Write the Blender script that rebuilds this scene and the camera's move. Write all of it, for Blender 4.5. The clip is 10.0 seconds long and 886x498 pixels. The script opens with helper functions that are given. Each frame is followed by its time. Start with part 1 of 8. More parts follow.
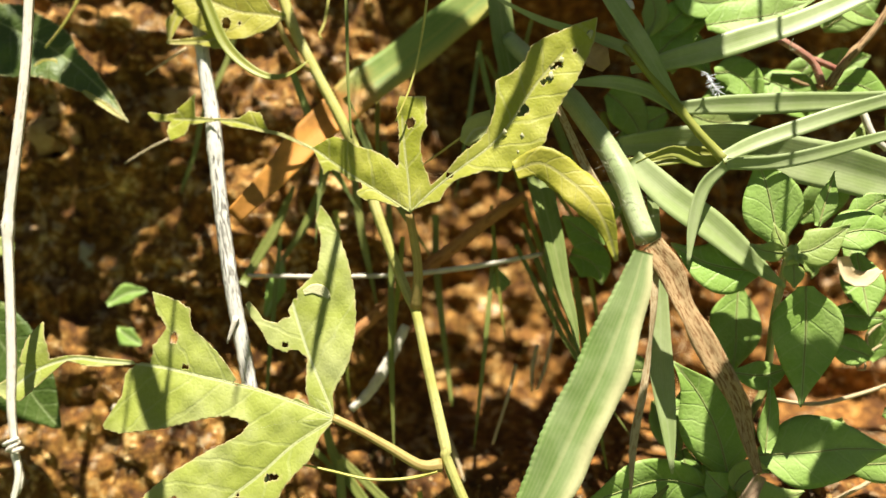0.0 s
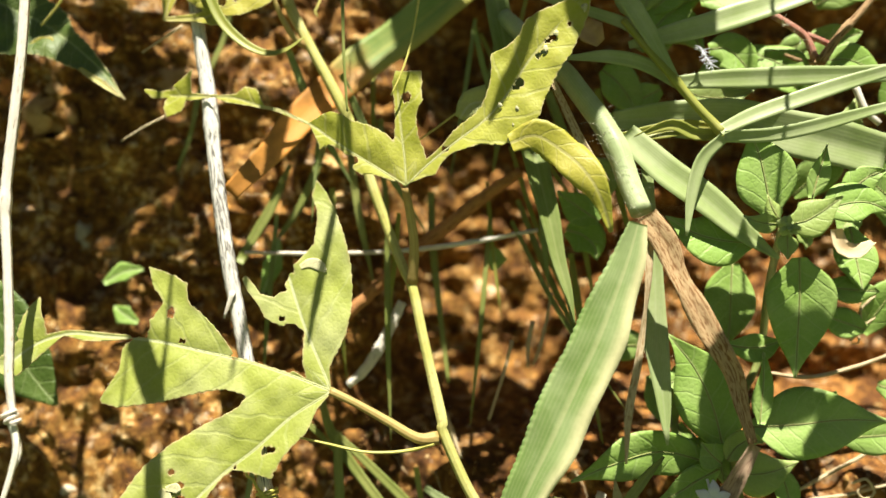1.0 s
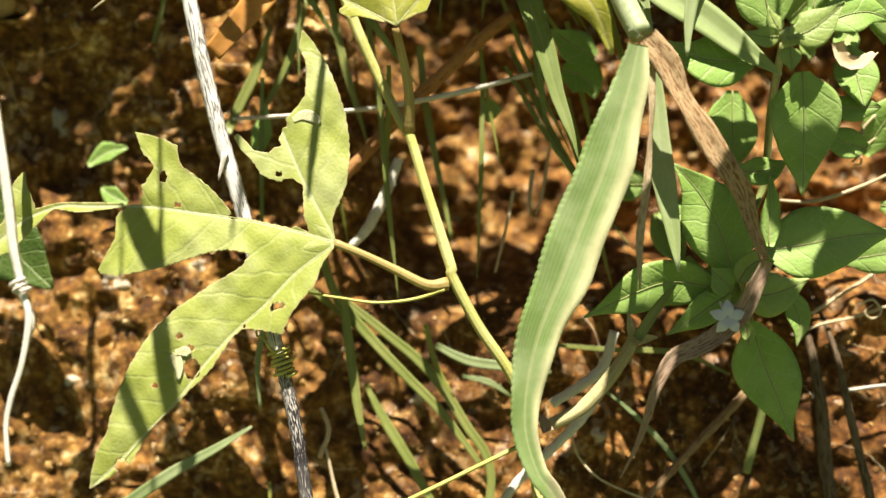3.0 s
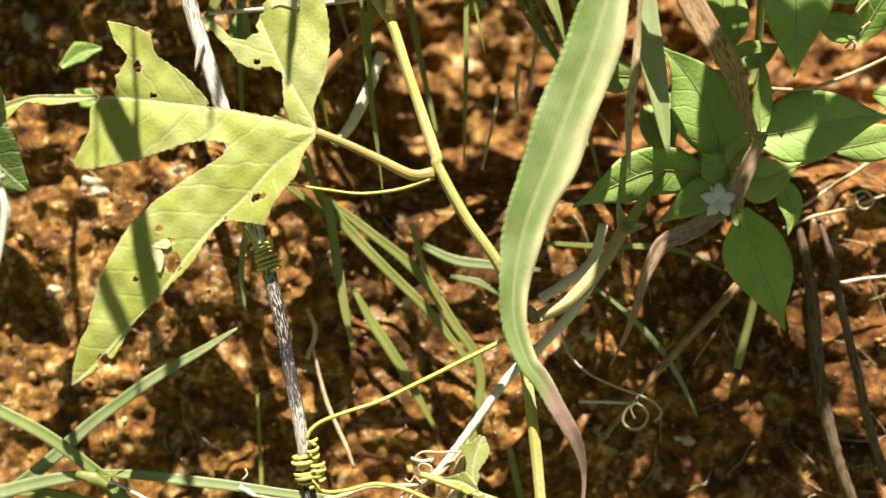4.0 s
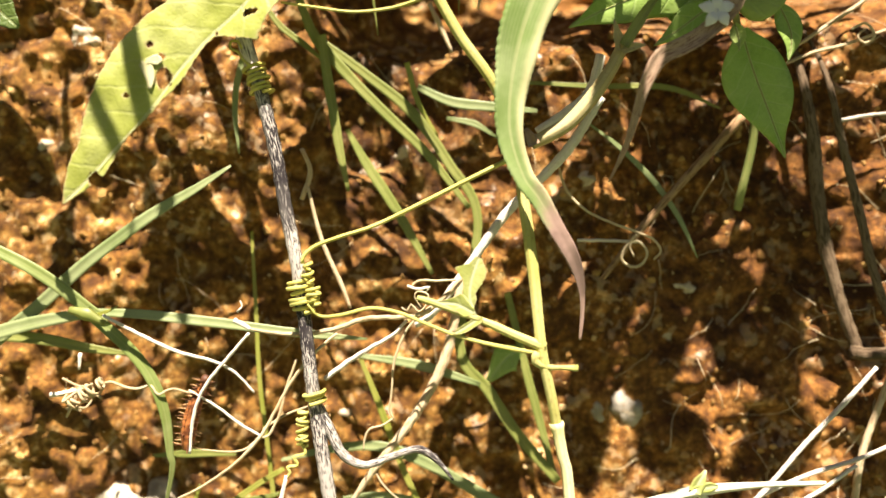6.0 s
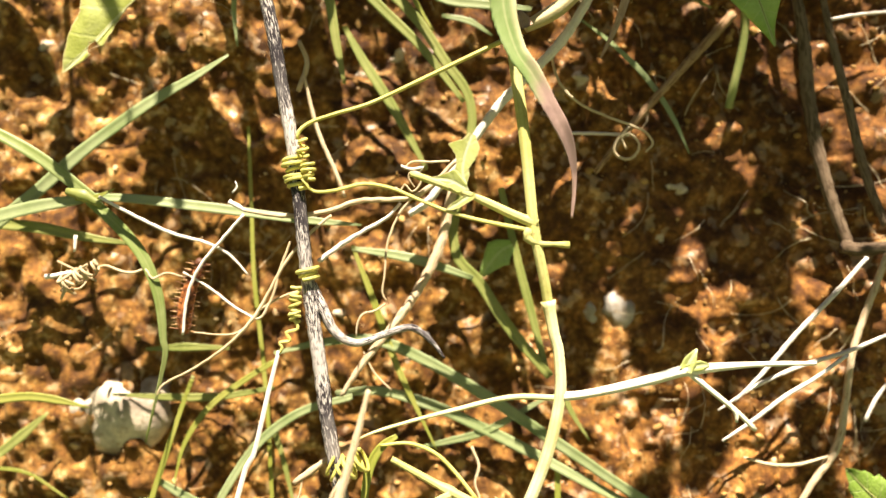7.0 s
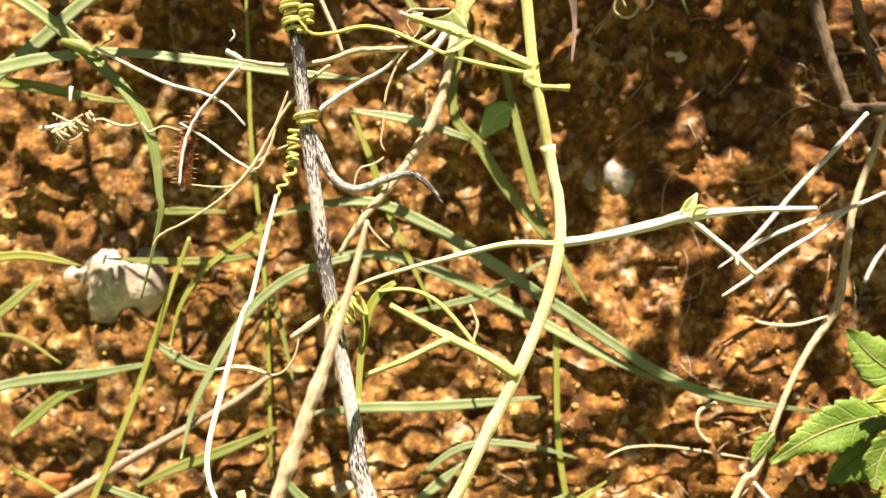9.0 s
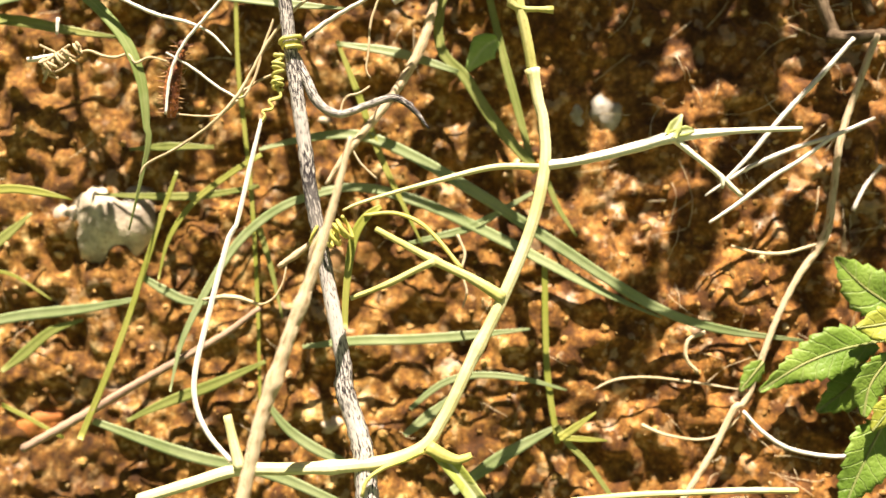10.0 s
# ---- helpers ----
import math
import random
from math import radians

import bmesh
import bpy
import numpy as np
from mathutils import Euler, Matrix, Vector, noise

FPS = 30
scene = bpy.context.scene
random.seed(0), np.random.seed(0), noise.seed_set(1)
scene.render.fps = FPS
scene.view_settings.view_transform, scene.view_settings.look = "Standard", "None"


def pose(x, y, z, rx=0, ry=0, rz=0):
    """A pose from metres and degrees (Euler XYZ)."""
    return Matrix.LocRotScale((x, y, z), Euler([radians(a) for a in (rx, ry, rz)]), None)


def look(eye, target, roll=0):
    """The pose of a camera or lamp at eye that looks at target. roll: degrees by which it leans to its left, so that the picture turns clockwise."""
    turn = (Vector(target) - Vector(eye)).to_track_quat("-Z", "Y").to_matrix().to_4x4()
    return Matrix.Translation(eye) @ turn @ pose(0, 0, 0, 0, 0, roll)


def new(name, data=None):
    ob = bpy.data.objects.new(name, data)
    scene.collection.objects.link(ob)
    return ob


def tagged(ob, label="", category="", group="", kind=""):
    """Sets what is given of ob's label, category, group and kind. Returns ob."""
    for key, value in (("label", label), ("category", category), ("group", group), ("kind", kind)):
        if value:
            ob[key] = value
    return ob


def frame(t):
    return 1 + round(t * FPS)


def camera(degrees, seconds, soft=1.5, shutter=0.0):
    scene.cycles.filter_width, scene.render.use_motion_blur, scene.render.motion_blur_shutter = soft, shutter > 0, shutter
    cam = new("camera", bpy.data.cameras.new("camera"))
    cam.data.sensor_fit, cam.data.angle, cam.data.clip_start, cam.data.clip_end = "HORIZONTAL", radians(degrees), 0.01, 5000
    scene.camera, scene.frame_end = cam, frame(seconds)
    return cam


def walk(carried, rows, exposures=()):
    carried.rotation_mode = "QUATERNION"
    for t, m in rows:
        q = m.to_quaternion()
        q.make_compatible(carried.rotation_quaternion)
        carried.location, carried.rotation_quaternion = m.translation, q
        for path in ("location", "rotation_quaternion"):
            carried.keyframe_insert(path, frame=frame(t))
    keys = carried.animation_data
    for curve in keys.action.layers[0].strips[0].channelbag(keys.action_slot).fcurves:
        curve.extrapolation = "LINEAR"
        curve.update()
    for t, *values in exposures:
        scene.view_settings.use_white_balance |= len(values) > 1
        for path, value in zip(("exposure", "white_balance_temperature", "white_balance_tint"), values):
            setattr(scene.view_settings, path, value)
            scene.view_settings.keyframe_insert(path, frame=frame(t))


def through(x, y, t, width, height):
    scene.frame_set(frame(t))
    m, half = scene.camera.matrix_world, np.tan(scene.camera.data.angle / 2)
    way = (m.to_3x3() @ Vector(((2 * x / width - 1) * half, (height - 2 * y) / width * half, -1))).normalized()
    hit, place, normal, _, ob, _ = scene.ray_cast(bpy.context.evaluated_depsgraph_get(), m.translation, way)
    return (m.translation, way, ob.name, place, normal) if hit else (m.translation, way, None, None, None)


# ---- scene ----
cam = camera(57.0, 10.0)
PATH = [
    (0, look((0.05661, -0.35991, 0.36404), (-0.00608, 0.63415, 0.45304), 1.545)),
    (0.5, look((0.05701, -0.36029, 0.35932), (-0.00296, 0.63385, 0.44921), 1.508)),
    (1, look((0.05726, -0.36039, 0.35196), (-0.00131, 0.63377, 0.44254), 1.354)),
    (1.5, look((0.04707, -0.36152, 0.34000), (-0.00348, 0.63261, 0.43569), 0.430)),
    (2, look((0.04458, -0.35914, 0.32699), (-0.00559, 0.63481, 0.42471), -1.015)),
    (2.5, look((0.04143, -0.35391, 0.31694), (0.00272, 0.64362, 0.37553), -2.126)),
    (2.7, look((0.04283, -0.35272, 0.31619), (0.01160, 0.64601, 0.35573), -2.562)),
    (3.8, look((0.04549, -0.34386, 0.28446), (0.01665, 0.65555, 0.26567), -3.413)),
    (4, look((0.04483, -0.34313, 0.27956), (0.02435, 0.65631, 0.25309), -3.762)),
    (4.5, look((0.04312, -0.34162, 0.25517), (0.02777, 0.65793, 0.22937), -4.095)),
    (5, look((0.04302, -0.34137, 0.23993), (0.02884, 0.65789, 0.20403), -3.911)),
    (5.2, look((0.04191, -0.34098, 0.23232), (0.03102, 0.65848, 0.20136), -3.934)),
    (6.3, look((0.04213, -0.34065, 0.19015), (0.01715, 0.65858, 0.15980), -4.250)),
    (6.5, look((0.04053, -0.34297, 0.17543), (0.02087, 0.65663, 0.15504), -4.151)),
    (7, look((0.04078, -0.34475, 0.14408), (0.02049, 0.65504, 0.14508), -3.685)),
    (7.5, look((0.03762, -0.34503, 0.12388), (0.02208, 0.65482, 0.13177), -3.366)),
    (8, look((0.03503, -0.34409, 0.10808), (0.02256, 0.65581, 0.11491), -3.601)),
    (8.5, look((0.03289, -0.34328, 0.09516), (0.02090, 0.65665, 0.09722), -3.648)),
    (9, look((0.03436, -0.34233, 0.07813), (0.02171, 0.65758, 0.08145), -3.570)),
    (9.5, look((0.04106, -0.34273, 0.06728), (0.02330, 0.65711, 0.06465), -3.980)),
    (10, look((0.04035, -0.34215, 0.04373), (0.02174, 0.65763, 0.05257), -3.970)),
]
# exposure and white balance drift as bare soil fills the view
walk(cam, PATH, exposures=[(0.0, 1.1, 6500, 7), (2.5, 1.2, 6500, 9), (4.5, 1.14, 6700, 13.5), (6.5, 1.58, 6950, 18), (10.0, 1.46, 6950, 18)])
cam.data.dof.use_dof, cam.data.dof.focus_distance, cam.data.dof.aperture_fstop = True, 0.35, 3.1

# ---- sky and sun ----
SUN_EL, SUN_AZ = 63.0, -8.0  # degrees above the horizon, and to the side of the bank's outward normal
world = bpy.data.worlds.new("sky")
scene.world = world
world.use_nodes = True
sky = world.node_tree.nodes.new("ShaderNodeTexSky")
sky.sky_type, sky.sun_disc = "NISHITA", False
sky.sun_elevation, sky.sun_rotation = radians(SUN_EL), radians(180.0 + SUN_AZ)
world.node_tree.links.new(sky.outputs[0], world.node_tree.nodes["Background"].inputs[0])
world.node_tree.nodes["Background"].inputs[1].default_value = 0.013
sun = new("sun", bpy.data.lights.new("sun", "SUN"))
sun.data.energy, sun.data.angle, sun.data.color = 5.3, radians(0.5), (1.0, 0.94, 0.82)
ce = math.cos(radians(SUN_EL))
SUN_DIR = Vector((-ce * math.sin(radians(SUN_AZ)), -ce * math.cos(radians(SUN_AZ)), math.sin(radians(SUN_EL))))
sun.matrix_world = look(SUN_DIR * 5, (0, 0, 0))


# ---- materials ----
class Nodes:
    """A short hand for node trees."""

    def __init__(self, name):
        self.m = bpy.data.materials.new(name)
        self.m.use_nodes = True
        self.t = self.m.node_tree
        self.bsdf = self.t.nodes["Principled BSDF"]
        self.out = self.t.nodes["Material Output"]

    def add(self, kind, **inputs):
        n = self.t.nodes.new("ShaderNode" + kind)
        for k, v in inputs.items():
            self.plug(n.inputs[k.replace("_", " ")], v)
        return n

    def plug(self, socket, v):
        if isinstance(v, bpy.types.NodeSocket):
            self.t.links.new(v, socket)
        elif isinstance(v, tuple) and len(v) == 3 and socket.type == "RGBA":
            socket.default_value = (*v, 1)
        else:
            socket.default_value = v

    def math(self, op, a, b=0.0, c=0.0):
        n = self.t.nodes.new("ShaderNodeMath")
        n.operation = op
        for s, v in zip(n.inputs, (a, b, c)):
            self.plug(s, v)
        return n.outputs[0]

    def mix(self, f, a, b, blend="MIX"):
        n = self.t.nodes.new("ShaderNodeMix")
        n.data_type, n.blend_type = "RGBA", blend
        for s, v in zip((n.inputs[0], n.inputs[6], n.inputs[7]), (f, a, b)):
            self.plug(s, v)
        return n.outputs[2]

    def noise(self, scale, detail=3.0, rough=0.55, vec=None):
        n = self.add("TexNoise", Scale=scale, Detail=detail, Roughness=rough)
        self.plug(n.inputs["Vector"], vec or self.obj())
        return n.outputs[0]

    def voronoi(self, scale, feature="F1", vec=None):
        n = self.add("TexVoronoi", Scale=scale)
        n.feature = feature
        self.plug(n.inputs["Vector"], vec or self.obj())
        return n.outputs[0]

    def obj(self):
        return self.t.nodes.new("ShaderNodeTexCoord").outputs["Object"]

    def uv(self):
        s = self.t.nodes.new("ShaderNodeSeparateXYZ")
        self.t.links.new(self.t.nodes.new("ShaderNodeTexCoord").outputs["UV"], s.inputs[0])
        return s.outputs[0], s.outputs[1]

    def band(self, v, lo, hi):
        n = self.t.nodes.new("ShaderNodeMapRange")
        n.interpolation_type = "SMOOTHSTEP"
        for s, x in zip(n.inputs, (v, lo, hi, 0.0, 1.0)):
            self.plug(s, x)
        return n.outputs[0]

    def ramp(self, v, *stops):
        n = self.t.nodes.new("ShaderNodeValToRGB")
        e = n.color_ramp.elements
        while len(e) < len(stops):
            e.new(0.5)
        for el, (p, c) in zip(e, stops):
            el.position, el.color = p, (*c, 1)
        self.plug(n.inputs[0], v)
        return n.outputs[0]

    def bump(self, height, strength=0.5, distance=0.0005):
        n = self.add("Bump", Strength=strength, Distance=distance, Height=height)
        self.t.links.new(n.outputs[0], self.bsdf.inputs["Normal"])
        return n.outputs[0]

    def finish(self, color, rough=0.6, spec=0.3, through=0.0, tint=None, normal=None):
        self.plug(self.bsdf.inputs["Base Color"], color)
        self.plug(self.bsdf.inputs["Roughness"], rough)
        self.plug(self.bsdf.inputs["Specular IOR Level"], spec)
        if through:
            tr = self.add("BsdfTranslucent", Color=tint or color)
            if normal:
                self.t.links.new(normal, tr.inputs["Normal"])
            mx = self.add("MixShader", Fac=through)
            self.t.links.new(self.bsdf.outputs[0], mx.inputs[1])
            self.t.links.new(tr.outputs[0], mx.inputs[2])
            self.t.links.new(mx.outputs[0], self.out.inputs[0])
        return self.m


def soil_material():
    n = Nodes("ochre_soil")
    big, mid, fine = n.noise(14, 4), n.math("ADD", n.math("MULTIPLY", n.noise(62, 4, 0.6), 0.5), n.math("MULTIPLY", n.noise(190, 3, 0.55), 0.5)), n.noise(520, 3, 0.6)
    # besides soil tone, cream and orange-brown blotches paint in lit and shaded patches
    c = n.ramp(mid, (0.39, (0.075, 0.027, 0.004)), (0.485, (0.2, 0.085, 0.013)), (0.56, (0.36, 0.18, 0.036)), (0.66, (0.84, 0.6, 0.26)))
    c = n.mix(n.math("MULTIPLY", n.band(big, 0.45, 0.68), 0.55), c, n.mix(n.band(mid, 0.4, 0.6), (0.13, 0.053, 0.012), (0.38, 0.175, 0.04)), "MIX")
    # redder clay towards one side of the face, its darkness also painting shade
    sep = n.t.nodes.new("ShaderNodeSeparateXYZ")
    n.t.links.new(n.obj(), sep.inputs[0])
    clay = n.band(n.math("ADD", sep.outputs[0], n.math("MULTIPLY", n.noise(22, 3), 0.25)), 0.15, 0.26)
    c = n.mix(n.math("MULTIPLY", clay, 0.6), c, n.mix(n.band(mid, 0.42, 0.6), (0.12, 0.042, 0.008), (0.4, 0.16, 0.03)))
    # sand grains of two sizes, each of its own brightness, with dark gaps between them
    warp = n.add("VectorMath", **{"Vector": n.obj()})
    warp.operation = "ADD"
    drift = n.add("TexNoise", Scale=180.0, Detail=2.0)
    n.t.links.new(n.obj(), drift.inputs["Vector"])
    shift = n.add("VectorMath", **{"Vector": drift.outputs["Color"]})
    shift.operation, shift.inputs["Scale"].default_value = "SCALE", 0.004
    n.t.links.new(shift.outputs[0], warp.inputs[1])
    grains = []
    for size, low, high in ((260.0, 0.6, 1.45), (640.0, 0.6, 1.45)):
        cell = n.add("TexVoronoi", Scale=size)
        n.t.links.new(warp.outputs[0], cell.inputs["Vector"])
        tone = n.add("SeparateColor", Color=cell.outputs["Color"]).outputs[0]
        value = n.math("ADD", n.math("MULTIPLY", n.math("POWER", tone, 1.6), high - low), low)
        rgb = n.add("CombineColor", Red=value, Green=value, Blue=n.math("POWER", value, 1.15)).outputs[0]
        c = n.mix(0.6, c, rgb, "MULTIPLY")
        c = n.mix(n.math("MULTIPLY", n.band(cell.outputs["Distance"], 0.45, 0.8), 0.2), c, (0.06, 0.025, 0.006))
        grains.append((tone, cell.outputs["Distance"]))
    grit = n.band(n.math("MULTIPLY", grains[0][0], n.band(n.noise(45, 3), 0.35, 0.6)), 0.62, 0.8)
    c = n.mix(n.math("MULTIPLY", grit, 0.25), c, (0.72, 0.58, 0.36))
    c = n.mix(0.25, c, n.ramp(fine, (0.35, (0.3, 0.26, 0.22)), (0.62, (1.0, 1.0, 1.0))), "MULTIPLY")
    # darker ground beside the roots, painted in place of the shade there
    shade_dist = n.add("VectorMath", **{"Vector": n.obj()})
    shade_dist.operation = "DISTANCE"
    shade_dist.inputs[1].default_value = (0.19, 0.05, 0.2)
    shade_mask = n.band(n.math("ADD", shade_dist.outputs["Value"], n.math("MULTIPLY", n.noise(28, 3), 0.09)), 0.17, 0.09)
    c = n.mix(n.math("MULTIPLY", shade_mask, 0.55), c, (0.42, 0.34, 0.28), "MULTIPLY")
    # two more spots darkened in the colour for shade: behind the vine, low left
    for spot, radius in (((0.02, 0.05, 0.245), 0.1), ((-0.17, 0.05, -0.06), 0.09)):
        away = n.add("VectorMath", **{"Vector": n.obj()})
        away.operation = "DISTANCE"
        away.inputs[1].default_value = spot
        shade_mask = n.band(n.math("ADD", away.outputs["Value"], n.math("MULTIPLY", n.noise(34, 3), 0.08)), radius + 0.03, radius - 0.03)
        c = n.mix(n.math("MULTIPLY", shade_mask, 0.6), c, (0.4, 0.33, 0.27), "MULTIPLY")
    # away from the bare face the bank and the verge are grown over with grass
    away = n.add("VectorMath", **{"Vector": n.obj()})
    away.operation = "DISTANCE"
    away.inputs[1].default_value = (0.04, 0.05, 0.2)
    turf = n.band(n.math("ADD", away.outputs["Value"], n.math("MULTIPLY", n.noise(5, 3), 0.3)), 0.6, 0.8)
    c = n.mix(turf, c, n.ramp(n.noise(30, 4), (0.3, (0.03, 0.045, 0.015)), (0.7, (0.09, 0.12, 0.04))))
    h = n.math("ADD", n.math("MULTIPLY", fine, 0.5), n.math("ADD", n.math("MULTIPLY", grains[0][1], -0.9), n.math("MULTIPLY", grains[1][1], -0.4)))
    n.bump(h, 0.6, 0.0007)
    return n.finish(c, n.mix(grit, (0.9, 0.9, 0.9), (0.4, 0.4, 0.4)), 0.35)


def stone_material(name, a, b, rough=0.6, scale=120.0):
    n = Nodes(name)
    m, f = n.noise(scale, 5, 0.6), n.noise(scale * 6, 3)
    c = n.mix(n.band(m, 0.35, 0.65), a, b)
    c = n.mix(n.math("MULTIPLY", n.band(f, 0.55, 0.7), 0.5), c, (0.3, 0.17, 0.07))
    n.bump(n.math("ADD", m, f), 0.6, 0.0008)
    return n.finish(c, rough, 0.4)


def leaf_material(name, green, pale, vein, across=0.55, veins=170.0, slant=1.6, through=0.3, tint=(0.4, 0.5, 0.02), blotch=(0.5, 0.45, 0.1), gloss=0.5, net=420.0, relief=0.3, shine=0.42):
    """Net-veined leaf: u runs along the midrib in metres, v across it in metres from the midrib."""
    n = Nodes(name)
    u, v = n.uv()
    av = n.math("ABSOLUTE", v)
    wob = n.math("MULTIPLY", n.math("SUBTRACT", n.noise(90, 2), 0.5), 0.006)
    ph = n.math("FRACT", n.math("MULTIPLY", n.math("ADD", n.math("SUBTRACT", u, n.math("MULTIPLY", av, slant)), wob), veins))
    side = n.band(n.math("ABSOLUTE", n.math("SUBTRACT", ph, 0.5)), 0.09, 0.02)
    cells = n.voronoi(net, "DISTANCE_TO_EDGE")
    netl = n.band(cells, 0.07, 0.0)
    mid = n.band(av, 0.0009, 0.0003)
    big, fine = n.noise(35, 4), n.noise(600, 3)
    c = n.mix(n.band(big, 0.38, 0.68), green, pale)
    c = n.mix(n.math("MULTIPLY", n.band(n.noise(120, 4), 0.6, 0.75), 0.5), c, blotch)
    c = n.mix(n.math("MULTIPLY", n.math("MAXIMUM", n.math("MULTIPLY", side, 0.6), n.math("MULTIPLY", netl, 0.25)), across), c, vein)
    c = n.mix(n.math("MULTIPLY", mid, 0.7), c, vein)
    # the gnawed and natural edges dry to a pale rim
    edge = n.t.nodes.new("ShaderNodeAttribute")
    edge.attribute_name = "rim"
    c = n.mix(n.math("MULTIPLY", n.band(edge.outputs["Fac"], 0.25, 0.9), n.band(n.noise(300, 2), 0.3, 0.55)), c, (0.62, 0.52, 0.24))
    c = n.mix(0.25, c, n.ramp(fine, (0.3, (0.6, 0.6, 0.6)), (0.7, (1, 1, 1))), "MULTIPLY")
    h = n.math("ADD", n.math("MULTIPLY", n.math("MAXIMUM", side, mid), -0.7), n.math("MULTIPLY", n.math("MINIMUM", cells, 0.3), 1.2))
    nm = n.bump(n.math("ADD", h, n.math("MULTIPLY", fine, 0.25)), relief, 0.0005)
    return n.finish(c, gloss, shine, through, n.mix(0.6, c, tint), nm)


def grass_material(name, green, pale, edge, ribs=11.0, through=0.22, yellow=(2.0, 3.0), dead=(2.0, 3.0), dry=(0.36, 0.17, 0.05), gloss=0.45):
    """Parallel-ribbed blade: u runs along the blade from 0 to 1, v across from 0 to 1; it yellows past yellow along v and dries past dead along u."""
    n = Nodes(name)
    u, v = n.uv()
    rib = n.math("SINE", n.math("MULTIPLY", v, ribs * 6.2832))
    fine = n.math("SINE", n.math("MULTIPLY", v, ribs * 3.3 * 6.2832))
    mid = n.band(n.math("ABSOLUTE", n.math("SUBTRACT", v, 0.5)), 0.07, 0.02)
    big, speck = n.noise(40, 4), n.noise(500, 3)
    c = n.mix(n.band(big, 0.35, 0.65), green, pale)
    c = n.mix(n.math("MULTIPLY", n.band(rib, -0.6, 1.0), 0.12), c, edge)
    c = n.mix(n.math("MULTIPLY", n.band(fine, 0.0, 1.0), 0.22), c, tuple(0.7 * x for x in green))
    c = n.mix(n.math("MULTIPLY", mid, 0.3), c, edge)
    jit = n.math("MULTIPLY", n.math("SUBTRACT", n.noise(55, 3), 0.5), 0.25)
    c = n.mix(n.band(n.math("ADD", v, jit), *yellow), c, edge)
    c = n.mix(n.band(n.math("ADD", u, jit), *dead), c, n.mix(n.band(big, 0.4, 0.6), dry, tuple(x * 0.55 for x in dry)))
    c = n.mix(0.2, c, n.ramp(speck, (0.3, (0.55, 0.55, 0.5)), (0.7, (1, 1, 1))), "MULTIPLY")
    nm = n.bump(n.math("ADD", n.math("MULTIPLY", rib, 0.2), n.math("ADD", n.math("MULTIPLY", fine, 0.15), n.math("MULTIPLY", speck, 0.4))), 0.12, 0.0003)
    return n.finish(c, gloss, 0.4, through, n.mix(0.5, c, (0.3, 0.42, 0.03)), nm)


def bark_material(name, light, dark, streak=0.55, ridges=7.0, length=160.0, rough=0.85, patchy=0.0):
    """Ridged dry stalk: u runs along it in metres, v round it from 0 to 1."""
    n = Nodes(name)
    u, v = n.uv()
    comb = n.add("CombineXYZ", X=n.math("MULTIPLY", u, length), Y=n.math("MULTIPLY", v, ridges * 2.2), Z=0.0).outputs[0]
    f = n.noise(1.0, 4, 0.6, comb)
    speck, big = n.noise(500, 3), n.noise(45, 3)
    f = n.math("ADD", f, n.math("MULTIPLY", n.math("SUBTRACT", n.noise(16, 2), 0.5), patchy))
    c = n.mix(n.band(f, streak - 0.06, streak + 0.07), light, dark)
    c = n.mix(n.math("MULTIPLY", n.band(big, 0.45, 0.7), 0.5), c, tuple((a + b) * 0.5 for a, b in zip(light, dark)))
    c = n.mix(0.25, c, n.ramp(speck, (0.3, (0.5, 0.5, 0.5)), (0.7, (1, 1, 1))), "MULTIPLY")
    n.bump(n.math("ADD", n.math("MULTIPLY", f, -1.0), n.math("MULTIPLY", speck, 0.3)), 0.6, 0.0006)
    return n.finish(c, rough, 0.25)


def stem_material(name, a, b, speckle=(0.3, 0.2, 0.08), rough=0.55, through=0.0):
    n = Nodes(name)
    u, v = n.uv()
    big, fine = n.noise(40, 3), n.noise(700, 2)
    c = n.mix(n.band(big, 0.38, 0.62), a, b)
    lines = n.math("SINE", n.math("MULTIPLY", v, 9 * 6.2832))
    c = n.mix(n.math("MULTIPLY", n.band(lines, 0.4, 1.0), 0.3), c, tuple(x * 0.6 for x in a))
    c = n.mix(n.math("MULTIPLY", n.band(fine, 0.58, 0.7), 0.45), c, speckle)
    n.bump(n.math("ADD", n.math("MULTIPLY", lines, 0.3), fine), 0.35, 0.0004)
    return n.finish(c, rough, 0.35, through)


SOIL = soil_material()
VINE_LEAF = leaf_material("passion_leaf", (0.43, 0.48, 0.09), (0.62, 0.65, 0.26), (0.74, 0.76, 0.48), veins=70.0, slant=0.9, across=0.2, blotch=(0.36, 0.4, 0.07))
VINE_LEAF_UP = leaf_material("olive_passion_leaf", (0.44, 0.46, 0.04), (0.56, 0.55, 0.09), (0.6, 0.58, 0.26), veins=80.0, slant=0.9, across=0.6, blotch=(0.5, 0.42, 0.07))
VINE_LEAF_OLD = leaf_material("yellowing_leaf", (0.46, 0.44, 0.05), (0.56, 0.5, 0.08), (0.55, 0.5, 0.2), veins=120.0, slant=0.9, blotch=(0.45, 0.3, 0.05))
HERB_LEAF = leaf_material("herb_leaf", (0.27, 0.42, 0.085), (0.37, 0.51, 0.15), (0.48, 0.58, 0.26), veins=110.0, slant=0.8, across=0.4, relief=0.4, through=0.14, tint=(0.15, 0.34, 0.02), blotch=(0.2, 0.32, 0.06), gloss=0.5, shine=0.28)
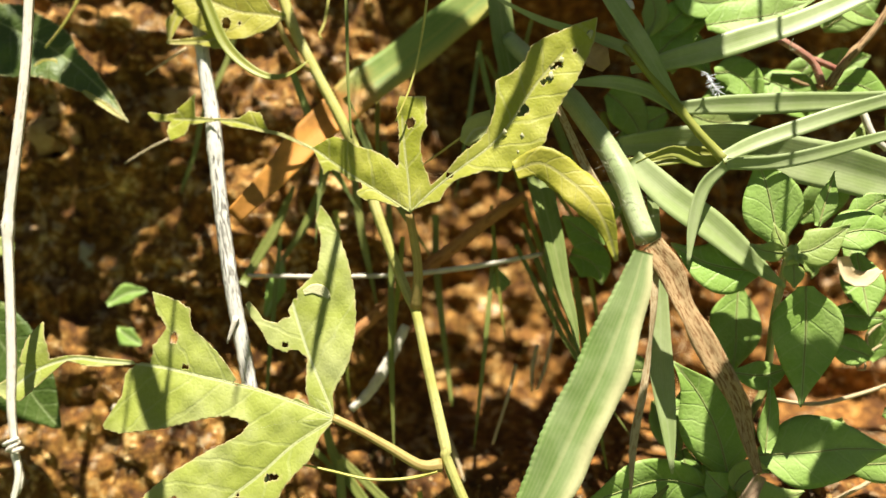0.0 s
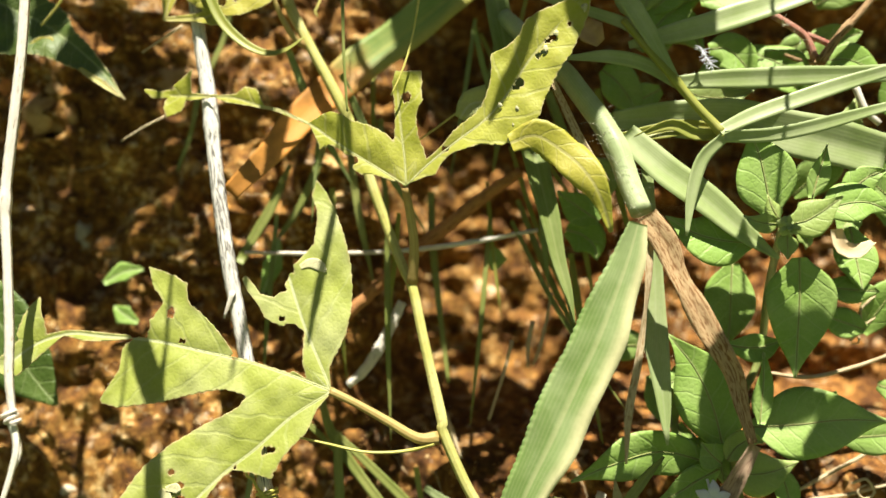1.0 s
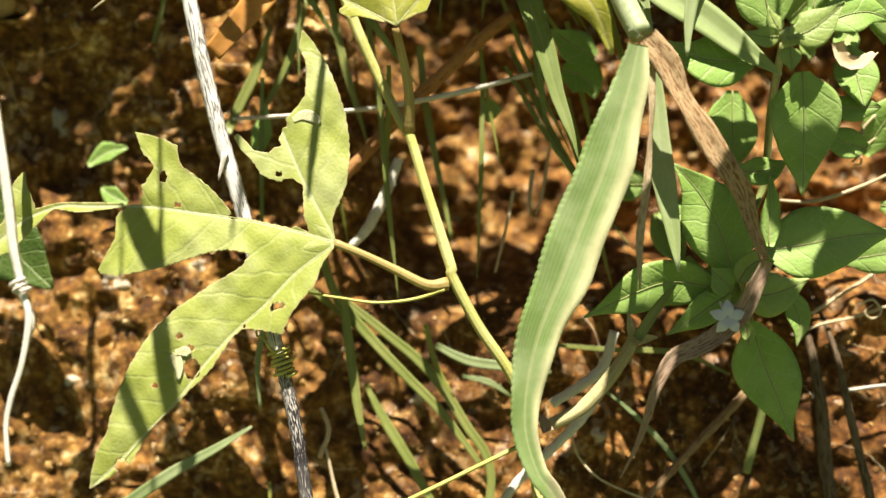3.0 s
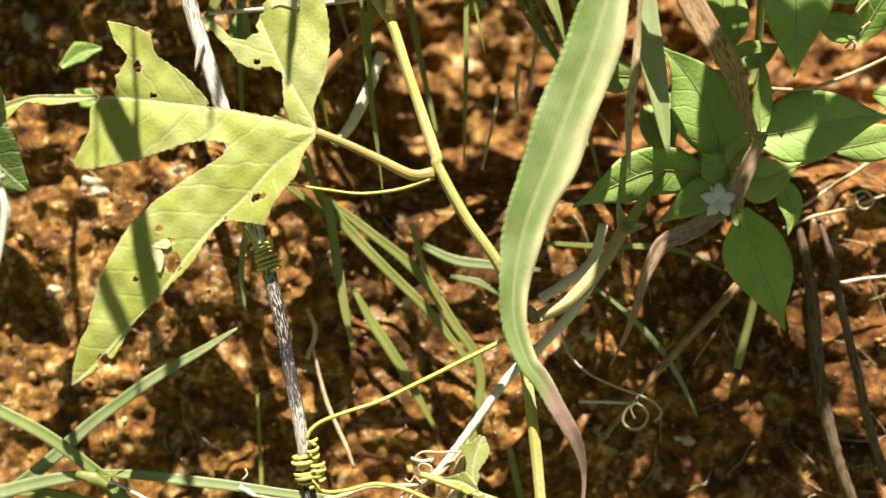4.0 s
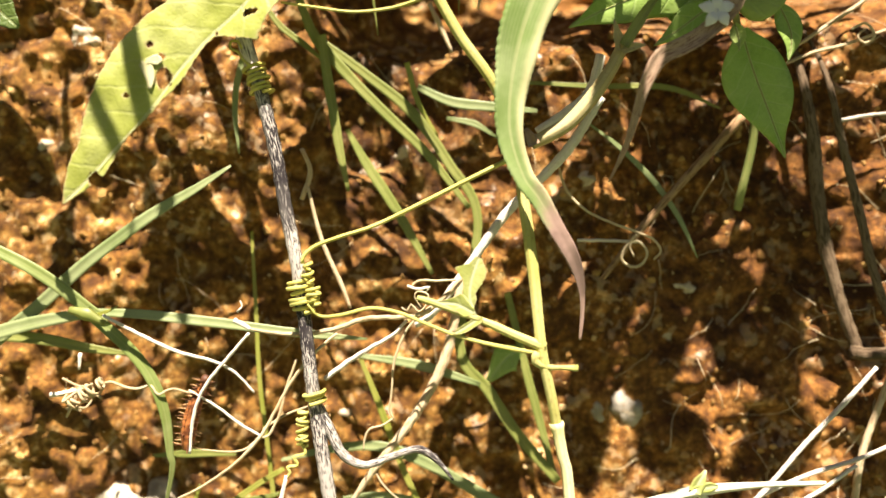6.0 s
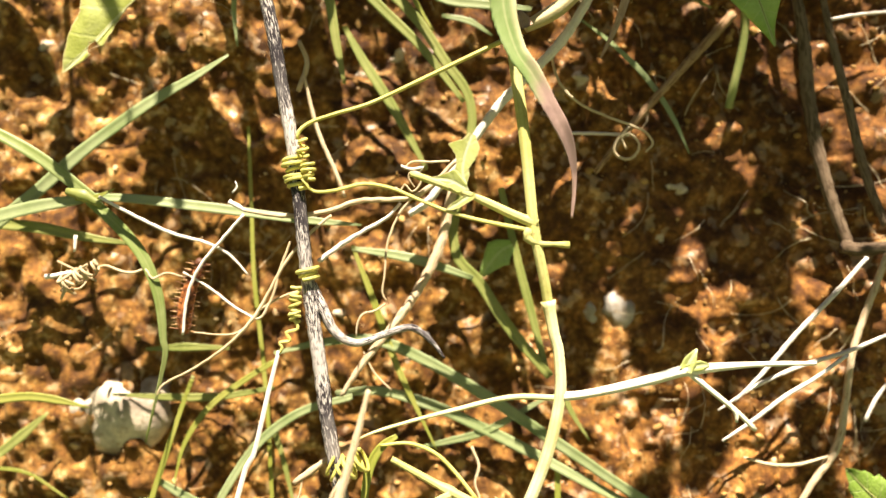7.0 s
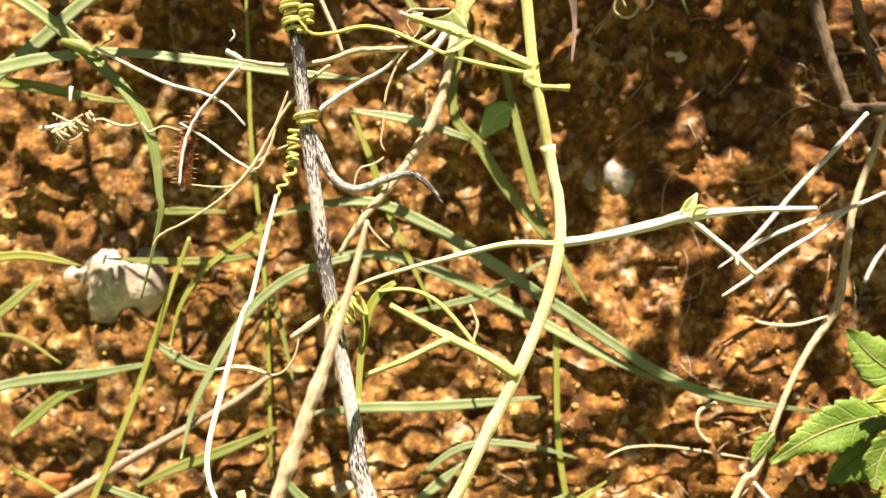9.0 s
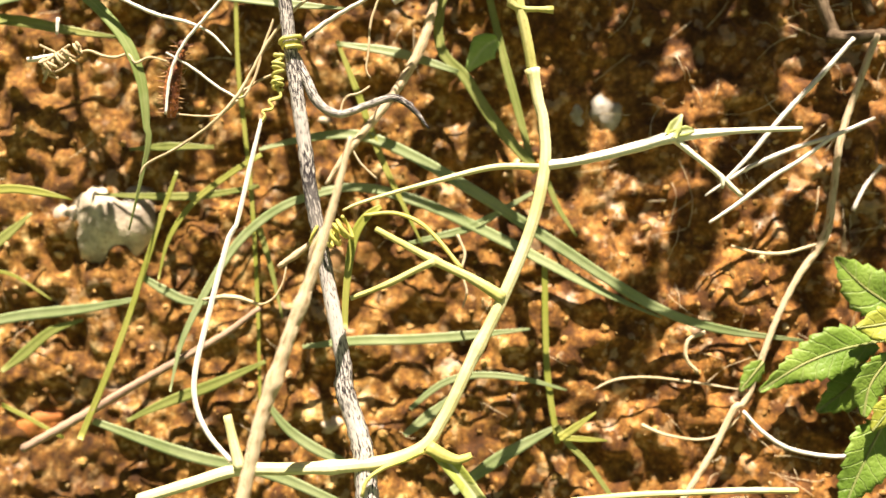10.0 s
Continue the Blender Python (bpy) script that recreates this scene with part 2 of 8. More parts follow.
HERB_YOUNG = leaf_material("young_herb_leaf", (0.36, 0.46, 0.12), (0.45, 0.54, 0.18), (0.45, 0.52, 0.22), veins=150.0, slant=0.8, across=0.35, relief=0.35, through=0.24, tint=(0.3, 0.5, 0.05), blotch=(0.22, 0.36, 0.07))
TOOTHED_YOUNG = leaf_material("young_toothed_leaf", (0.42, 0.46, 0.05), (0.52, 0.54, 0.09), (0.55, 0.58, 0.2), veins=150.0, slant=0.8, through=0.3, relief=0.7)
TOOTHED_LEAF = leaf_material("toothed_leaf", (0.15, 0.26, 0.03), (0.25, 0.36, 0.06), (0.42, 0.5, 0.18), veins=130.0, slant=0.9, through=0.2, relief=0.8, blotch=(0.2, 0.3, 0.05))
# green lowered in the base colour for the shade these leaves hang in
TOP_LEAF = leaf_material("shade_dark_leaf", (0.07, 0.12, 0.018), (0.12, 0.18, 0.035), (0.3, 0.36, 0.14), veins=120.0, slant=0.8, through=0.2, relief=0.7, blotch=(0.4, 0.4, 0.06))
GRASS = grass_material("grass_blade", (0.22, 0.29, 0.07), (0.33, 0.39, 0.14), (0.48, 0.5, 0.22), ribs=5)
GRASS_BROAD = grass_material("broad_blade", (0.24, 0.36, 0.1), (0.4, 0.5, 0.22), (0.8, 0.76, 0.42), ribs=13, yellow=(0.34, 0.06), dead=(0.72, 0.82), dry=(0.5, 0.33, 0.27))
GRASS_DYING = grass_material("dying_blade", (0.22, 0.33, 0.07), (0.33, 0.42, 0.12), (0.55, 0.5, 0.12), ribs=7, yellow=(0.4, 0.05), dead=(0.42, 0.6), dry=(0.85, 0.38, 0.08))
GRASS_BLUE = grass_material("bluish_blade", (0.38, 0.47, 0.18), (0.5, 0.57, 0.29), (0.52, 0.56, 0.33), ribs=4)
GRASS_DULL = grass_material("dull_blade", (0.25, 0.32, 0.12), (0.38, 0.44, 0.21), (0.4, 0.44, 0.24), ribs=4)
GRASS_LOW = grass_material("low_blade", (0.23, 0.27, 0.06), (0.33, 0.35, 0.1), (0.48, 0.47, 0.18), ribs=4)
GRASS_YELLOW = grass_material("yellow_blade", (0.3, 0.33, 0.05), (0.4, 0.4, 0.09), (0.5, 0.46, 0.14), ribs=5)
STRAW = bark_material("straw_blade", (0.6, 0.47, 0.29), (0.36, 0.22, 0.1), 0.55, 2.5, 22.0)
BROWN_BLADE = bark_material("brown_blade", (0.5, 0.34, 0.18), (0.24, 0.12, 0.05), 0.53, 5.0, 24.0)
PURPLE_STRAW = bark_material("purple_straw", (0.46, 0.32, 0.22), (0.24, 0.14, 0.09), 0.54, 5.0, 24.0)
CULM = grass_material("culm", (0.33, 0.4, 0.19), (0.46, 0.52, 0.29), (0.42, 0.45, 0.2), ribs=8, through=0.0)
VINE_STEM = stem_material("vine_stem", (0.45, 0.43, 0.11), (0.56, 0.52, 0.2))
VINE_PALE = stem_material("pale_vine_stem", (0.62, 0.57, 0.24), (0.77, 0.72, 0.39), (0.5, 0.42, 0.2))
VINE_BLEACHED = stem_material("bleached_shoot", (0.72, 0.68, 0.48), (0.8, 0.77, 0.6), speckle=(0.5, 0.42, 0.22))
PETIOLE = stem_material("petiole", (0.38, 0.25, 0.08), (0.46, 0.35, 0.12))
TENDRIL = stem_material("tendril", (0.56, 0.51, 0.11), (0.67, 0.61, 0.18))
TENDRIL_DRY = stem_material("dry_tendril", (0.55, 0.42, 0.24), (0.66, 0.54, 0.34), rough=0.75)
WHITE_STRING = stem_material("bleached_stalk", (0.74, 0.69, 0.58), (0.82, 0.77, 0.66), (0.5, 0.4, 0.28), rough=0.75)
GREY_STICK = bark_material("grey_stick", (0.66, 0.6, 0.53), (0.035, 0.028, 0.03), 0.49, 13.0, 300.0, patchy=0.9)
PALE_STICK = bark_material("pale_stick", (0.8, 0.76, 0.69), (0.1, 0.085, 0.075), 0.56, 11.0, 150.0, patchy=0.35)
PALE_STALK = bark_material("pale_stalk", (0.8, 0.73, 0.63), (0.4, 0.32, 0.23), 0.62)
STRAW_STALK = bark_material("straw_stalk", (0.66, 0.52, 0.33), (0.36, 0.22, 0.1), 0.58)
BROWN_TWIG = bark_material("brown_twig", (0.42, 0.27, 0.14), (0.16, 0.08, 0.035), 0.55)
ORANGE_STALK = bark_material("orange_stalk", (0.5, 0.24, 0.09), (0.26, 0.11, 0.04), 0.58)
GREY_ROOT = bark_material("grey_root", (0.2, 0.14, 0.085), (0.08, 0.05, 0.026), 0.52, patchy=0.4)
RED_STEM = stem_material("red_stem", (0.32, 0.1, 0.07), (0.42, 0.2, 0.14), (0.55, 0.4, 0.3))
HERB_STEM = stem_material("herb_stem", (0.26, 0.3, 0.09), (0.36, 0.36, 0.13))
SHEATH = stem_material("tan_sheath", (0.44, 0.36, 0.16), (0.52, 0.44, 0.22))
QUARTZ = stone_material("quartz", (0.47, 0.42, 0.35), (0.3, 0.26, 0.2), 0.4)
PALE_STONE = stone_material("pale_stone", (0.74, 0.63, 0.46), (0.27, 0.22, 0.16), 0.4, 75)
ORANGE_STONE = stone_material("orange_stone", (0.58, 0.2, 0.05), (0.42, 0.14, 0.03), 0.7)
TAN_STONE = stone_material("tan_stone", (0.5, 0.32, 0.14), (0.34, 0.18, 0.07), 0.85)
CHALK = stone_material("chalky_pebble", (0.66, 0.58, 0.45), (0.5, 0.4, 0.27), 0.8)


def petal_material():
    n = Nodes("white_petal")
    return n.finish(n.mix(n.noise(300), (0.8, 0.8, 0.84), (0.7, 0.7, 0.76)), 0.5, 0.3, 0.25, (0.8, 0.8, 0.85))


def caterpillar_material():
    n = Nodes("caterpillar_skin")
    c = n.mix(n.band(n.noise(260, 3), 0.4, 0.6), (0.4, 0.14, 0.04), (0.13, 0.04, 0.014))
    n.bump(n.noise(900, 2), 0.4, 0.0003)
    return n.finish(c, 0.45, 0.4)


PETAL, SKIN = petal_material(), caterpillar_material()
SPINE = stem_material("spine", (0.1, 0.04, 0.02), (0.2, 0.08, 0.035))
SPINE_PALE = stem_material("pale_spine", (0.5, 0.24, 0.09), (0.62, 0.36, 0.16))
VEIN = stem_material("leaf_vein", (0.5, 0.52, 0.2), (0.6, 0.6, 0.3))
SCAR = stem_material("eaten_scar", (0.5, 0.48, 0.24), (0.62, 0.58, 0.36), (0.4, 0.33, 0.22), 0.8)
HAIR = stem_material("grass_hair", (0.66, 0.64, 0.5), (0.72, 0.7, 0.56))


# ---- shapes ----
def spline(points, step):
    """A smooth run through the points: places and each one's share of the length."""
    p = np.array(points, float)
    if len(p) == 2:
        p = np.array([p[0], (p[0] + p[1]) / 2, p[1]])
    q = np.vstack([2 * p[0] - p[1], p, 2 * p[-1] - p[-2]])
    out, at = [], []
    for i in range(len(p) - 1):
        a, b, c, d = q[i:i + 4]
        k = max(2, int(np.linalg.norm(c - b) / step + 0.5))
        for t in np.arange(k) / k:
            out.append(0.5 * (2 * b + (c - a) * t + (2 * a - 5 * b + 4 * c - d) * t * t + (3 * b - a - 3 * c + d) * t ** 3))
            at.append((i + t) / (len(p) - 1))
    out.append(p[-1])
    at.append(1.0)
    return np.array(out), np.array(at)


def tangents(c):
    t = np.gradient(c, axis=0)
    return t / (np.linalg.norm(t, axis=1)[:, None] + 1e-12)


def mesh(name, verts, faces, uvs=None, smooth=True):
    me = bpy.data.meshes.new(name)
    me.from_pydata([tuple(v) for v in verts], [], faces)
    if uvs is not None:
        layer = me.uv_layers.new(name="UVMap")
        idx = np.empty(len(me.loops), dtype=np.int32)
        me.loops.foreach_get("vertex_index", idx)
        layer.data.foreach_set("uv", np.asarray(uvs, dtype=np.float32)[idx].ravel())
    if smooth:
        me.polygons.foreach_set("use_smooth", np.ones(len(me.polygons), dtype=bool))
    return me


def tube(points, widths, sides=8, step=0.0025, knots=(), wobble=0.0, seed=1):
    """A round stalk through the points; widths: half widths spread evenly along it; knots: (share, swelling, half length) of its nodes."""
    c, at = spline(points, step)
    t = tangents(c)
    length = np.concatenate([[0], np.cumsum(np.linalg.norm(np.diff(c, axis=0), axis=1))])
    share = length / length[-1]
    r = np.interp(at, np.linspace(0, 1, len(widths)), widths)
    for s, swell, half in knots:
        r = r * (1 + swell * np.exp(-((share - s) * length[-1] / half) ** 2))
    n = np.cross(t[0], (0.3, 0.9, 0.2))
    n /= np.linalg.norm(n)
    verts, uvs = [], []
    for i in range(len(c)):
        n = n - t[i] * (n @ t[i])
        n /= np.linalg.norm(n)
        b = np.cross(t[i], n)
        for k in range(sides + 1):
            a = 2 * math.pi * (k % sides) / sides
            rr = r[i] * (1 + (wobble * math.sin(5.1 * (k % sides) + 900 * length[i] + seed) if wobble else 0))
            verts.append(c[i] + (n * math.cos(a) + b * math.sin(a)) * rr)
            uvs.append((length[i], k / sides))
    faces, w = [], sides + 1
    for i in range(len(c) - 1):
        for k in range(sides):
            faces.append((i * w + k, i * w + k + 1, (i + 1) * w + k + 1, (i + 1) * w + k))
    for base, flip in ((0, 1), ((len(c) - 1) * w, -1)):
        ring = [base + k for k in range(sides)]
        faces.append(tuple(ring[::-flip]))
    return mesh("tube", verts, faces, uvs)


def ribbon(points, widths, face=(0, -1, 0), roll=(0, 0), fold=0.25, cup=0.0, across=6, step=0.003, teeth=(0.0, 1.0), ripple=0.0, metric=False, seed=3, thick=0.0003, one_side=1.0):
    """A blade through the points. roll: degrees about its length at start and end; fold: keel depth against half width; teeth: (height, pitch) of its margin; one_side: how strongly the other margin is toothed."""
    c, at = spline(points, step)
    t = tangents(c)
    length = np.concatenate([[0], np.cumsum(np.linalg.norm(np.diff(c, axis=0), axis=1))])
    share = length / length[-1]
    half = np.interp(at, np.linspace(0, 1, len(widths)), widths)
    ker = np.ones(5) / 5
    if len(half) > 12:
        half = np.convolve(np.pad(half, 2, mode="edge"), ker, "valid")
        half[-1] = widths[-1]
    turn = np.radians(np.interp(share, np.linspace(0, 1, len(roll)), roll))
    rng = np.random.default_rng(seed)
    ph = rng.uniform(0, 6.28, 4)
    f = np.array(face, float)
    front, uvs = [], []
    for i in range(len(c)):
        s = np.cross(t[i], f)
        s /= np.linalg.norm(s) + 1e-9
        n = np.cross(s, t[i])
        n = -n if n @ f < 0 else n
        s, n = s * math.cos(turn[i]) + n * math.sin(turn[i]), n * math.cos(turn[i]) - s * math.sin(turn[i])
        for j in range(across + 1):
            v = 2 * j / across - 1
            h = half[i] * (1 + 0.05 * math.sin(length[i] * 140 + ph[0] + (2 if v > 0 else 0)))
            if teeth[0] and j in (0, across):
                h += teeth[0] * ((length[i] / teeth[1] + 0.3 * math.sin(length[i] * 170)) % 1.0) * min(1.0, half[i] / 0.006) * (one_side if j == 0 else 1.0)
            z = n * (fold * h * abs(v) - cup * h * v * v)
            z = z + n * ripple * (abs(v) ** 2) * math.sin(length[i] * 210 + ph[1 if v > 0 else 2])
            front.append(c[i] + s * h * v + z)
            uvs.append((length[i], h * v) if metric else (share[i], (v + 1) / 2))
    w = across + 1
    back = []
    fr = np.array(front)
    for i in range(len(c)):
        for j in range(w):
            a, b = fr[i * w + min(j + 1, w - 1)] - fr[i * w + max(j - 1, 0)], fr[min(i + 1, len(c) - 1) * w + j] - fr[max(i - 1, 0) * w + j]
            nn = np.cross(a, b)
            nn /= np.linalg.norm(nn) + 1e-12
            back.append(fr[i * w + j] + (nn if nn @ f < 0 else -nn) * thick)
    faces, N = [], len(front)
    for i in range(len(c) - 1):
        for j in range(across):
            a, b = i * w + j, (i + 1) * w + j
            faces.append((a, a + 1, b + 1, b))
            faces.append((N + a, N + b, N + b + 1, N + a + 1))
        for j in (0, across):
            a, b = i * w + j, (i + 1) * w + j
            faces.append((a, b, N + b, N + a) if j == 0 else (a, N + a, N + b, b))
    for i in (0, len(c) - 1):
        for j in range(across):
            a = i * w + j
            faces.append((a, a + 1, N + a + 1, N + a))
    return mesh("blade", front + back, faces, uvs + uvs)


def lobed_leaf(lobes, bites, depth, lean=(0.0, 0.0), pitch=0.0008, teeth=(0.00045, 0.0042), pucker=0.0008, seed=5, thick=0.0003, veins=(), droop=(0.0, 0.0)):
    """A flat, lobed and eaten leaf that faces -y. lobes: (midrib, half widths above or left of it, half widths below or right of it); bites: (x, z, rx, rz) discs taken out of it; veins: the main veins; droop: (height below which it curls back, how strongly)."""
    rng = np.random.default_rng(seed)
    ribs = []
    for pts, up, low in lobes:
        dx, dz = pts[-1][0] - pts[0][0], pts[-1][2] - pts[0][2]
        if dx < 0 and abs(dx) > 0.7 * abs(dz):
            up, low = low, up
        c, at = spline(pts, 0.002)
        ribs.append((c[:, [0, 2]], at, up, low))
    everything = np.vstack([r[0] for r in ribs])
    big = max(max(max(r[2]), max(r[3])) for r in ribs) + 0.004
    x = np.arange(everything[:, 0].min() - big, everything[:, 0].max() + big, pitch)
    z = np.arange(everything[:, 1].min() - big, everything[:, 1].max() + big, pitch)
    gx, gz = np.meshgrid(x, z, indexing="ij")
    field, us, vs = np.full(gx.shape, -1.0), np.zeros(gx.shape), np.zeros(gx.shape)
    for c, at, up, low in ribs:
        seglen = np.concatenate([[0], np.cumsum(np.linalg.norm(np.diff(c, axis=0), axis=1))])
        best, s, side = np.full(gx.shape, 9.0), np.zeros(gx.shape), np.zeros(gx.shape)
        for i in range(len(c) - 1):
            d = c[i + 1] - c[i]
            L2 = d @ d + 1e-15
            k = np.clip(((gx - c[i, 0]) * d[0] + (gz - c[i, 1]) * d[1]) / L2, 0, 1)
            ox, oz = gx - c[i, 0] - k * d[0], gz - c[i, 1] - k * d[1]
            dist = np.hypot(ox, oz)
            m = dist < best
            best = np.where(m, dist, best)
            s = np.where(m, at[i] + k * (at[i + 1] - at[i]), s)
            side = np.where(m, np.sign(d[0] * oz - d[1] * ox), side)
        run = np.interp(s, at, seglen)
        wu = np.interp(s, np.linspace(0, 1, len(up)), up)
        wl = np.interp(s, np.linspace(0, 1, len(low)), low)
        w = np.where(side > 0, wu, wl)
        w = w + teeth[0] * ((run / teeth[1]) % 1.0) * (w > 0.004)
        tip = c[-1] - c[-2]
        tip = tip / np.linalg.norm(tip)
        f = np.minimum(w - best, 0.0006 - ((gx - c[-1, 0]) * tip[0] + (gz - c[-1, 1]) * tip[1]) * (s > 0.995))
        m = f > field
        field = np.where(m, f, field)
        us, vs = np.where(m, run, us), np.where(m, best * side, vs)
    if veins:
        best = np.full(gx.shape, 9.0)
        for pts in veins:
            c = spline(pts, 0.004)[0][:, [0, 2]]
            run = np.concatenate([[0], np.cumsum(np.linalg.norm(np.diff(c, axis=0), axis=1))])
            for i in range(len(c) - 1):
                d = c[i + 1] - c[i]
                L2 = d @ d + 1e-15
                k = np.clip(((gx - c[i, 0]) * d[0] + (gz - c[i, 1]) * d[1]) / L2, 0, 1)
                ox, oz = gx - c[i, 0] - k * d[0], gz - c[i, 1] - k * d[1]
                dist = np.hypot(ox, oz)
                m = dist < best
                best = np.where(m, dist, best)
                us, vs = np.where(m, run[i] + k * math.sqrt(L2), us), np.where(m, dist * np.sign(d[0] * oz - d[1] * ox), vs)
    ph = rng.uniform(0, 6.28, 8)
    rough = 0.0004 * np.sin(gx * 2900 + ph[0] + 2 * np.sin(gz * 1900)) * np.sin(gz * 2500 + ph[1])
    for bx, bz, rx, rz in bites:
        q = (np.hypot((gx - bx) / rx, (gz - bz) / rz) - 1) * min(rx, rz)
        field = np.minimum(field, q + rough * 1.3)
    x0, z0 = lobes[0][0][0][0], lobes[0][0][0][2]
    dep = depth + lean[0] * (gx - x0) + lean[1] * (gz - z0) + droop[1] * np.maximum(droop[0] - gz, 0) ** 2
    # each side of a vein rises from it a little, so that the blade is not flat
    dep = dep - 0.0016 * np.tanh(np.abs(vs) / 0.006)
    dep = dep + (1 - np.exp(-(vs / 0.005) ** 2)) * pucker * (np.sin(gx * 150 + ph[2]) * np.sin(gz * 170 + ph[3]) + 0.5 * np.sin(gx * 420 + ph[4]) * np.sin(gz * 390 + ph[5]))
    verts, uvs, ids, faces, rims = [], [], {}, [], []

    def corner(i, j):
        if (i, j) not in ids:
            ids[i, j] = len(verts)
            rims.append(max(0.0, 1 - field[i, j] / 0.0009))
            verts.append((gx[i, j], dep[i, j], gz[i, j]))
            uvs.append((us[i, j], vs[i, j]))
        return ids[i, j]

    def cut(a, b):
        key = (min(a, b), max(a, b))
        if key not in ids:
            fa, fb = field[key[0]], field[key[1]]
            k = fa / (fa - fb)
            pa = [g[key[0]] + k * (g[key[1]] - g[key[0]]) for g in (gx, dep, gz, us, vs)]
            ids[key] = len(verts)
            rims.append(1.0)
            verts.append(tuple(pa[:3]))
            uvs.append(tuple(pa[3:]))
        return ids[key]

    live = field > 0
    some = live[:-1, :-1] | live[1:, :-1] | live[:-1, 1:] | live[1:, 1:]
    for i, j in zip(*np.nonzero(some)):
        ring = [(i, j), (i + 1, j), (i + 1, j + 1), (i, j + 1)]
        poly = []
        for a, b in zip(ring, ring[1:] + ring[:1]):
            if live[a]:
                poly.append(corner(*a))
            if live[a] != live[b]:
                poly.append(cut(a, b))
        if len(poly) > 2:
            faces.append(tuple(poly))
    N = len(verts)
    edges = {}
    for f in faces:
        for a, b in zip(f, f[1:] + f[:1]):
            edges[a, b] = 1
    rim = [(a, b) for a, b in edges if (b, a) not in edges]
    verts += [(x0, y0 + thick, z0) for x0, y0, z0 in verts]
    faces += [tuple(N + k for k in reversed(f)) for f in faces]
    faces += [(b, a, N + a, N + b) for a, b in rim]
    me = mesh("leaf", verts, faces, uvs + uvs)
    me.attributes.new("rim", "FLOAT", "POINT").data.foreach_set("value", rims + rims)
    return me


def rib(points, widths, leaf, root, depth, lean):
    """A raised vein that follows a lobed leaf's lean."""
    pts = [(p[0], depth + lean[0] * (p[0] - root[0]) + lean[1] * (p[2] - root[2]) + 0.0001, p[2]) for p in points]
    return part("vein", tube(pts, [w * 0.36 for w in widths], 6), VEIN, leaf, "pale raised vein")


def rock(center, size, seed, rough=0.25, level=3):
    """An uneven stone."""
    bm = bmesh.new()
    bmesh.ops.create_icosphere(bm, subdivisions=level, radius=1.0)
    off = Vector((seed * 3.1, seed * 1.7, seed * 0.9))
    for v in bm.verts:
        n1 = noise.noise(v.co * 1.1 + off) * rough * 1.6 + noise.noise(v.co * 2.7 + off) * rough * 0.7 + noise.noise(v.co * 7 + off) * rough * 0.25
        v.co = Vector(center) + Vector([a * b for a, b in zip(v.co * (1 + n1), size)])
    me = bpy.data.meshes.new("rock")
    bm.to_mesh(me)
    bm.free()
    me.polygons.foreach_set("use_smooth", np.ones(len(me.polygons), dtype=bool))
    return me


def coil(a, b, radius, thickness, turns, stretch=0.2, seed=2, flat=1.0):
    """A tendril wound round the line from a to b."""
    a, b = Vector(a), Vector(b)
    ax = (b - a).normalized()
    n = ax.cross(Vector((0, 1, 0.1))).normalized()
    m = ax.cross(n)
    rng = random.Random(seed)
    pts, k = [], int(turns * 10)
    for i in range(k + 1):
        ang = 2 * math.pi * i / 10
        sh = i / k + stretch * (0.35 * math.sin(i * 0.31 + seed) + 0.25 * math.sin(i * 0.13 + 2 * seed)) * min(1, i / 8, (k - i) / 8)
        r = radius * (1 + 0.18 * math.sin(i * 0.23 + seed) + rng.uniform(-0.06, 0.08))
        pts.append(tuple(a + (b - a) * sh + n * math.cos(ang) * r + m * math.sin(ang) * r * flat))
    return tube(pts, [thickness, thickness], 6, 0.0008)


BASE = {}


def thing(name, base, label, category, group="", kind=""):
    ob = new(name)
    ob.location = base
    ob.empty_display_size = 0.01
    BASE[ob.name] = Vector(base)
    return tagged(ob, label, category, group, kind)


def part(name, me, material, parent, label=""):
    """Links a mesh, built at its place in the world, as a part of a thing or of a part."""
    base = BASE[parent.name]
    me.transform(Matrix.Translation(-base))
    me.name = name
    me.materials.append(material)
    ob = new(name, me)
    ob.parent = parent
    BASE[ob.name] = base
    return tagged(ob, label)


def single(name, me, material, label, category, group="", kind=""):
    """A thing in one mesh, with its origin at its middle."""
    co = np.empty(len(me.vertices) * 3)
    me.vertices.foreach_get("co", co)
    mid = Vector(co.reshape(-1, 3).mean(0))
    me.transform(Matrix.Translation(-mid))
    me.name = name
    me.materials.append(material)
    ob = new(name, me)
    ob.location = mid
    return tagged(ob, label, category, group, kind)


# ---- the bank ----
def lattice(x, z, cell, seed):
    """Smooth noise from 0 to 1 over a grid."""
    rng = np.random.default_rng(seed)
    t = rng.random((256, 256))
    gx, gz = x / cell + 1000, z / cell + 1000
    ix, iz = np.floor(gx).astype(int), np.floor(gz).astype(int)
    fx, fz = gx - ix, gz - iz
    fx, fz = fx * fx * (3 - 2 * fx), fz * fz * (3 - 2 * fz)
    a, b = t[ix % 256, iz % 256], t[(ix + 1) % 256, iz % 256]
    c, d = t[ix % 256, (iz + 1) % 256], t[(ix + 1) % 256, (iz + 1) % 256]
    return (a + (b - a) * fx) * (1 - fz) + (c + (d - c) * fx) * fz


def lump(x, z, cell, seed):
    """Rounded clods with sharp creases between them."""
    return 1 - np.abs(2 * lattice(x + 0.37 * cell * lattice(x, z, cell, seed + 9), z, cell, seed) - 1) * 1.6


BANK_Y = 0.058


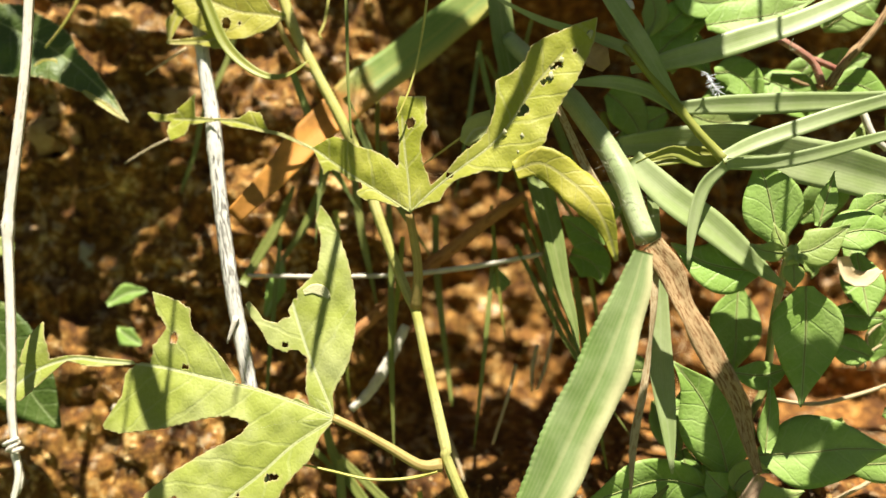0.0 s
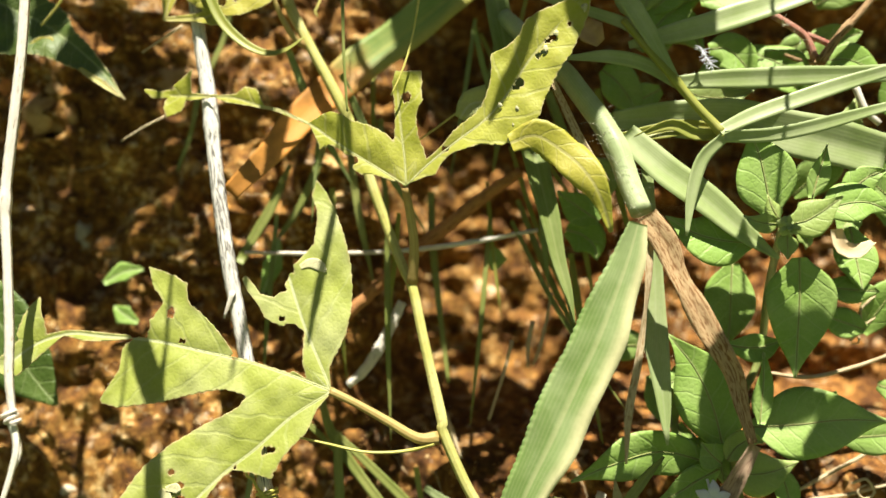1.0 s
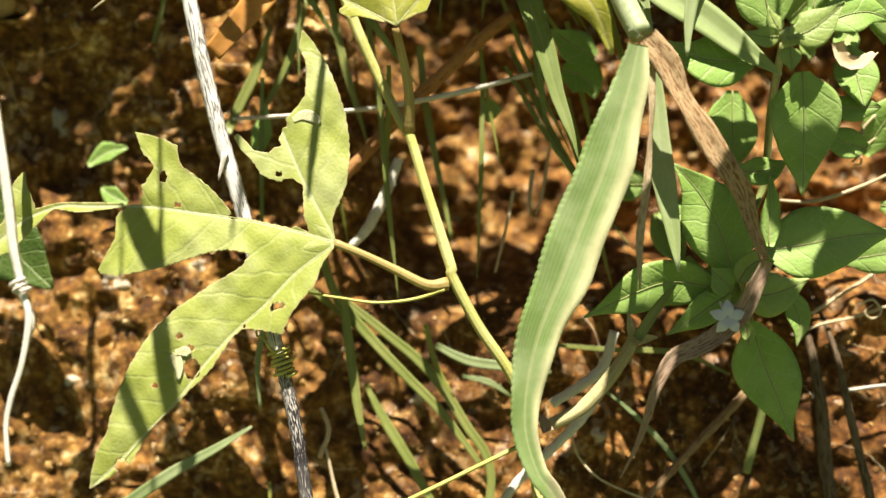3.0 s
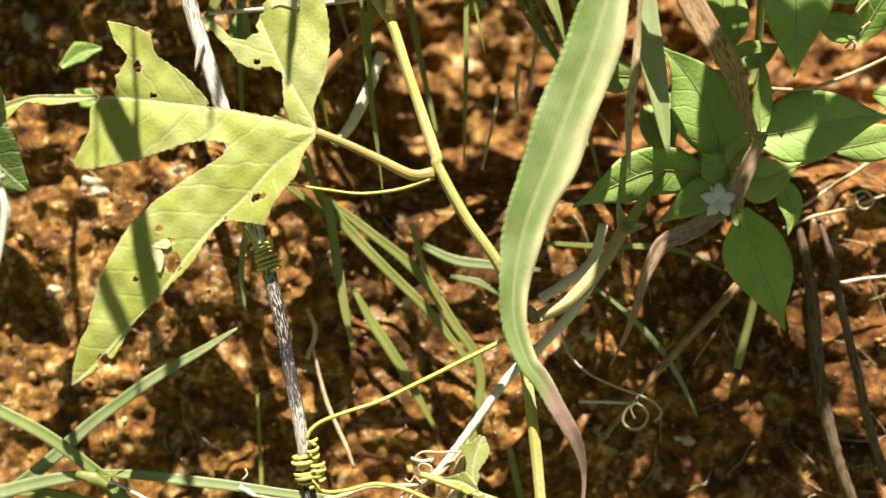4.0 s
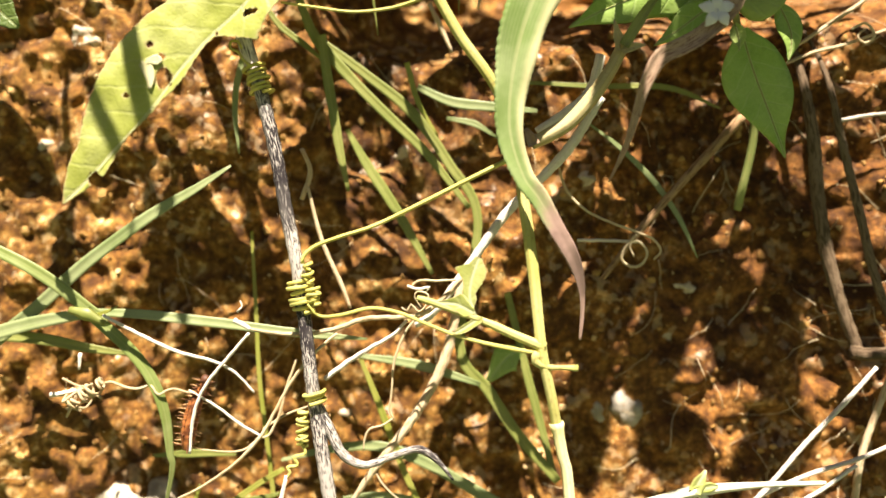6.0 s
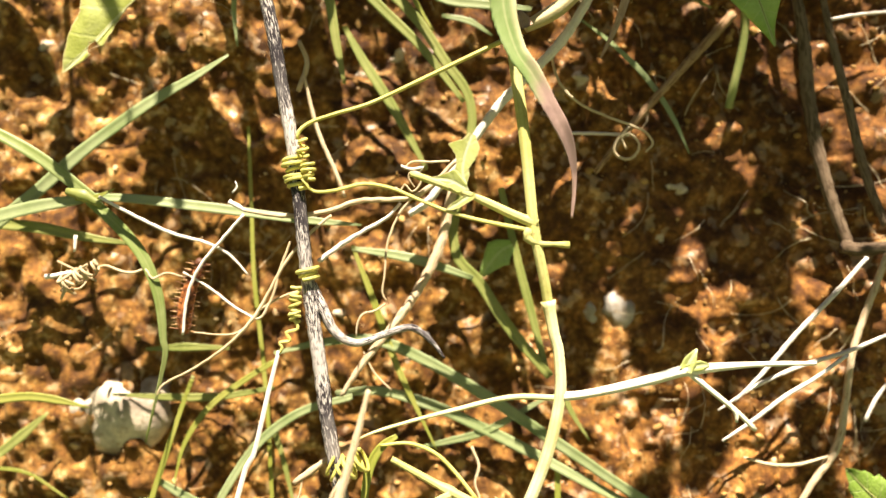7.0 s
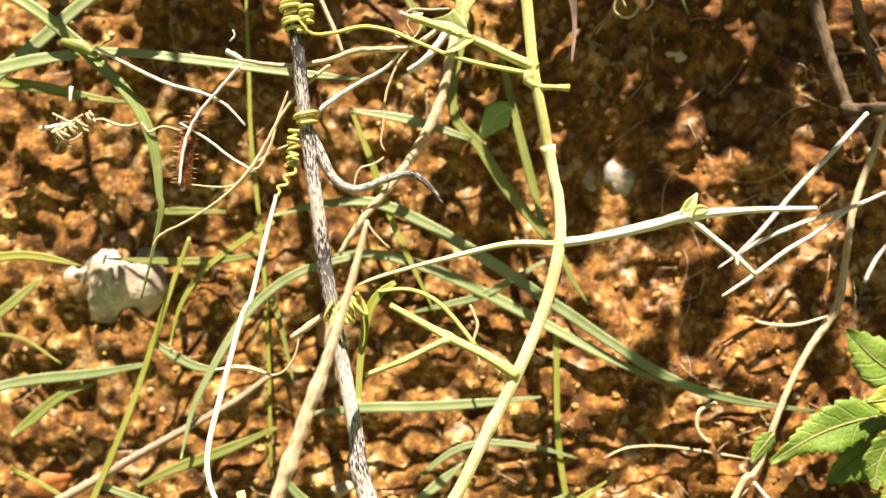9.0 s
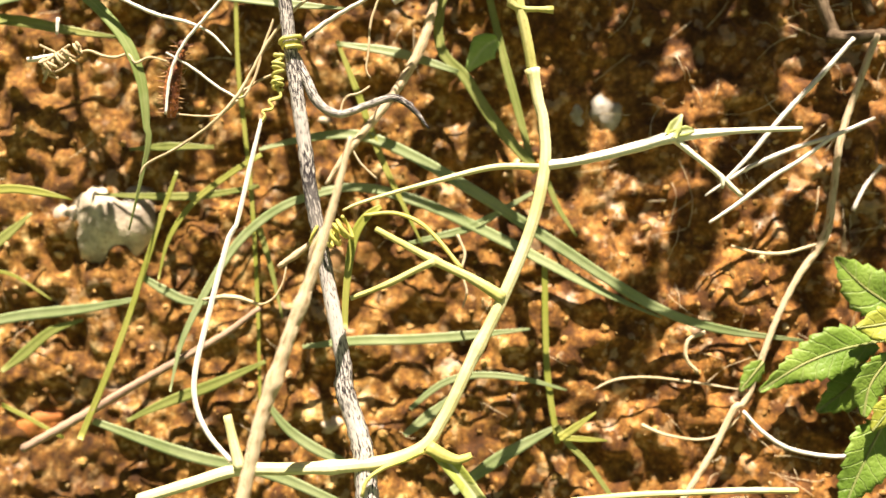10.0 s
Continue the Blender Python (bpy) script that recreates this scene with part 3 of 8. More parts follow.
def bank_depth(x, z):
    """How far back the face of the bank lies."""
    ease = lambda v: np.clip(v, 0, 1) ** 2 * (3 - 2 * np.clip(v, 0, 1))
    # the upper face is more deeply broken into clods
    deep = 0.3 + 1.5 * ease((z - 0.23) / 0.16)
    y = BANK_Y + 0.012 * (lattice(x, z, 0.09, 1) - 0.5) * 2 + 0.004 * (deep - 0.3)
    broken = deep - 0.3
    y = y - broken * 0.006 * lump(x, z, 0.03, 2) - broken * 0.0038 * lump(x, z, 0.0125, 3)
    # rounded clods and crumbs
    y = y - 0.0060 * ease(1.5 * lattice(x + 0.004 * lattice(x, z, 0.006, 15), z, 0.014, 12) - 0.25) - 0.0042 * ease(1.6 * lattice(x, z + 0.003 * lattice(x, z, 0.004, 16), 0.0075, 13) - 0.3)
    y = y + 0.003
    y = y - (0.35 + 0.4 * broken) * (0.0032 * lattice(x, z, 0.0055, 4) ** 2 + 0.0014 * lattice(x, z, 0.003, 5))
    # a shaded hollow behind the densest growth
    y = y + 0.075 * ease((x + 0.03) / 0.07) * ease((z - 0.28) / 0.05) * (1 - ease((z - 0.53) / 0.04))
    return y + 0.006


def build_bank():
    fx, fz = np.arange(-0.27, 0.351, 0.0013), np.arange(-0.17, 0.611, 0.0013)
    xs = np.concatenate([-np.geomspace(30, 0.28, 40), fx, np.geomspace(0.36, 30, 40)])
    zs = np.concatenate([np.linspace(-0.9, -0.18, 40), fz, np.linspace(0.62, 1.6, 50)])
    gx, gz = np.meshgrid(xs, zs, indexing="ij")
    fade = np.clip(1 - np.maximum(np.abs(gx) - 0.4, 0) / 3, 0.2, 1)
    gy = BANK_Y + (bank_depth(gx, gz) - BANK_Y) * fade + np.maximum(gz - 0.65, 0) ** 2 * 0.5 - np.maximum(-0.2 - gz, 0) ** 2 * 0.8
    # the foot runs out into level ground, the top back into a level field
    front = [(-0.6, -0.93), (-1.2, -0.95), (-4, -0.96), (-40, -0.96)]
    back = [(1.4, 1.68), (4, 1.7), (40, 1.72)]
    cols = [(np.full(len(xs), y), np.full(len(xs), z)) for y, z in front[::-1]]
    Y = np.column_stack([c[0] for c in cols] + [gy] + [np.full(len(xs), y) for y, z in back])
    Z = np.column_stack([c[1] for c in cols] + [gz] + [np.full(len(xs), z) for y, z in back])
    X = np.repeat(xs[:, None], Y.shape[1], axis=1)
    n, m = X.shape
    me = bpy.data.meshes.new("bank")
    me.vertices.add(n * m)
    me.vertices.foreach_set("co", np.stack([X, Y, Z], -1).ravel())
    i = (np.arange(n - 1)[:, None] * m + np.arange(m - 1)[None, :]).ravel()
    quads = np.stack([i, i + m, i + m + 1, i + 1], -1)
    me.loops.add(quads.size)
    me.loops.foreach_set("vertex_index", quads.ravel())
    me.polygons.add(len(quads))
    me.polygons.foreach_set("loop_start", np.arange(len(quads)) * 4)
    me.polygons.foreach_set("use_smooth", np.ones(len(quads), dtype=bool))
    me.update(calc_edges=True)
    me.materials.append(SOIL)
    ob = new("ground", me)
    tagged(ob, "crumbling ochre earth bank of sandy clods", "earth bank", kind="structure")


build_bank()


def on_bank(x, z, out=0.0):
    return (x, float(bank_depth(np.array([x]), np.array([z]))[0]) - out, z)


def build_crumbs():
    """Loose crumbs and grit stuck all over the face."""
    rng = np.random.default_rng(8)
    bm = bmesh.new()
    bmesh.ops.create_icosphere(bm, subdivisions=1, radius=1.0)
    unit = np.array([v.co[:] for v in bm.verts])
    tri = np.array([[v.index for v in f.verts] for f in bm.faces])
    bm.free()
    k = 8000
    x, z = rng.uniform(-0.24, 0.33, k), rng.uniform(-0.14, 0.57, k)
    y = bank_depth(x, z)
    r = 0.0004 + 0.0019 * rng.random(k) ** 4
    shape = unit[None] * (1 + rng.normal(0, 0.24, (k, len(unit), 1)))
    v = shape * (r[:, None] * rng.uniform(0.6, 1.3, (k, 3)))[:, None, :] + np.stack([x, y - r * 0.3, z], -1)[:, None, :]
    f = (tri[None] + (np.arange(k) * len(unit))[:, None, None]).reshape(-1, 3)
    me = bpy.data.meshes.new("crumbs")
    me.from_pydata(v.reshape(-1, 3).tolist(), [], f.tolist())
    n = Nodes("grit")
    isl = n.t.nodes.new("ShaderNodeNewGeometry").outputs["Random Per Island"]
    c = n.ramp(isl, (0.0, (0.14, 0.065, 0.016)), (0.45, (0.36, 0.2, 0.055)), (0.88, (0.5, 0.3, 0.1)), (1.0, (0.64, 0.47, 0.24)))
    n.bump(n.noise(900, 3), 0.6, 0.0006)
    me.materials.append(n.finish(c, 0.85, 0.3))
    tagged(new("soil_crumbs", me), "small ochre soil crumbs and sand grains on the bank", "soil crumbs", kind="stuff")


build_crumbs()


def build_rootlets():
    """Hair-thin roots and straws that lie over the face."""
    rng = np.random.default_rng(21)
    verts, faces = [], []
    for i in range(260):
        right = rng.random() < 0.6
        x, z = (rng.uniform(0.13, 0.3) if right else rng.uniform(-0.2, 0.3)), rng.uniform(-0.1, 0.5)
        a, L = rng.uniform(0, 6.28), rng.uniform(0.008, 0.035)
        bend = rng.uniform(-40, 40)
        pts = []
        for k in range(6):
            pts.append(on_bank(x, z, 0.0008 + 0.004 * math.sin(k / 5 * 3.14) * rng.random()))
            x, z = x + math.cos(a) * L / 5, z + math.sin(a) * L / 5
            a += bend * L / 5
        me = tube(pts, [0.00022, 0.00012], 4, 0.004)
        o = len(verts)
        verts += [v.co[:] for v in me.vertices]
        faces += [tuple(o + q for q in p.vertices) for p in me.polygons]
        bpy.data.meshes.remove(me)
    me = mesh("rootlets", verts, faces, [(v[2], 0.3) for v in verts])
    me.materials.append(TENDRIL_DRY)
    tagged(new("dry_rootlets", me), "hair-thin dry roots lying over the earth bank", "rootlets", kind="stuff")


build_rootlets()

# ---- stones in the bank ----
def stone(p, size, material, label, seed, group="", rough=0.42, sunk=0.62):
    x, y, z = on_bank(p[0], p[2])
    return single("stone", rock((x, y + size[1] * sunk, z), size, seed, rough), material, label, "stone", group)


stone((-0.1666, 0.0550, 0.3958), (0.0065, 0.006, 0.0095), QUARTZ, "pale grey quartz stone set in the earth bank", 1)
stone((-0.1310, 0.0430, 0.0740), (0.0195, 0.011, 0.0205), PALE_STONE, "large pale rough stone with a grey hollow", 2, rough=0.22, sunk=0.2)
stone((-0.1512, 0.0500, 0.0773), (0.005, 0.004, 0.005), PALE_STONE, "small pale stone beside the large one", 3)
stone((0.1198, 0.0500, 0.1088), (0.0075, 0.005, 0.0085), QUARTZ, "whitish translucent quartz stone in the bank", 4)
stone((0.1035, 0.0500, 0.1088), (0.0035, 0.003, 0.0045), QUARTZ, "small whitish quartz pebble", 5)
stone((-0.2041, 0.0500, 0.4729), (0.008, 0.006, 0.008), ORANGE_STONE, "orange clay stone in the bank", 6)
stone((-0.1777, 0.0500, -0.0257), (0.013, 0.006, 0.01), ORANGE_STONE, "orange clay stone in the bank", 7)
stone((-0.1807, 0.0500, 0.4594), (0.013, 0.008, 0.014), TAN_STONE, "rounded tan earth lump in the bank", 8)
stone((-0.1183, 0.0500, 0.4783), (0.012, 0.008, 0.011), TAN_STONE, "rounded tan earth lump in the bank", 9)
stone((-0.0257, 0.0500, 0.0434), (0.01, 0.006, 0.013), TAN_STONE, "smooth tan earth lump behind the stick", 10)
for i, (p, r) in enumerate((
        ((0.1503, 0.0500, 0.1678), 0.0042), ((0.1415, 0.0500, 0.1438), 0.0028), ((-0.0212, 0.0500, 0.1162), 0.0045), ((-0.1000, 0.0500, 0.1266), 0.0042),
        ((-0.0282, 0.0500, -0.0341), 0.0055), ((-0.1351, 0.0500, 0.3121), 0.0055), ((0.0181, 0.0500, 0.2426), 0.004), ((-0.0016, 0.0500, 0.2342), 0.003),
        ((-0.1605, 0.0500, 0.2598), 0.004), ((-0.1327, 0.0500, 0.3080), 0.005), ((-0.0923, 0.0500, 0.3159), 0.0045), ((0.1051, 0.0500, 0.2228), 0.0035))):
    stone(p, (r * 1.25, r * 0.8, r * 0.85), CHALK, "small chalky white pebble stuck in the earth", 20 + i, "chalky pebbles")

# ---- passion vine ----
vine = thing("passion_vine", (-0.1002, 0.0000, -0.0492), "yellow-green passion vine with eaten lobed leaves and tendrils", "vine")
part("stem", tube([(-0.0518, 0.0180, 0.5289), (-0.0420, 0.0167, 0.5030), (-0.0297, 0.0153, 0.4804), (-0.0178, 0.0140, 0.4596), (-0.0062, 0.0137, 0.4367), (0.0013, 0.0133, 0.4155), (0.0085, 0.0130, 0.3972), (0.0178, 0.0105, 0.3759), (0.0222, 0.0080, 0.3675), (0.0276, 0.0053, 0.3463), (0.0334, 0.0027, 0.3245), (0.0378, 0.0000, 0.3080), (0.0376, 0.0000, 0.3057), (0.0479, 0.0000, 0.2837), (0.0616, 0.0000, 0.2603), (0.0677, 0.0040, 0.2348), (0.0700, 0.0020, 0.2084), (0.0714, 0.0000, 0.1823), (0.0724, -0.0020, 0.1516), (0.0753, -0.0005, 0.1300), (0.0766, 0.0010, 0.1189)],
     [0.00288, 0.00288, 0.00264, 0.00288, 0.00264, 0.00264, 0.00240, 0.00240, 0.00240, 0.00240, 0.00264, 0.00240, 0.00240, 0.00240, 0.00240, 0.00264, 0.00264, 0.00240, 0.00240, 0.00240]), VINE_STEM, vine)
part("stem", tube([(0.0766, 0.0010, 0.1197), (0.0784, 0.0010, 0.1050), (0.0797, 0.0010, 0.0978), (0.0790, 0.0010, 0.0788), (0.0714, 0.0010, 0.0531), (0.0578, 0.0010, 0.0250), (0.0432, 0.0005, 0.0003), (0.0333, 0.0000, -0.0174), (0.0285, -0.0005, -0.0248), (0.0208, -0.0010, -0.0344), (0.0058, -0.0015, -0.0397), (-0.0155, -0.0020, -0.0408), (-0.0379, -0.0025, -0.0402), (-0.0579, -0.0030, -0.0392), (-0.0770, -0.0035, -0.0433), (-0.0998, -0.0040, -0.0485)],
     [0.00264, 0.00240, 0.00240, 0.00264, 0.00264, 0.00264, 0.00264, 0.00264, 0.00264, 0.00288, 0.00264, 0.00264, 0.00264, 0.00240], knots=((0.0, 0.3, 0.003), (0.42, 0.2, 0.004), (0.72, 0.25, 0.003))), VINE_PALE, vine, "sun-bleached yellowish vine stem")
# lower eaten leaf
LOW_VEINS = (
    [(-0.0099, -0.0095, 0.3221), (-0.0165, -0.0082, 0.3356), (-0.0237, -0.0067, 0.3505), (-0.0316, -0.0047, 0.3708)],
    [(-0.0099, -0.0095, 0.3221), (-0.0263, -0.0090, 0.3277), (-0.0482, -0.0084, 0.3337), (-0.0703, -0.0079, 0.3379), (-0.0900, -0.0076, 0.3414), (-0.1149, -0.0075, 0.3429), (-0.1274, -0.0074, 0.3436), (-0.1422, -0.0079, 0.3388), (-0.1554, -0.0089, 0.3287)],
    [(-0.0099, -0.0096, 0.3216), (-0.0264, -0.0107, 0.3107), (-0.0409, -0.0120, 0.2971), (-0.0529, -0.0130, 0.2874), (-0.0648, -0.0142, 0.2757), (-0.0788, -0.0158, 0.2590), (-0.0951, -0.0174, 0.2436), (-0.1043, -0.0183, 0.2348), (-0.1141, -0.0191, 0.2267)])
LOW_TWIGS = (
    [(-0.0801, -0.0078, 0.3393), (-0.0847, -0.0072, 0.3456), (-0.0878, -0.0065, 0.3519)],
    [(-0.0678, -0.0080, 0.3376), (-0.0773, -0.0070, 0.3470)],
    [(-0.1397, -0.0078, 0.3397), (-0.1431, -0.0068, 0.3492)],
    [(-0.0217, -0.0071, 0.3468), (-0.0322, -0.0061, 0.3566), (-0.0408, -0.0057, 0.3604)])
leaf = part("leaf", lobed_leaf([
    ([(-0.0114, 0, 0.3233), (-0.0156, 0, 0.3343), (-0.0149, 0, 0.3489), (-0.0147, 0, 0.3638), (-0.0145, 0, 0.3788), (-0.0158, 0, 0.3941), (-0.0186, 0, 0.4045), (-0.0215, 0, 0.4148)], [0.0018, 0.0069, 0.0072, 0.0081, 0.0136, 0.0182, 0.0151, 0.0060, 0.0043, 0.0029, 0.0037, 0.0001], [0.0012, 0.0035, 0.0073, 0.0104, 0.0118, 0.0117, 0.0103, 0.0082, 0.0056, 0.0044, 0.0030, 0.0002]),
    ([(-0.0200, 0, 0.3504), (-0.0297, 0, 0.3565), (-0.0383, 0, 0.3573), (-0.0445, 0, 0.3621), (-0.0519, 0, 0.3689)], [0.0022, 0.0042, 0.0076, 0.0066, 0.0047, 0.0036, 0.0013, 0.0022, 0.0024], [0.0044, 0.0043, 0.0074, 0.0077, 0.0052, 0.0029, 0.0024, 0.0020, 0.0001]),
    ([(-0.0628, 0, 0.3337), (-0.0716, 0, 0.3439), (-0.0791, 0, 0.3528), (-0.0830, 0, 0.3617), (-0.0868, 0, 0.3681), (-0.0945, 0, 0.3735)], [0.0093, 0.0095, 0.0092, 0.0084, 0.0075, 0.0062, 0.0063, 0.0082, 0.0057, 0.0033, 0.0019, 0.0005], [0.0019, 0.0064, 0.0107, 0.0133, 0.0151, 0.0107, 0.0044, 0.0047, 0.0055, 0.0059, 0.0038, 0.0001]),
    ([(-0.0801, 0, 0.3398), (-0.0871, 0, 0.3450), (-0.0902, 0, 0.3508)], [0.0065, 0.0075, 0.0078, 0.0076, 0.0048], [0.0014, 0.0046, 0.0080, 0.0028, 0.0017]),
    ([(-0.0124, 0, 0.3217), (-0.0263, 0, 0.3239), (-0.0409, 0, 0.3271), (-0.0579, 0, 0.3294), (-0.0751, 0, 0.3293), (-0.0897, 0, 0.3263), (-0.0995, 0, 0.3218), (-0.1104, 0, 0.3162)], [0.0016, 0.0032, 0.0041, 0.0045, 0.0048, 0.0055, 0.0062, 0.0073, 0.0090, 0.0114, 0.0144, 0.0180, 0.0158, 0.0072, 0.0036, 0.0000], [0.0022, 0.0079, 0.0129, 0.0126, 0.0125, 0.0085, 0.0076, 0.0089, 0.0106, 0.0118, 0.0123, 0.0117, 0.0107, 0.0089, 0.0069, 0.0027]),
    ([(-0.1010, 0, 0.3426), (-0.1174, 0, 0.3430), (-0.1299, 0, 0.3435), (-0.1397, 0, 0.3392), (-0.1494, 0, 0.3327), (-0.1597, 0, 0.3289)], [0.0010, 0.0014, 0.0017, 0.0018, 0.0015, 0.0014, 0.0020, 0.0033, 0.0054, 0.0066, 0.0049, 0.0035, 0.0020], [0.0010, 0.0018, 0.0025, 0.0027, 0.0020, 0.0011, 0.0026, 0.0039, 0.0046, 0.0053, 0.0073, 0.0069, 0.0022]),
    ([(-0.1459, 0, 0.3382), (-0.1446, 0, 0.3480), (-0.1426, 0, 0.3592)], [0.0034, 0.0061, 0.0056, 0.0051, 0.0035, 0.0003], [0.0033, 0.0071, 0.0063, 0.0046, 0.0020, 0.0003]),
    ([(-0.0124, 0, 0.3207), (-0.0264, 0, 0.3119), (-0.0409, 0, 0.3041), (-0.0553, 0, 0.2952), (-0.0672, 0, 0.2839), (-0.0791, 0, 0.2727), (-0.0896, 0, 0.2604), (-0.0987, 0, 0.2460), (-0.1069, 0, 0.2384), (-0.1155, 0, 0.2257)], [0.0030, 0.0153, 0.0172, 0.0186, 0.0161, 0.0128, 0.0127, 0.0138, 0.0153, 0.0171, 0.0173, 0.0176, 0.0163, 0.0149, 0.0133, 0.0115, 0.0100, 0.0081, 0.0067, 0.0048, 0.0030, 0.0003], [0.0018, 0.0042, 0.0098, 0.0120, 0.0153, 0.0204, 0.0140, 0.0089, 0.0083, 0.0092, 0.0110, 0.0113, 0.0105, 0.0103, 0.0092, 0.0068, 0.0061, 0.0074, 0.0082, 0.0070, 0.0042, 0.0003]),
], ((-0.0332, 0.3522, 0.0012, 0.0011), (-0.0309, 0.3740, 0.0017, 0.0018), (-0.0826, 0.3537, 0.0017, 0.0025), (-0.0769, 0.3414, 0.0015, 0.0010), (-0.0349, 0.2969, 0.0031, 0.0012), (-0.0371, 0.2960, 0.0012, 0.0014), (-0.0761, 0.2865, 0.0014, 0.0012), (-0.0720, 0.2813, 0.0017, 0.0012), (-0.0714, 0.2725, 0.0033, 0.0044), (-0.0866, 0.2667, 0.0012, 0.0010), (-0.0493, 0.2889, 0.0007, 0.0007), (-0.0295, 0.2869, 0.0029, 0.0019), (-0.0531, 0.3352, 0.0020, 0.0008), (-0.1020, 0.2347, 0.0027, 0.0027)),
    -0.0095, (0.0, 0.1), pucker=0.0007, pitch=0.0007, veins=LOW_VEINS, droop=(0.275, 1.2)), VINE_LEAF, vine, "yellow-green deeply lobed leaf, ragged with eaten holes")
for pts in LOW_VEINS:
    rib(pts, [0.0013, 0.0010, 0.0007, 0.0003], leaf, (-0.0099, -0.0090, 0.3224), -0.0095, (0.0, 0.1))
for pts in LOW_TWIGS:
    rib(pts, [0.0007, 0.0003], leaf, (-0.0099, -0.0090, 0.3224), -0.0095, (0.0, 0.1))
for pts, w in (
        ([(-0.0801, -0.0158, 0.2793), (-0.0777, -0.0160, 0.2769), (-0.0765, -0.0165, 0.2727), (-0.0769, -0.0169, 0.2686)], [0.0008, 0.0026, 0.0018, 0.0006]),
        ([(-0.0778, -0.0159, 0.2797), (-0.0737, -0.0158, 0.2800), (-0.0722, -0.0160, 0.2784)], [0.0010, 0.0022, 0.0012]),
        ([(-0.0263, -0.0062, 0.3752), (-0.0221, -0.0060, 0.3770), (-0.0179, -0.0062, 0.3758), (-0.0149, -0.0064, 0.3732)], [0.0010, 0.0022, 0.0026, 0.0008])):
    part("scar", ribbon(pts, w, fold=0.0, across=6, step=0.0008, thick=0.0002, ripple=0.0002), SCAR, leaf, "whitish gnawed patch")
part("petiole", tube([(-0.0107, -0.0090, 0.3219), (0.0004, -0.0067, 0.3167), (0.0135, -0.0045, 0.3096), (0.0269, -0.0022, 0.3022), (0.0357, 0.0000, 0.3023)], [0.00192, 0.00180, 0.00204, 0.00240, 0.00312]), PETIOLE, vine)
part("tendril", tube([(0.0342, -0.0020, 0.3000), (0.0218, -0.0030, 0.2966), (0.0054, -0.0040, 0.2958), (-0.0106, -0.0050, 0.2987), (-0.0242, -0.0060, 0.3015)], [0.00096, 0.00072, 0.00060, 0.00060, 0.00048], 6), TENDRIL, vine)
# upper eaten leaf
UP_VEINS = (
    [(0.0203, -0.0141, 0.4105), (0.0086, -0.0124, 0.4179), (-0.0044, -0.0104, 0.4257), (-0.0150, -0.0088, 0.4326), (-0.0244, -0.0074, 0.4389), (-0.0392, -0.0052, 0.4456), (-0.0474, -0.0040, 0.4476), (-0.0613, -0.0019, 0.4521), (-0.0752, 0.0002, 0.4532), (-0.0921, 0.0027, 0.4542)],
    [(0.0203, -0.0141, 0.4105), (0.0194, -0.0140, 0.4218), (0.0172, -0.0137, 0.4366), (0.0155, -0.0134, 0.4516)],
    [(0.0203, -0.0141, 0.4105), (0.0296, -0.0155, 0.4197), (0.0415, -0.0173, 0.4294), (0.0541, -0.0192, 0.4389), (0.0627, -0.0205, 0.4491), (0.0718, -0.0219, 0.4635), (0.0833, -0.0236, 0.4776)])
UP_TWIGS = (
    [(0.0203, -0.0141, 0.4110), (0.0109, -0.0127, 0.4218), (0.0018, -0.0113, 0.4319)],
    [(0.0627, -0.0205, 0.4491), (0.0589, -0.0199, 0.4578)])
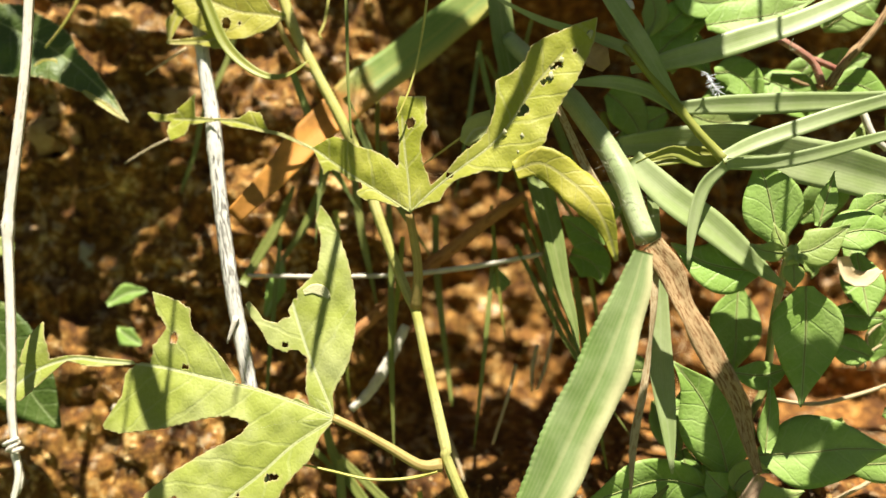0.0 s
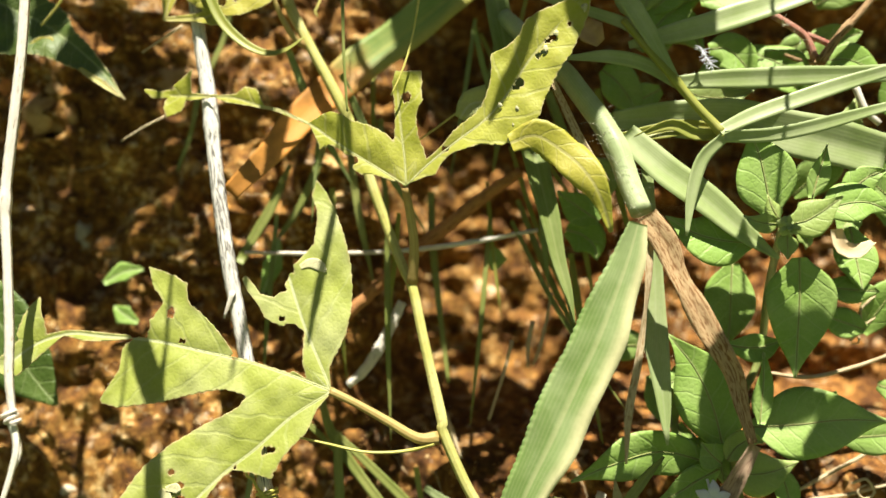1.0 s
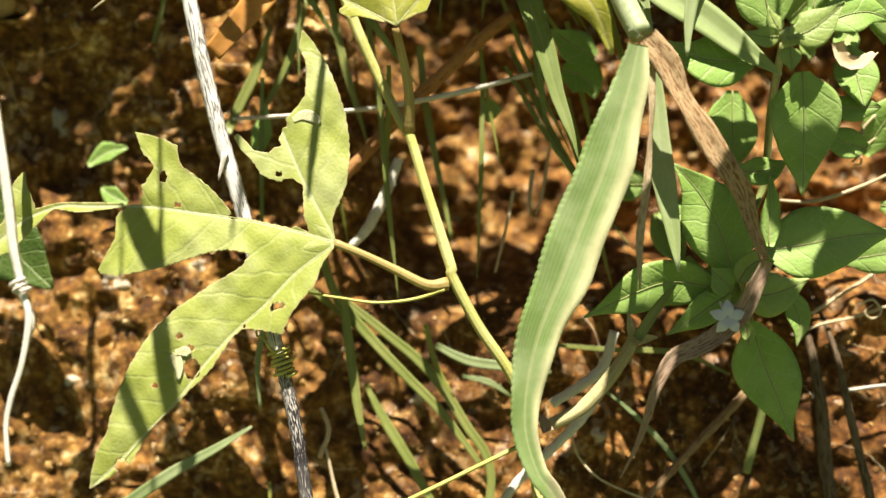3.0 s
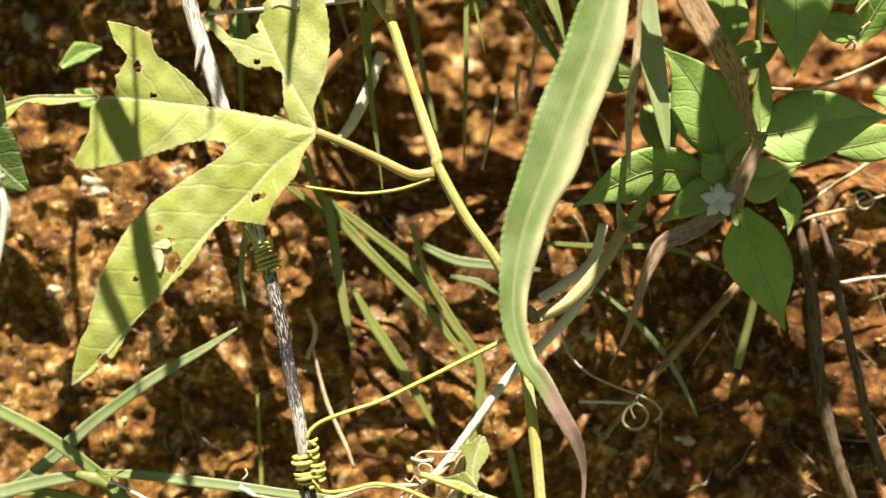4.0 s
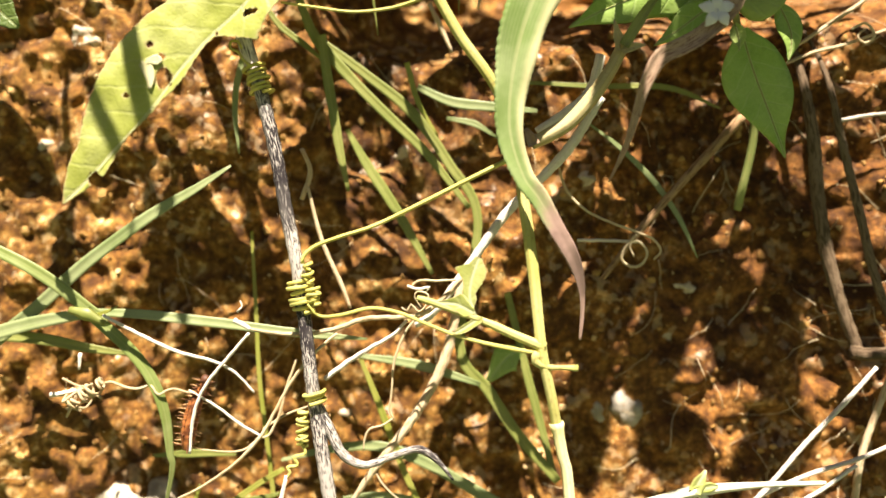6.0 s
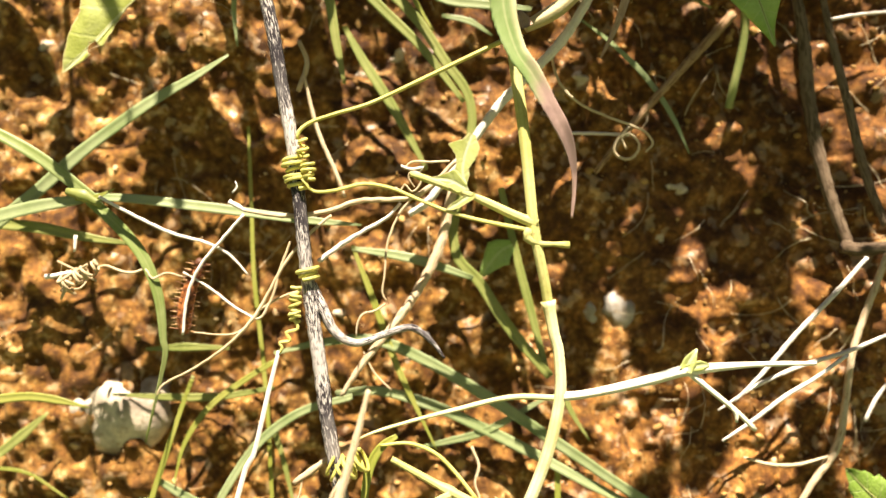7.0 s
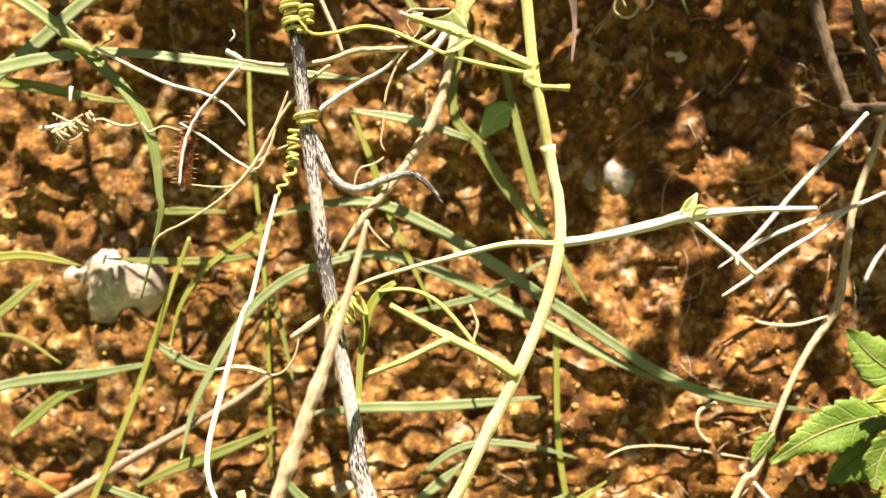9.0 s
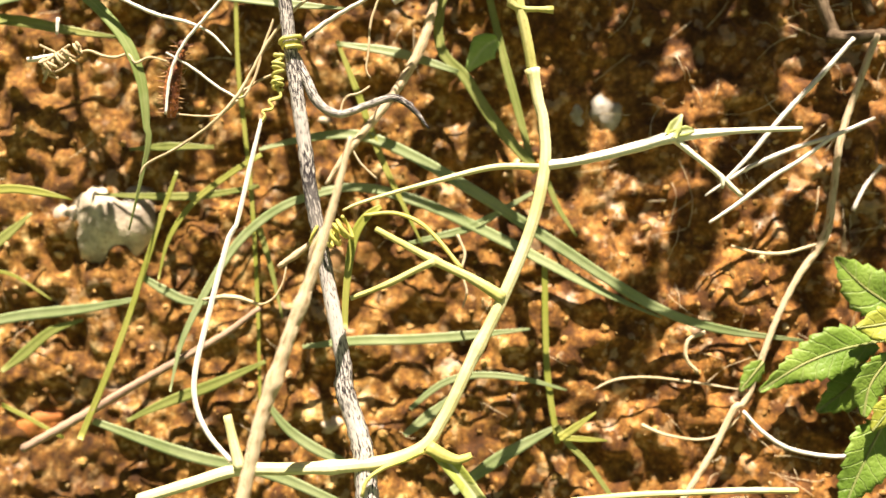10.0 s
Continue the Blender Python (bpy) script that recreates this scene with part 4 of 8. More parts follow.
upper = part("leaf", lobed_leaf([
    ([(0.0193, 0, 0.4115), (0.0114, 0, 0.4231), (0.0031, 0, 0.4294), (-0.0060, 0, 0.4333), (-0.0152, 0, 0.4377), (-0.0249, 0, 0.4394)], [0.0007, 0.0025, 0.0059, 0.0071, 0.0071, 0.0071, 0.0066, 0.0062, 0.0065, 0.0057, 0.0032, 0.0002], [0.0007, 0.0025, 0.0059, 0.0114, 0.0100, 0.0071, 0.0083, 0.0069, 0.0077, 0.0113, 0.0059, 0.0002]),
    ([(0.0150, 0, 0.4134), (0.0060, 0, 0.4182), (-0.0031, 0, 0.4190)], [0.0002, 0.0018, 0.0025, 0.0028, 0.0036, 0.0010], [0.0009, 0.0018, 0.0025, 0.0028, 0.0034, 0.0012]),
    ([(-0.0230, 0, 0.4381), (-0.0392, 0, 0.4456), (-0.0474, 0, 0.4478)], [0.0006, 0.0009, 0.0006, 0.0006], [0.0006, 0.0009, 0.0010, 0.0009]),
    ([(-0.0463, 0, 0.4470), (-0.0538, 0, 0.4514), (-0.0627, 0, 0.4526), (-0.0716, 0, 0.4537)], [0.0008, 0.0028, 0.0054, 0.0047, 0.0016, 0.0010, 0.0005, 0.0004], [0.0007, 0.0021, 0.0032, 0.0035, 0.0032, 0.0029, 0.0019, 0.0003]),
    ([(-0.0710, 0, 0.4534), (-0.0836, 0, 0.4537), (-0.0950, 0, 0.4546), (-0.1049, 0, 0.4564)], [0.0004, 0.0010, 0.0015, 0.0028, 0.0029, 0.0017, 0.0014, 0.0012], [0.0005, 0.0014, 0.0024, 0.0021, 0.0014, 0.0019, 0.0027, 0.0003]),
    ([(-0.0870, 0, 0.4533), (-0.0845, 0, 0.4591), (-0.0815, 0, 0.4656)], [0.0032, 0.0056, 0.0039, 0.0020, 0.0001], [0.0023, 0.0041, 0.0029, 0.0012, 0.0002]),
    ([(-0.0851, 0, 0.4543), (-0.0904, 0, 0.4491), (-0.0926, 0, 0.4439)], [0.0013, 0.0050, 0.0047, 0.0036, 0.0008], [0.0016, 0.0042, 0.0047, 0.0036, 0.0003]),
    ([(0.0203, 0, 0.4105), (0.0201, 0, 0.4242), (0.0192, 0, 0.4366), (0.0196, 0, 0.4490), (0.0197, 0, 0.4605)], [0.0004, 0.0043, 0.0054, 0.0053, 0.0050, 0.0046, 0.0044, 0.0048, 0.0056, 0.0063, 0.0065, 0.0052], [0.0005, 0.0058, 0.0085, 0.0077, 0.0057, 0.0053, 0.0047, 0.0048, 0.0070, 0.0061, 0.0063, 0.0057]),
    ([(0.0207, 0, 0.4115), (0.0296, 0, 0.4192), (0.0415, 0, 0.4294), (0.0534, 0, 0.4365), (0.0627, 0, 0.4491), (0.0718, 0, 0.4635), (0.0833, 0, 0.4776), (0.0973, 0, 0.4918)], [0.0003, 0.0018, 0.0030, 0.0027, 0.0025, 0.0026, 0.0039, 0.0051, 0.0059, 0.0061, 0.0059, 0.0069, 0.0086, 0.0111, 0.0150, 0.0108, 0.0098, 0.0117, 0.0100, 0.0068, 0.0038, 0.0003], [0.0001, 0.0018, 0.0031, 0.0051, 0.0033, 0.0030, 0.0046, 0.0055, 0.0064, 0.0120, 0.0150, 0.0165, 0.0168, 0.0146, 0.0142, 0.0136, 0.0128, 0.0126, 0.0108, 0.0086, 0.0056, 0.0003]),
], ((0.0193, 0.4493, 0.0020, 0.0022), (0.0818, 0.4731, 0.0014, 0.0012), (0.0795, 0.4717, 0.0012, 0.0010), (0.0887, 0.4786, 0.0009, 0.0010), (0.0758, 0.4655, 0.0012, 0.0012), (0.0781, 0.4669, 0.0014, 0.0010), (0.0680, 0.4541, 0.0019, 0.0022), (0.0666, 0.4520, 0.0014, 0.0012), (0.0368, 0.4262, 0.0015, 0.0012)),
    -0.014, (-0.15, 0.0), pucker=0.0009, pitch=0.0007, veins=UP_VEINS, seed=9), VINE_LEAF_UP, vine, "yellow-green lobed leaf, skeletonised in places")
for pts in UP_VEINS:
    rib(pts, [0.0012, 0.0009, 0.0007, 0.0003], upper, (0.0195, -0.0140, 0.4105), -0.014, (-0.15, 0.0))
for pts in UP_TWIGS:
    rib(pts, [0.0006, 0.0002], upper, (0.0195, -0.0140, 0.4105), -0.014, (-0.15, 0.0))
for k, (qx, qz, r) in enumerate(((0.0687, 0.4429, 0.0018), (0.0705, 0.4463, 0.0010), (0.0944, 0.4849, 0.0014), (0.0728, 0.4793, 0.0013), (0.0665, 0.4358, 0.0012), (0.0647, 0.4288, 0.0012), (0.0830, 0.4745, 0.0010), (0.0599, 0.4444, 0.0009), (0.0790, 0.4680, 0.0011))):
    part("scar", rock((qx, -0.0157 - 0.15 * (qx - 0.0195), qz), (r, 0.0002, r * 1.2), 50 + k, 0.5, 2), SCAR, upper, "whitish gnawed spot")
part("petiole", tube([(0.0197, -0.0130, 0.4102), (0.0213, -0.0060, 0.4007), (0.0230, 0.0010, 0.3863), (0.0219, 0.0080, 0.3701)], [0.00180, 0.00204, 0.00228, 0.00288]), PETIOLE, vine)
part("leaf_lobe", ribbon([(0.0646, -0.0240, 0.4276), (0.0745, -0.0255, 0.4306), (0.0848, -0.0270, 0.4247), (0.0940, -0.0290, 0.4163), (0.1008, -0.0300, 0.4055), (0.1064, -0.0260, 0.3906)], [0.0030, 0.0066, 0.0070, 0.0074, 0.0040, 0.0005], roll=(-10, 0, -25), fold=0.12, cup=0.15, metric=True, across=10, teeth=(0.0008, 0.004), ripple=0.0014), VINE_LEAF_OLD, vine, "yellowing drooping leaf lobe")
part("leaf_lobe", ribbon([(0.0543, -0.0040, 0.4507), (0.0468, -0.0040, 0.4493), (0.0424, -0.0040, 0.4429)], [0.00720, 0.00600, 0.00240], metric=True, across=6), VINE_LEAF, vine)
# torn leaf at the top
top = part("leaf", lobed_leaf([
    ([(-0.0431, 0, 0.5021), (-0.0538, 0, 0.5035), (-0.0645, 0, 0.5048), (-0.0781, 0, 0.5101), (-0.0893, 0, 0.5169)], [0.0020, 0.0032, 0.0098, 0.0137, 0.0101, 0.0065, 0.0052, 0.0046, 0.0042], [0.0016, 0.0074, 0.0098, 0.0127, 0.0140, 0.0151, 0.0140, 0.0125, 0.0103]),
    ([(-0.0693, 0, 0.4940), (-0.0771, 0, 0.4907), (-0.0864, 0, 0.4901), (-0.0966, 0, 0.4895)], [0.0022, 0.0065, 0.0031, 0.0023, 0.0016, 0.0014, 0.0012], [0.0020, 0.0062, 0.0034, 0.0019, 0.0016, 0.0013, 0.0006]),
    ([(-0.0835, 0, 0.5101), (-0.0908, 0, 0.5063), (-0.0942, 0, 0.4993), (-0.0961, 0, 0.4911)], [0.0043, 0.0050, 0.0043, 0.0042, 0.0033, 0.0024, 0.0011], [0.0033, 0.0037, 0.0032, 0.0020, 0.0039, 0.0023, 0.0008])],
    ((-0.0690, 0.4985, 0.0020, 0.0030), (-0.0629, 0.4989, 0.0008, 0.0008)), 0.0, seed=12), VINE_LEAF_OLD, vine, "torn yellowish leaf at the vine's top")
part("petiole", tube([(-0.0474, 0.0040, 0.5037), (-0.0435, 0.0080, 0.4943), (-0.0373, 0.0120, 0.4848), (-0.0313, 0.0160, 0.4820)], [0.00120, 0.00144, 0.00168, 0.00192]), PETIOLE, vine)
# tendrils on the stick
part("tendril", tube([(0.0649, 0.0040, 0.2315), (0.0488, 0.0027, 0.2249), (0.0267, 0.0013, 0.2157), (0.0071, 0.0000, 0.2080), (-0.0073, -0.0013, 0.2044), (-0.0180, -0.0027, 0.2013), (-0.0232, -0.0040, 0.1976), (-0.0242, -0.0040, 0.1942)], [0.00108, 0.00096, 0.00096, 0.00084, 0.00084, 0.00084, 0.00084, 0.00072], 6), TENDRIL, vine)
part("tendril", coil((-0.0220, -0.0030, 0.1945), (-0.0224, -0.0030, 0.1865), 0.00192, 0.00072, 2.2, seed=4), TENDRIL, vine)
part("tendril", coil((-0.0268, 0.0006, 0.1872), (-0.0262, 0.0006, 0.1735), 0.0044, 0.0009, 6.2, stretch=0.1, seed=5), TENDRIL, vine)
part("tendril", coil((-0.0205, -0.0030, 0.1840), (-0.0210, -0.0030, 0.1770), 0.0024, 0.0008, 3.2, seed=6), TENDRIL, vine)
part("tendril", tube([(-0.0231, -0.0040, 0.1776), (-0.0188, -0.0038, 0.1721), (-0.0094, -0.0036, 0.1719), (0.0026, -0.0033, 0.1738), (0.0142, -0.0031, 0.1711), (0.0233, -0.0029, 0.1666), (0.0370, -0.0027, 0.1600), (0.0508, -0.0024, 0.1552), (0.0671, -0.0022, 0.1509), (0.0713, -0.0020, 0.1506)], [0.00072, 0.00072, 0.00084, 0.00084, 0.00084, 0.00084, 0.00084, 0.00096, 0.00108, 0.00120], 6), TENDRIL, vine)
part("tendril", coil((-0.0385, 0.0000, 0.2776), (-0.0361, 0.0000, 0.2660), 0.0040, 0.0008, 6.2, stretch=0.03, seed=7), TENDRIL, vine)
part("tendril", tube([(-0.0379, -0.0060, 0.2764), (-0.0412, -0.0060, 0.2792), (-0.0432, -0.0060, 0.2829), (-0.0461, -0.0060, 0.2842), (-0.0459, -0.0060, 0.2872), (-0.0429, -0.0060, 0.2870), (-0.0415, -0.0060, 0.2839)], [0.00072, 0.00072, 0.00060, 0.00060, 0.00048, 0.00048, 0.00048], 6), TENDRIL, vine)
part("tendril", coil((-0.0245, 0.0008, 0.1397), (-0.0241, 0.0008, 0.1353), 0.0042, 0.0009, 2.3, stretch=0.05, seed=8), TENDRIL, vine)
part("tendril", coil((-0.0290, -0.0030, 0.1323), (-0.0305, -0.0030, 0.1181), 0.00192, 0.00072, 10, seed=9), TENDRIL, vine)
part("tendril", tube([(-0.0305, -0.0030, 0.1191), (-0.0293, -0.0030, 0.1150), (-0.0341, -0.0030, 0.1136), (-0.0329, -0.0030, 0.1102), (-0.0372, -0.0030, 0.1095), (-0.0364, -0.0030, 0.1071), (-0.0385, -0.0030, 0.1043)], [0.00072, 0.00072, 0.00072, 0.00072, 0.00072, 0.00072, 0.00072], 6, step=0.001), TENDRIL, vine)
part("tendril", tube([(-0.0379, -0.0030, 0.1060), (-0.0435, -0.0030, 0.0885), (-0.0514, -0.0030, 0.0628), (-0.0549, -0.0030, 0.0579), (-0.0654, -0.0030, 0.0267), (-0.0729, -0.0030, 0.0023), (-0.0732, -0.0030, -0.0118), (-0.0688, -0.0030, -0.0239), (-0.0600, -0.0030, -0.0358)], [0.00084, 0.00108, 0.00108, 0.00120, 0.00132, 0.00132, 0.00120, 0.00120, 0.00120], 6), WHITE_STRING, vine, "straight bleached tendril")
part("tendril", tube([(0.0779, 0.0020, 0.0784), (0.0577, 0.0020, 0.0797), (0.0336, 0.0020, 0.0757), (0.0142, 0.0020, 0.0719), (-0.0003, 0.0020, 0.0685), (-0.0072, 0.0020, 0.0660)], [0.00144, 0.00132, 0.00108, 0.00084, 0.00072, 0.00048], 6), VINE_PALE, vine)
part("tendril", tube([(0.0412, 0.0000, 0.0380), (0.0321, 0.0000, 0.0509), (0.0242, 0.0000, 0.0590), (0.0138, 0.0000, 0.0634), (0.0019, 0.0000, 0.0632)], [0.00096, 0.00096, 0.00096, 0.00084, 0.00072], 6), TENDRIL, vine)
part("tendril", coil((-0.0148, -0.0040, 0.0536), (-0.0046, -0.0040, 0.0591), 0.00408, 0.00082, 5, seed=10), TENDRIL, vine)
part("tendril", coil((-0.0199, 0.0000, 0.0569), (-0.0144, 0.0000, 0.0533), 0.00480, 0.00072, 2.2, seed=11), TENDRIL, vine)
part("tendril", ribbon([(-0.0097, 0.0010, 0.0164), (-0.0076, 0.0010, 0.0342), (-0.0036, 0.0010, 0.0530), (0.0022, 0.0010, 0.0622), (0.0092, 0.0010, 0.0665)], [0.00120, 0.00144, 0.00192, 0.00192, 0.00096], across=4), GRASS_YELLOW, vine)
# eaten shoots
part("petiole", tube([(0.0738, -0.0020, 0.1521), (0.0628, -0.0023, 0.1576), (0.0537, -0.0027, 0.1626), (0.0480, -0.0030, 0.1656)], [0.00240, 0.00204, 0.00192, 0.00144]), VINE_STEM, vine)
part("petiole", tube([(0.0480, -0.0030, 0.1656), (0.0378, -0.0030, 0.1703), (0.0263, -0.0030, 0.1752), (0.0222, -0.0030, 0.1767)], [0.00144, 0.00168, 0.00156, 0.00108]), VINE_STEM, vine)
small = part("leaf", lobed_leaf([
    ([(0.0461, 0, 0.1677), (0.0442, 0, 0.1758), (0.0456, 0, 0.1833), (0.0489, 0, 0.1910)], [0.0003, 0.0003, 0.0016, 0.0031, 0.0028, 0.0040, 0.0077, 0.0031, 0.0017], [0.0003, 0.0003, 0.0027, 0.0025, 0.0036, 0.0046, 0.0052, 0.0047, 0.0017]),
    ([(0.0457, 0, 0.1686), (0.0388, 0, 0.1729), (0.0309, 0, 0.1743)], [0.0003, 0.0034, 0.0047, 0.0042, 0.0022, 0.0012, 0.0005], [0.0002, 0.0033, 0.0033, 0.0028, 0.0017, 0.0007, 0.0003]),
    ([(0.0465, 0, 0.1662), (0.0411, 0, 0.1630), (0.0362, 0, 0.1607)], [0.0011, 0.0012, 0.0013, 0.0012, 0.0003], [0.0024, 0.0022, 0.0021, 0.0016, 0.0003]),
], (), -0.004, pitch=0.0004, teeth=(0.0003, 0.003), pucker=0.0005, seed=14), VINE_LEAF, vine, "small leaf eaten down to scraps")
part("bract", tube([(0.0705, -0.0030, 0.1507), (0.0691, -0.0030, 0.1468), (0.0741, -0.0030, 0.1441), (0.0806, -0.0030, 0.1434), (0.0867, -0.0030, 0.1427)], [0.00168, 0.00192, 0.00132, 0.00108, 0.00168], 6), VINE_STEM, vine)
part("shoot", tube([(0.0795, 0.0010, 0.0788), (0.0909, 0.0010, 0.0795), (0.1052, 0.0010, 0.0815), (0.1196, 0.0010, 0.0841), (0.1335, 0.0010, 0.0868), (0.1600, 0.0010, 0.0875), (0.1871, 0.0010, 0.0865)], [0.00216, 0.00192, 0.00216, 0.00240, 0.00264, 0.00132, 0.00096]), VINE_BLEACHED, vine, "bleached side shoot stripped of leaves")
part("shoot", tube([(0.1335, 0.0010, 0.0863), (0.1417, 0.0010, 0.0785), (0.1518, 0.0010, 0.0691), (0.1602, 0.0010, 0.0600)], [0.00168, 0.00120, 0.00120, 0.00096], 6), VINE_BLEACHED, vine)
part("shoot", tube([(0.1510, 0.0000, 0.0701), (0.1522, 0.0000, 0.0671), (0.1520, 0.0000, 0.0639)], [0.00096, 0.00096, 0.00060], 6), VINE_BLEACHED, vine)
part("leaf", ribbon([(0.1316, -0.0010, 0.0873), (0.1342, -0.0010, 0.0914), (0.1373, -0.0010, 0.0959)], [0.00264, 0.00264, 0.00036], metric=True, fold=0.4, across=4), VINE_LEAF, vine)
part("leaf", ribbon([(0.1316, -0.0010, 0.0878), (0.1382, -0.0010, 0.0888), (0.1420, -0.0010, 0.0888)], [0.00144, 0.00216, 0.00036], metric=True, fold=0.4, across=4), VINE_LEAF, vine)
part("shoot", tube([(0.0577, 0.0000, 0.0246), (0.0452, 0.0000, 0.0335), (0.0303, 0.0000, 0.0420), (0.0177, 0.0000, 0.0499), (0.0063, 0.0000, 0.0572)], [0.00288, 0.00216, 0.00180, 0.00156, 0.00132], knots=((0.55, 0.4, 0.003),)), VINE_STEM, vine)
part("shoot", tube([(0.0303, -0.0040, 0.0419), (0.0219, -0.0040, 0.0387), (0.0123, -0.0040, 0.0346), (0.0039, -0.0040, 0.0318), (-0.0057, -0.0040, 0.0289)], [0.00168, 0.00132, 0.00144, 0.00108, 0.00108]), VINE_STEM, vine)
part("shoot", tube([(0.0220, -0.0030, -0.0345), (0.0283, -0.0030, -0.0387), (0.0345, -0.0030, -0.0409), (0.0400, -0.0030, -0.0394)], [0.00312, 0.00264, 0.00192, 0.00144]), VINE_STEM, vine)
part("leaf", ribbon([(0.0220, -0.0020, -0.0352), (0.0315, -0.0020, -0.0436), (0.0422, -0.0020, -0.0595)], [0.00144, 0.00360, 0.00360], metric=True, fold=0.5), VINE_LEAF, vine)
part("tendril", tube([(0.0205, -0.0060, -0.0356), (0.0121, -0.0060, -0.0390), (0.0037, -0.0060, -0.0415), (-0.0036, -0.0060, -0.0461), (-0.0064, -0.0060, -0.0529)], [0.00108, 0.00096, 0.00096, 0.00084, 0.00072], 6), TENDRIL, vine)
part("shoot", tube([(-0.0561, -0.0050, -0.0383), (-0.0578, -0.0050, -0.0289), (-0.0600, -0.0050, -0.0158)], [0.00264, 0.00216, 0.00180]), VINE_PALE, vine, "cut pale stub")

# ---- stalks ----
stick = thing("dry_stick", (-0.0050, 0.0040, -0.0679), "grey dry stick with dark cracked bark, wound by tendrils", "stick")
part("upper_stick", tube([(-0.0908, 0.0060, 0.5292), (-0.0846, 0.0057, 0.5015), (-0.0806, 0.0054, 0.4796), (-0.0754, 0.0051, 0.4553), (-0.0719, 0.0049, 0.4314), (-0.0675, 0.0046, 0.4052), (-0.0614, 0.0043, 0.3743), (-0.0528, 0.0040, 0.3390), (-0.0410, 0.0000, 0.2855), (-0.0388, 0.0000, 0.2772)], [0.00264, 0.00312, 0.00312, 0.00360, 0.00336, 0.00336, 0.00336, 0.00336, 0.00312, 0.00300], 10, 0.003, knots=((0.35, 0.12, 0.004), (0.8, 0.12, 0.004)), wobble=0.05), PALE_STICK, stick, "bleached upper length")
part("lower_stick", tube([(-0.0388, 0.0000, 0.2772), (-0.0369, 0.0001, 0.2686), (-0.0325, 0.0002, 0.2421), (-0.0301, 0.0004, 0.2180), (-0.0272, 0.0005, 0.1938), (-0.0261, 0.0006, 0.1754), (-0.0244, 0.0007, 0.1344), (-0.0210, 0.0009, 0.0907), (-0.0201, 0.0010, 0.0755), (-0.0152, 0.0010, 0.0346), (-0.0111, 0.0010, 0.0010), (-0.0115, 0.0010, -0.0095), (-0.0059, 0.0010, -0.0336), (-0.0049, 0.0010, -0.0598)],
     [0.00300, 0.00288, 0.00288, 0.00288, 0.00288, 0.00288, 0.00288, 0.00312, 0.00312, 0.00312, 0.00336, 0.00360, 0.00456, 0.00504], 10, 0.003, knots=((0.3, 0.15, 0.003), (0.85, 0.15, 0.006)), wobble=0.06), GREY_STICK, stick, "dark cracked lower length")
part("side_twig", tube([(-0.0233, 0.0020, 0.1330), (-0.0188, 0.0020, 0.1218), (-0.0142, 0.0020, 0.1118), (-0.0054, 0.0020, 0.1068), (0.0069, 0.0020, 0.1099), (0.0179, 0.0020, 0.1120), (0.0254, 0.0020, 0.1067), (0.0315, 0.0020, 0.0980)], [0.00240, 0.00240, 0.00216, 0.00168, 0.00156, 0.00168, 0.00132, 0.00048], 8, 0.0015, wobble=0.05), GREY_STICK, stick, "curled dry side twig with a split tip")
part("thorn", tube([(0.0202, 0.0020, 0.1109), (0.0256, 0.0020, 0.1086), (0.0231, 0.0020, 0.1073)], [0.00084, 0.00060, 0.00012], 5, 0.001), GREY_STICK, stick)
part("stub", tube([(-0.0579, 0.0000, 0.3641), (-0.0601, 0.0000, 0.3565), (-0.0614, 0.0000, 0.3519)], [0.00144, 0.00096, 0.00036], 6), PALE_STALK, stick)

pale = thing("dead_stalk", (-0.1366, -0.0400, 0.2448), "thin bleached dead stalk ending in a loose white string", "stalk")
part("stalk", tube([(-0.1396, -0.0400, 0.5085), (-0.1400, -0.0400, 0.4938), (-0.1395, -0.0400, 0.4647), (-0.1405, -0.0400, 0.4360), (-0.1416, -0.0400, 0.4124), (-0.1417, -0.0400, 0.3956), (-0.1389, -0.0400, 0.3707), (-0.1361, -0.0400, 0.3436), (-0.1349, -0.0400, 0.3256), (-0.1324, -0.0400, 0.3113)], [0.00204, 0.00204, 0.00204, 0.00216, 0.00216, 0.00216, 0.00192, 0.00192, 0.00180, 0.00144], 8, 0.003, knots=((0.56, 0.3, 0.003),), wobble=0.04), PALE_STALK, pale)
part("knot", coil((-0.1339, -0.0400, 0.3123), (-0.1322, -0.0400, 0.3080), 0.00264, 0.00084, 2.2, seed=15), PALE_STALK, pale, "looped knot in the stalk")
part("string", tube([(-0.1330, -0.0400, 0.3098), (-0.1299, -0.0400, 0.2998), (-0.1314, -0.0400, 0.2889), (-0.1342, -0.0400, 0.2781), (-0.1383, -0.0400, 0.2673), (-0.1406, -0.0400, 0.2566), (-0.1402, -0.0400, 0.2415)], [0.00168, 0.00144, 0.00120, 0.00108, 0.00108, 0.00096, 0.00096], 6), WHITE_STRING, pale)
part("string", tube([(-0.1331, -0.0390, 0.3087), (-0.1296, -0.0390, 0.2975), (-0.1305, -0.0390, 0.2914)], [0.00120, 0.00168, 0.00096], 6), PALE_STALK, pale)

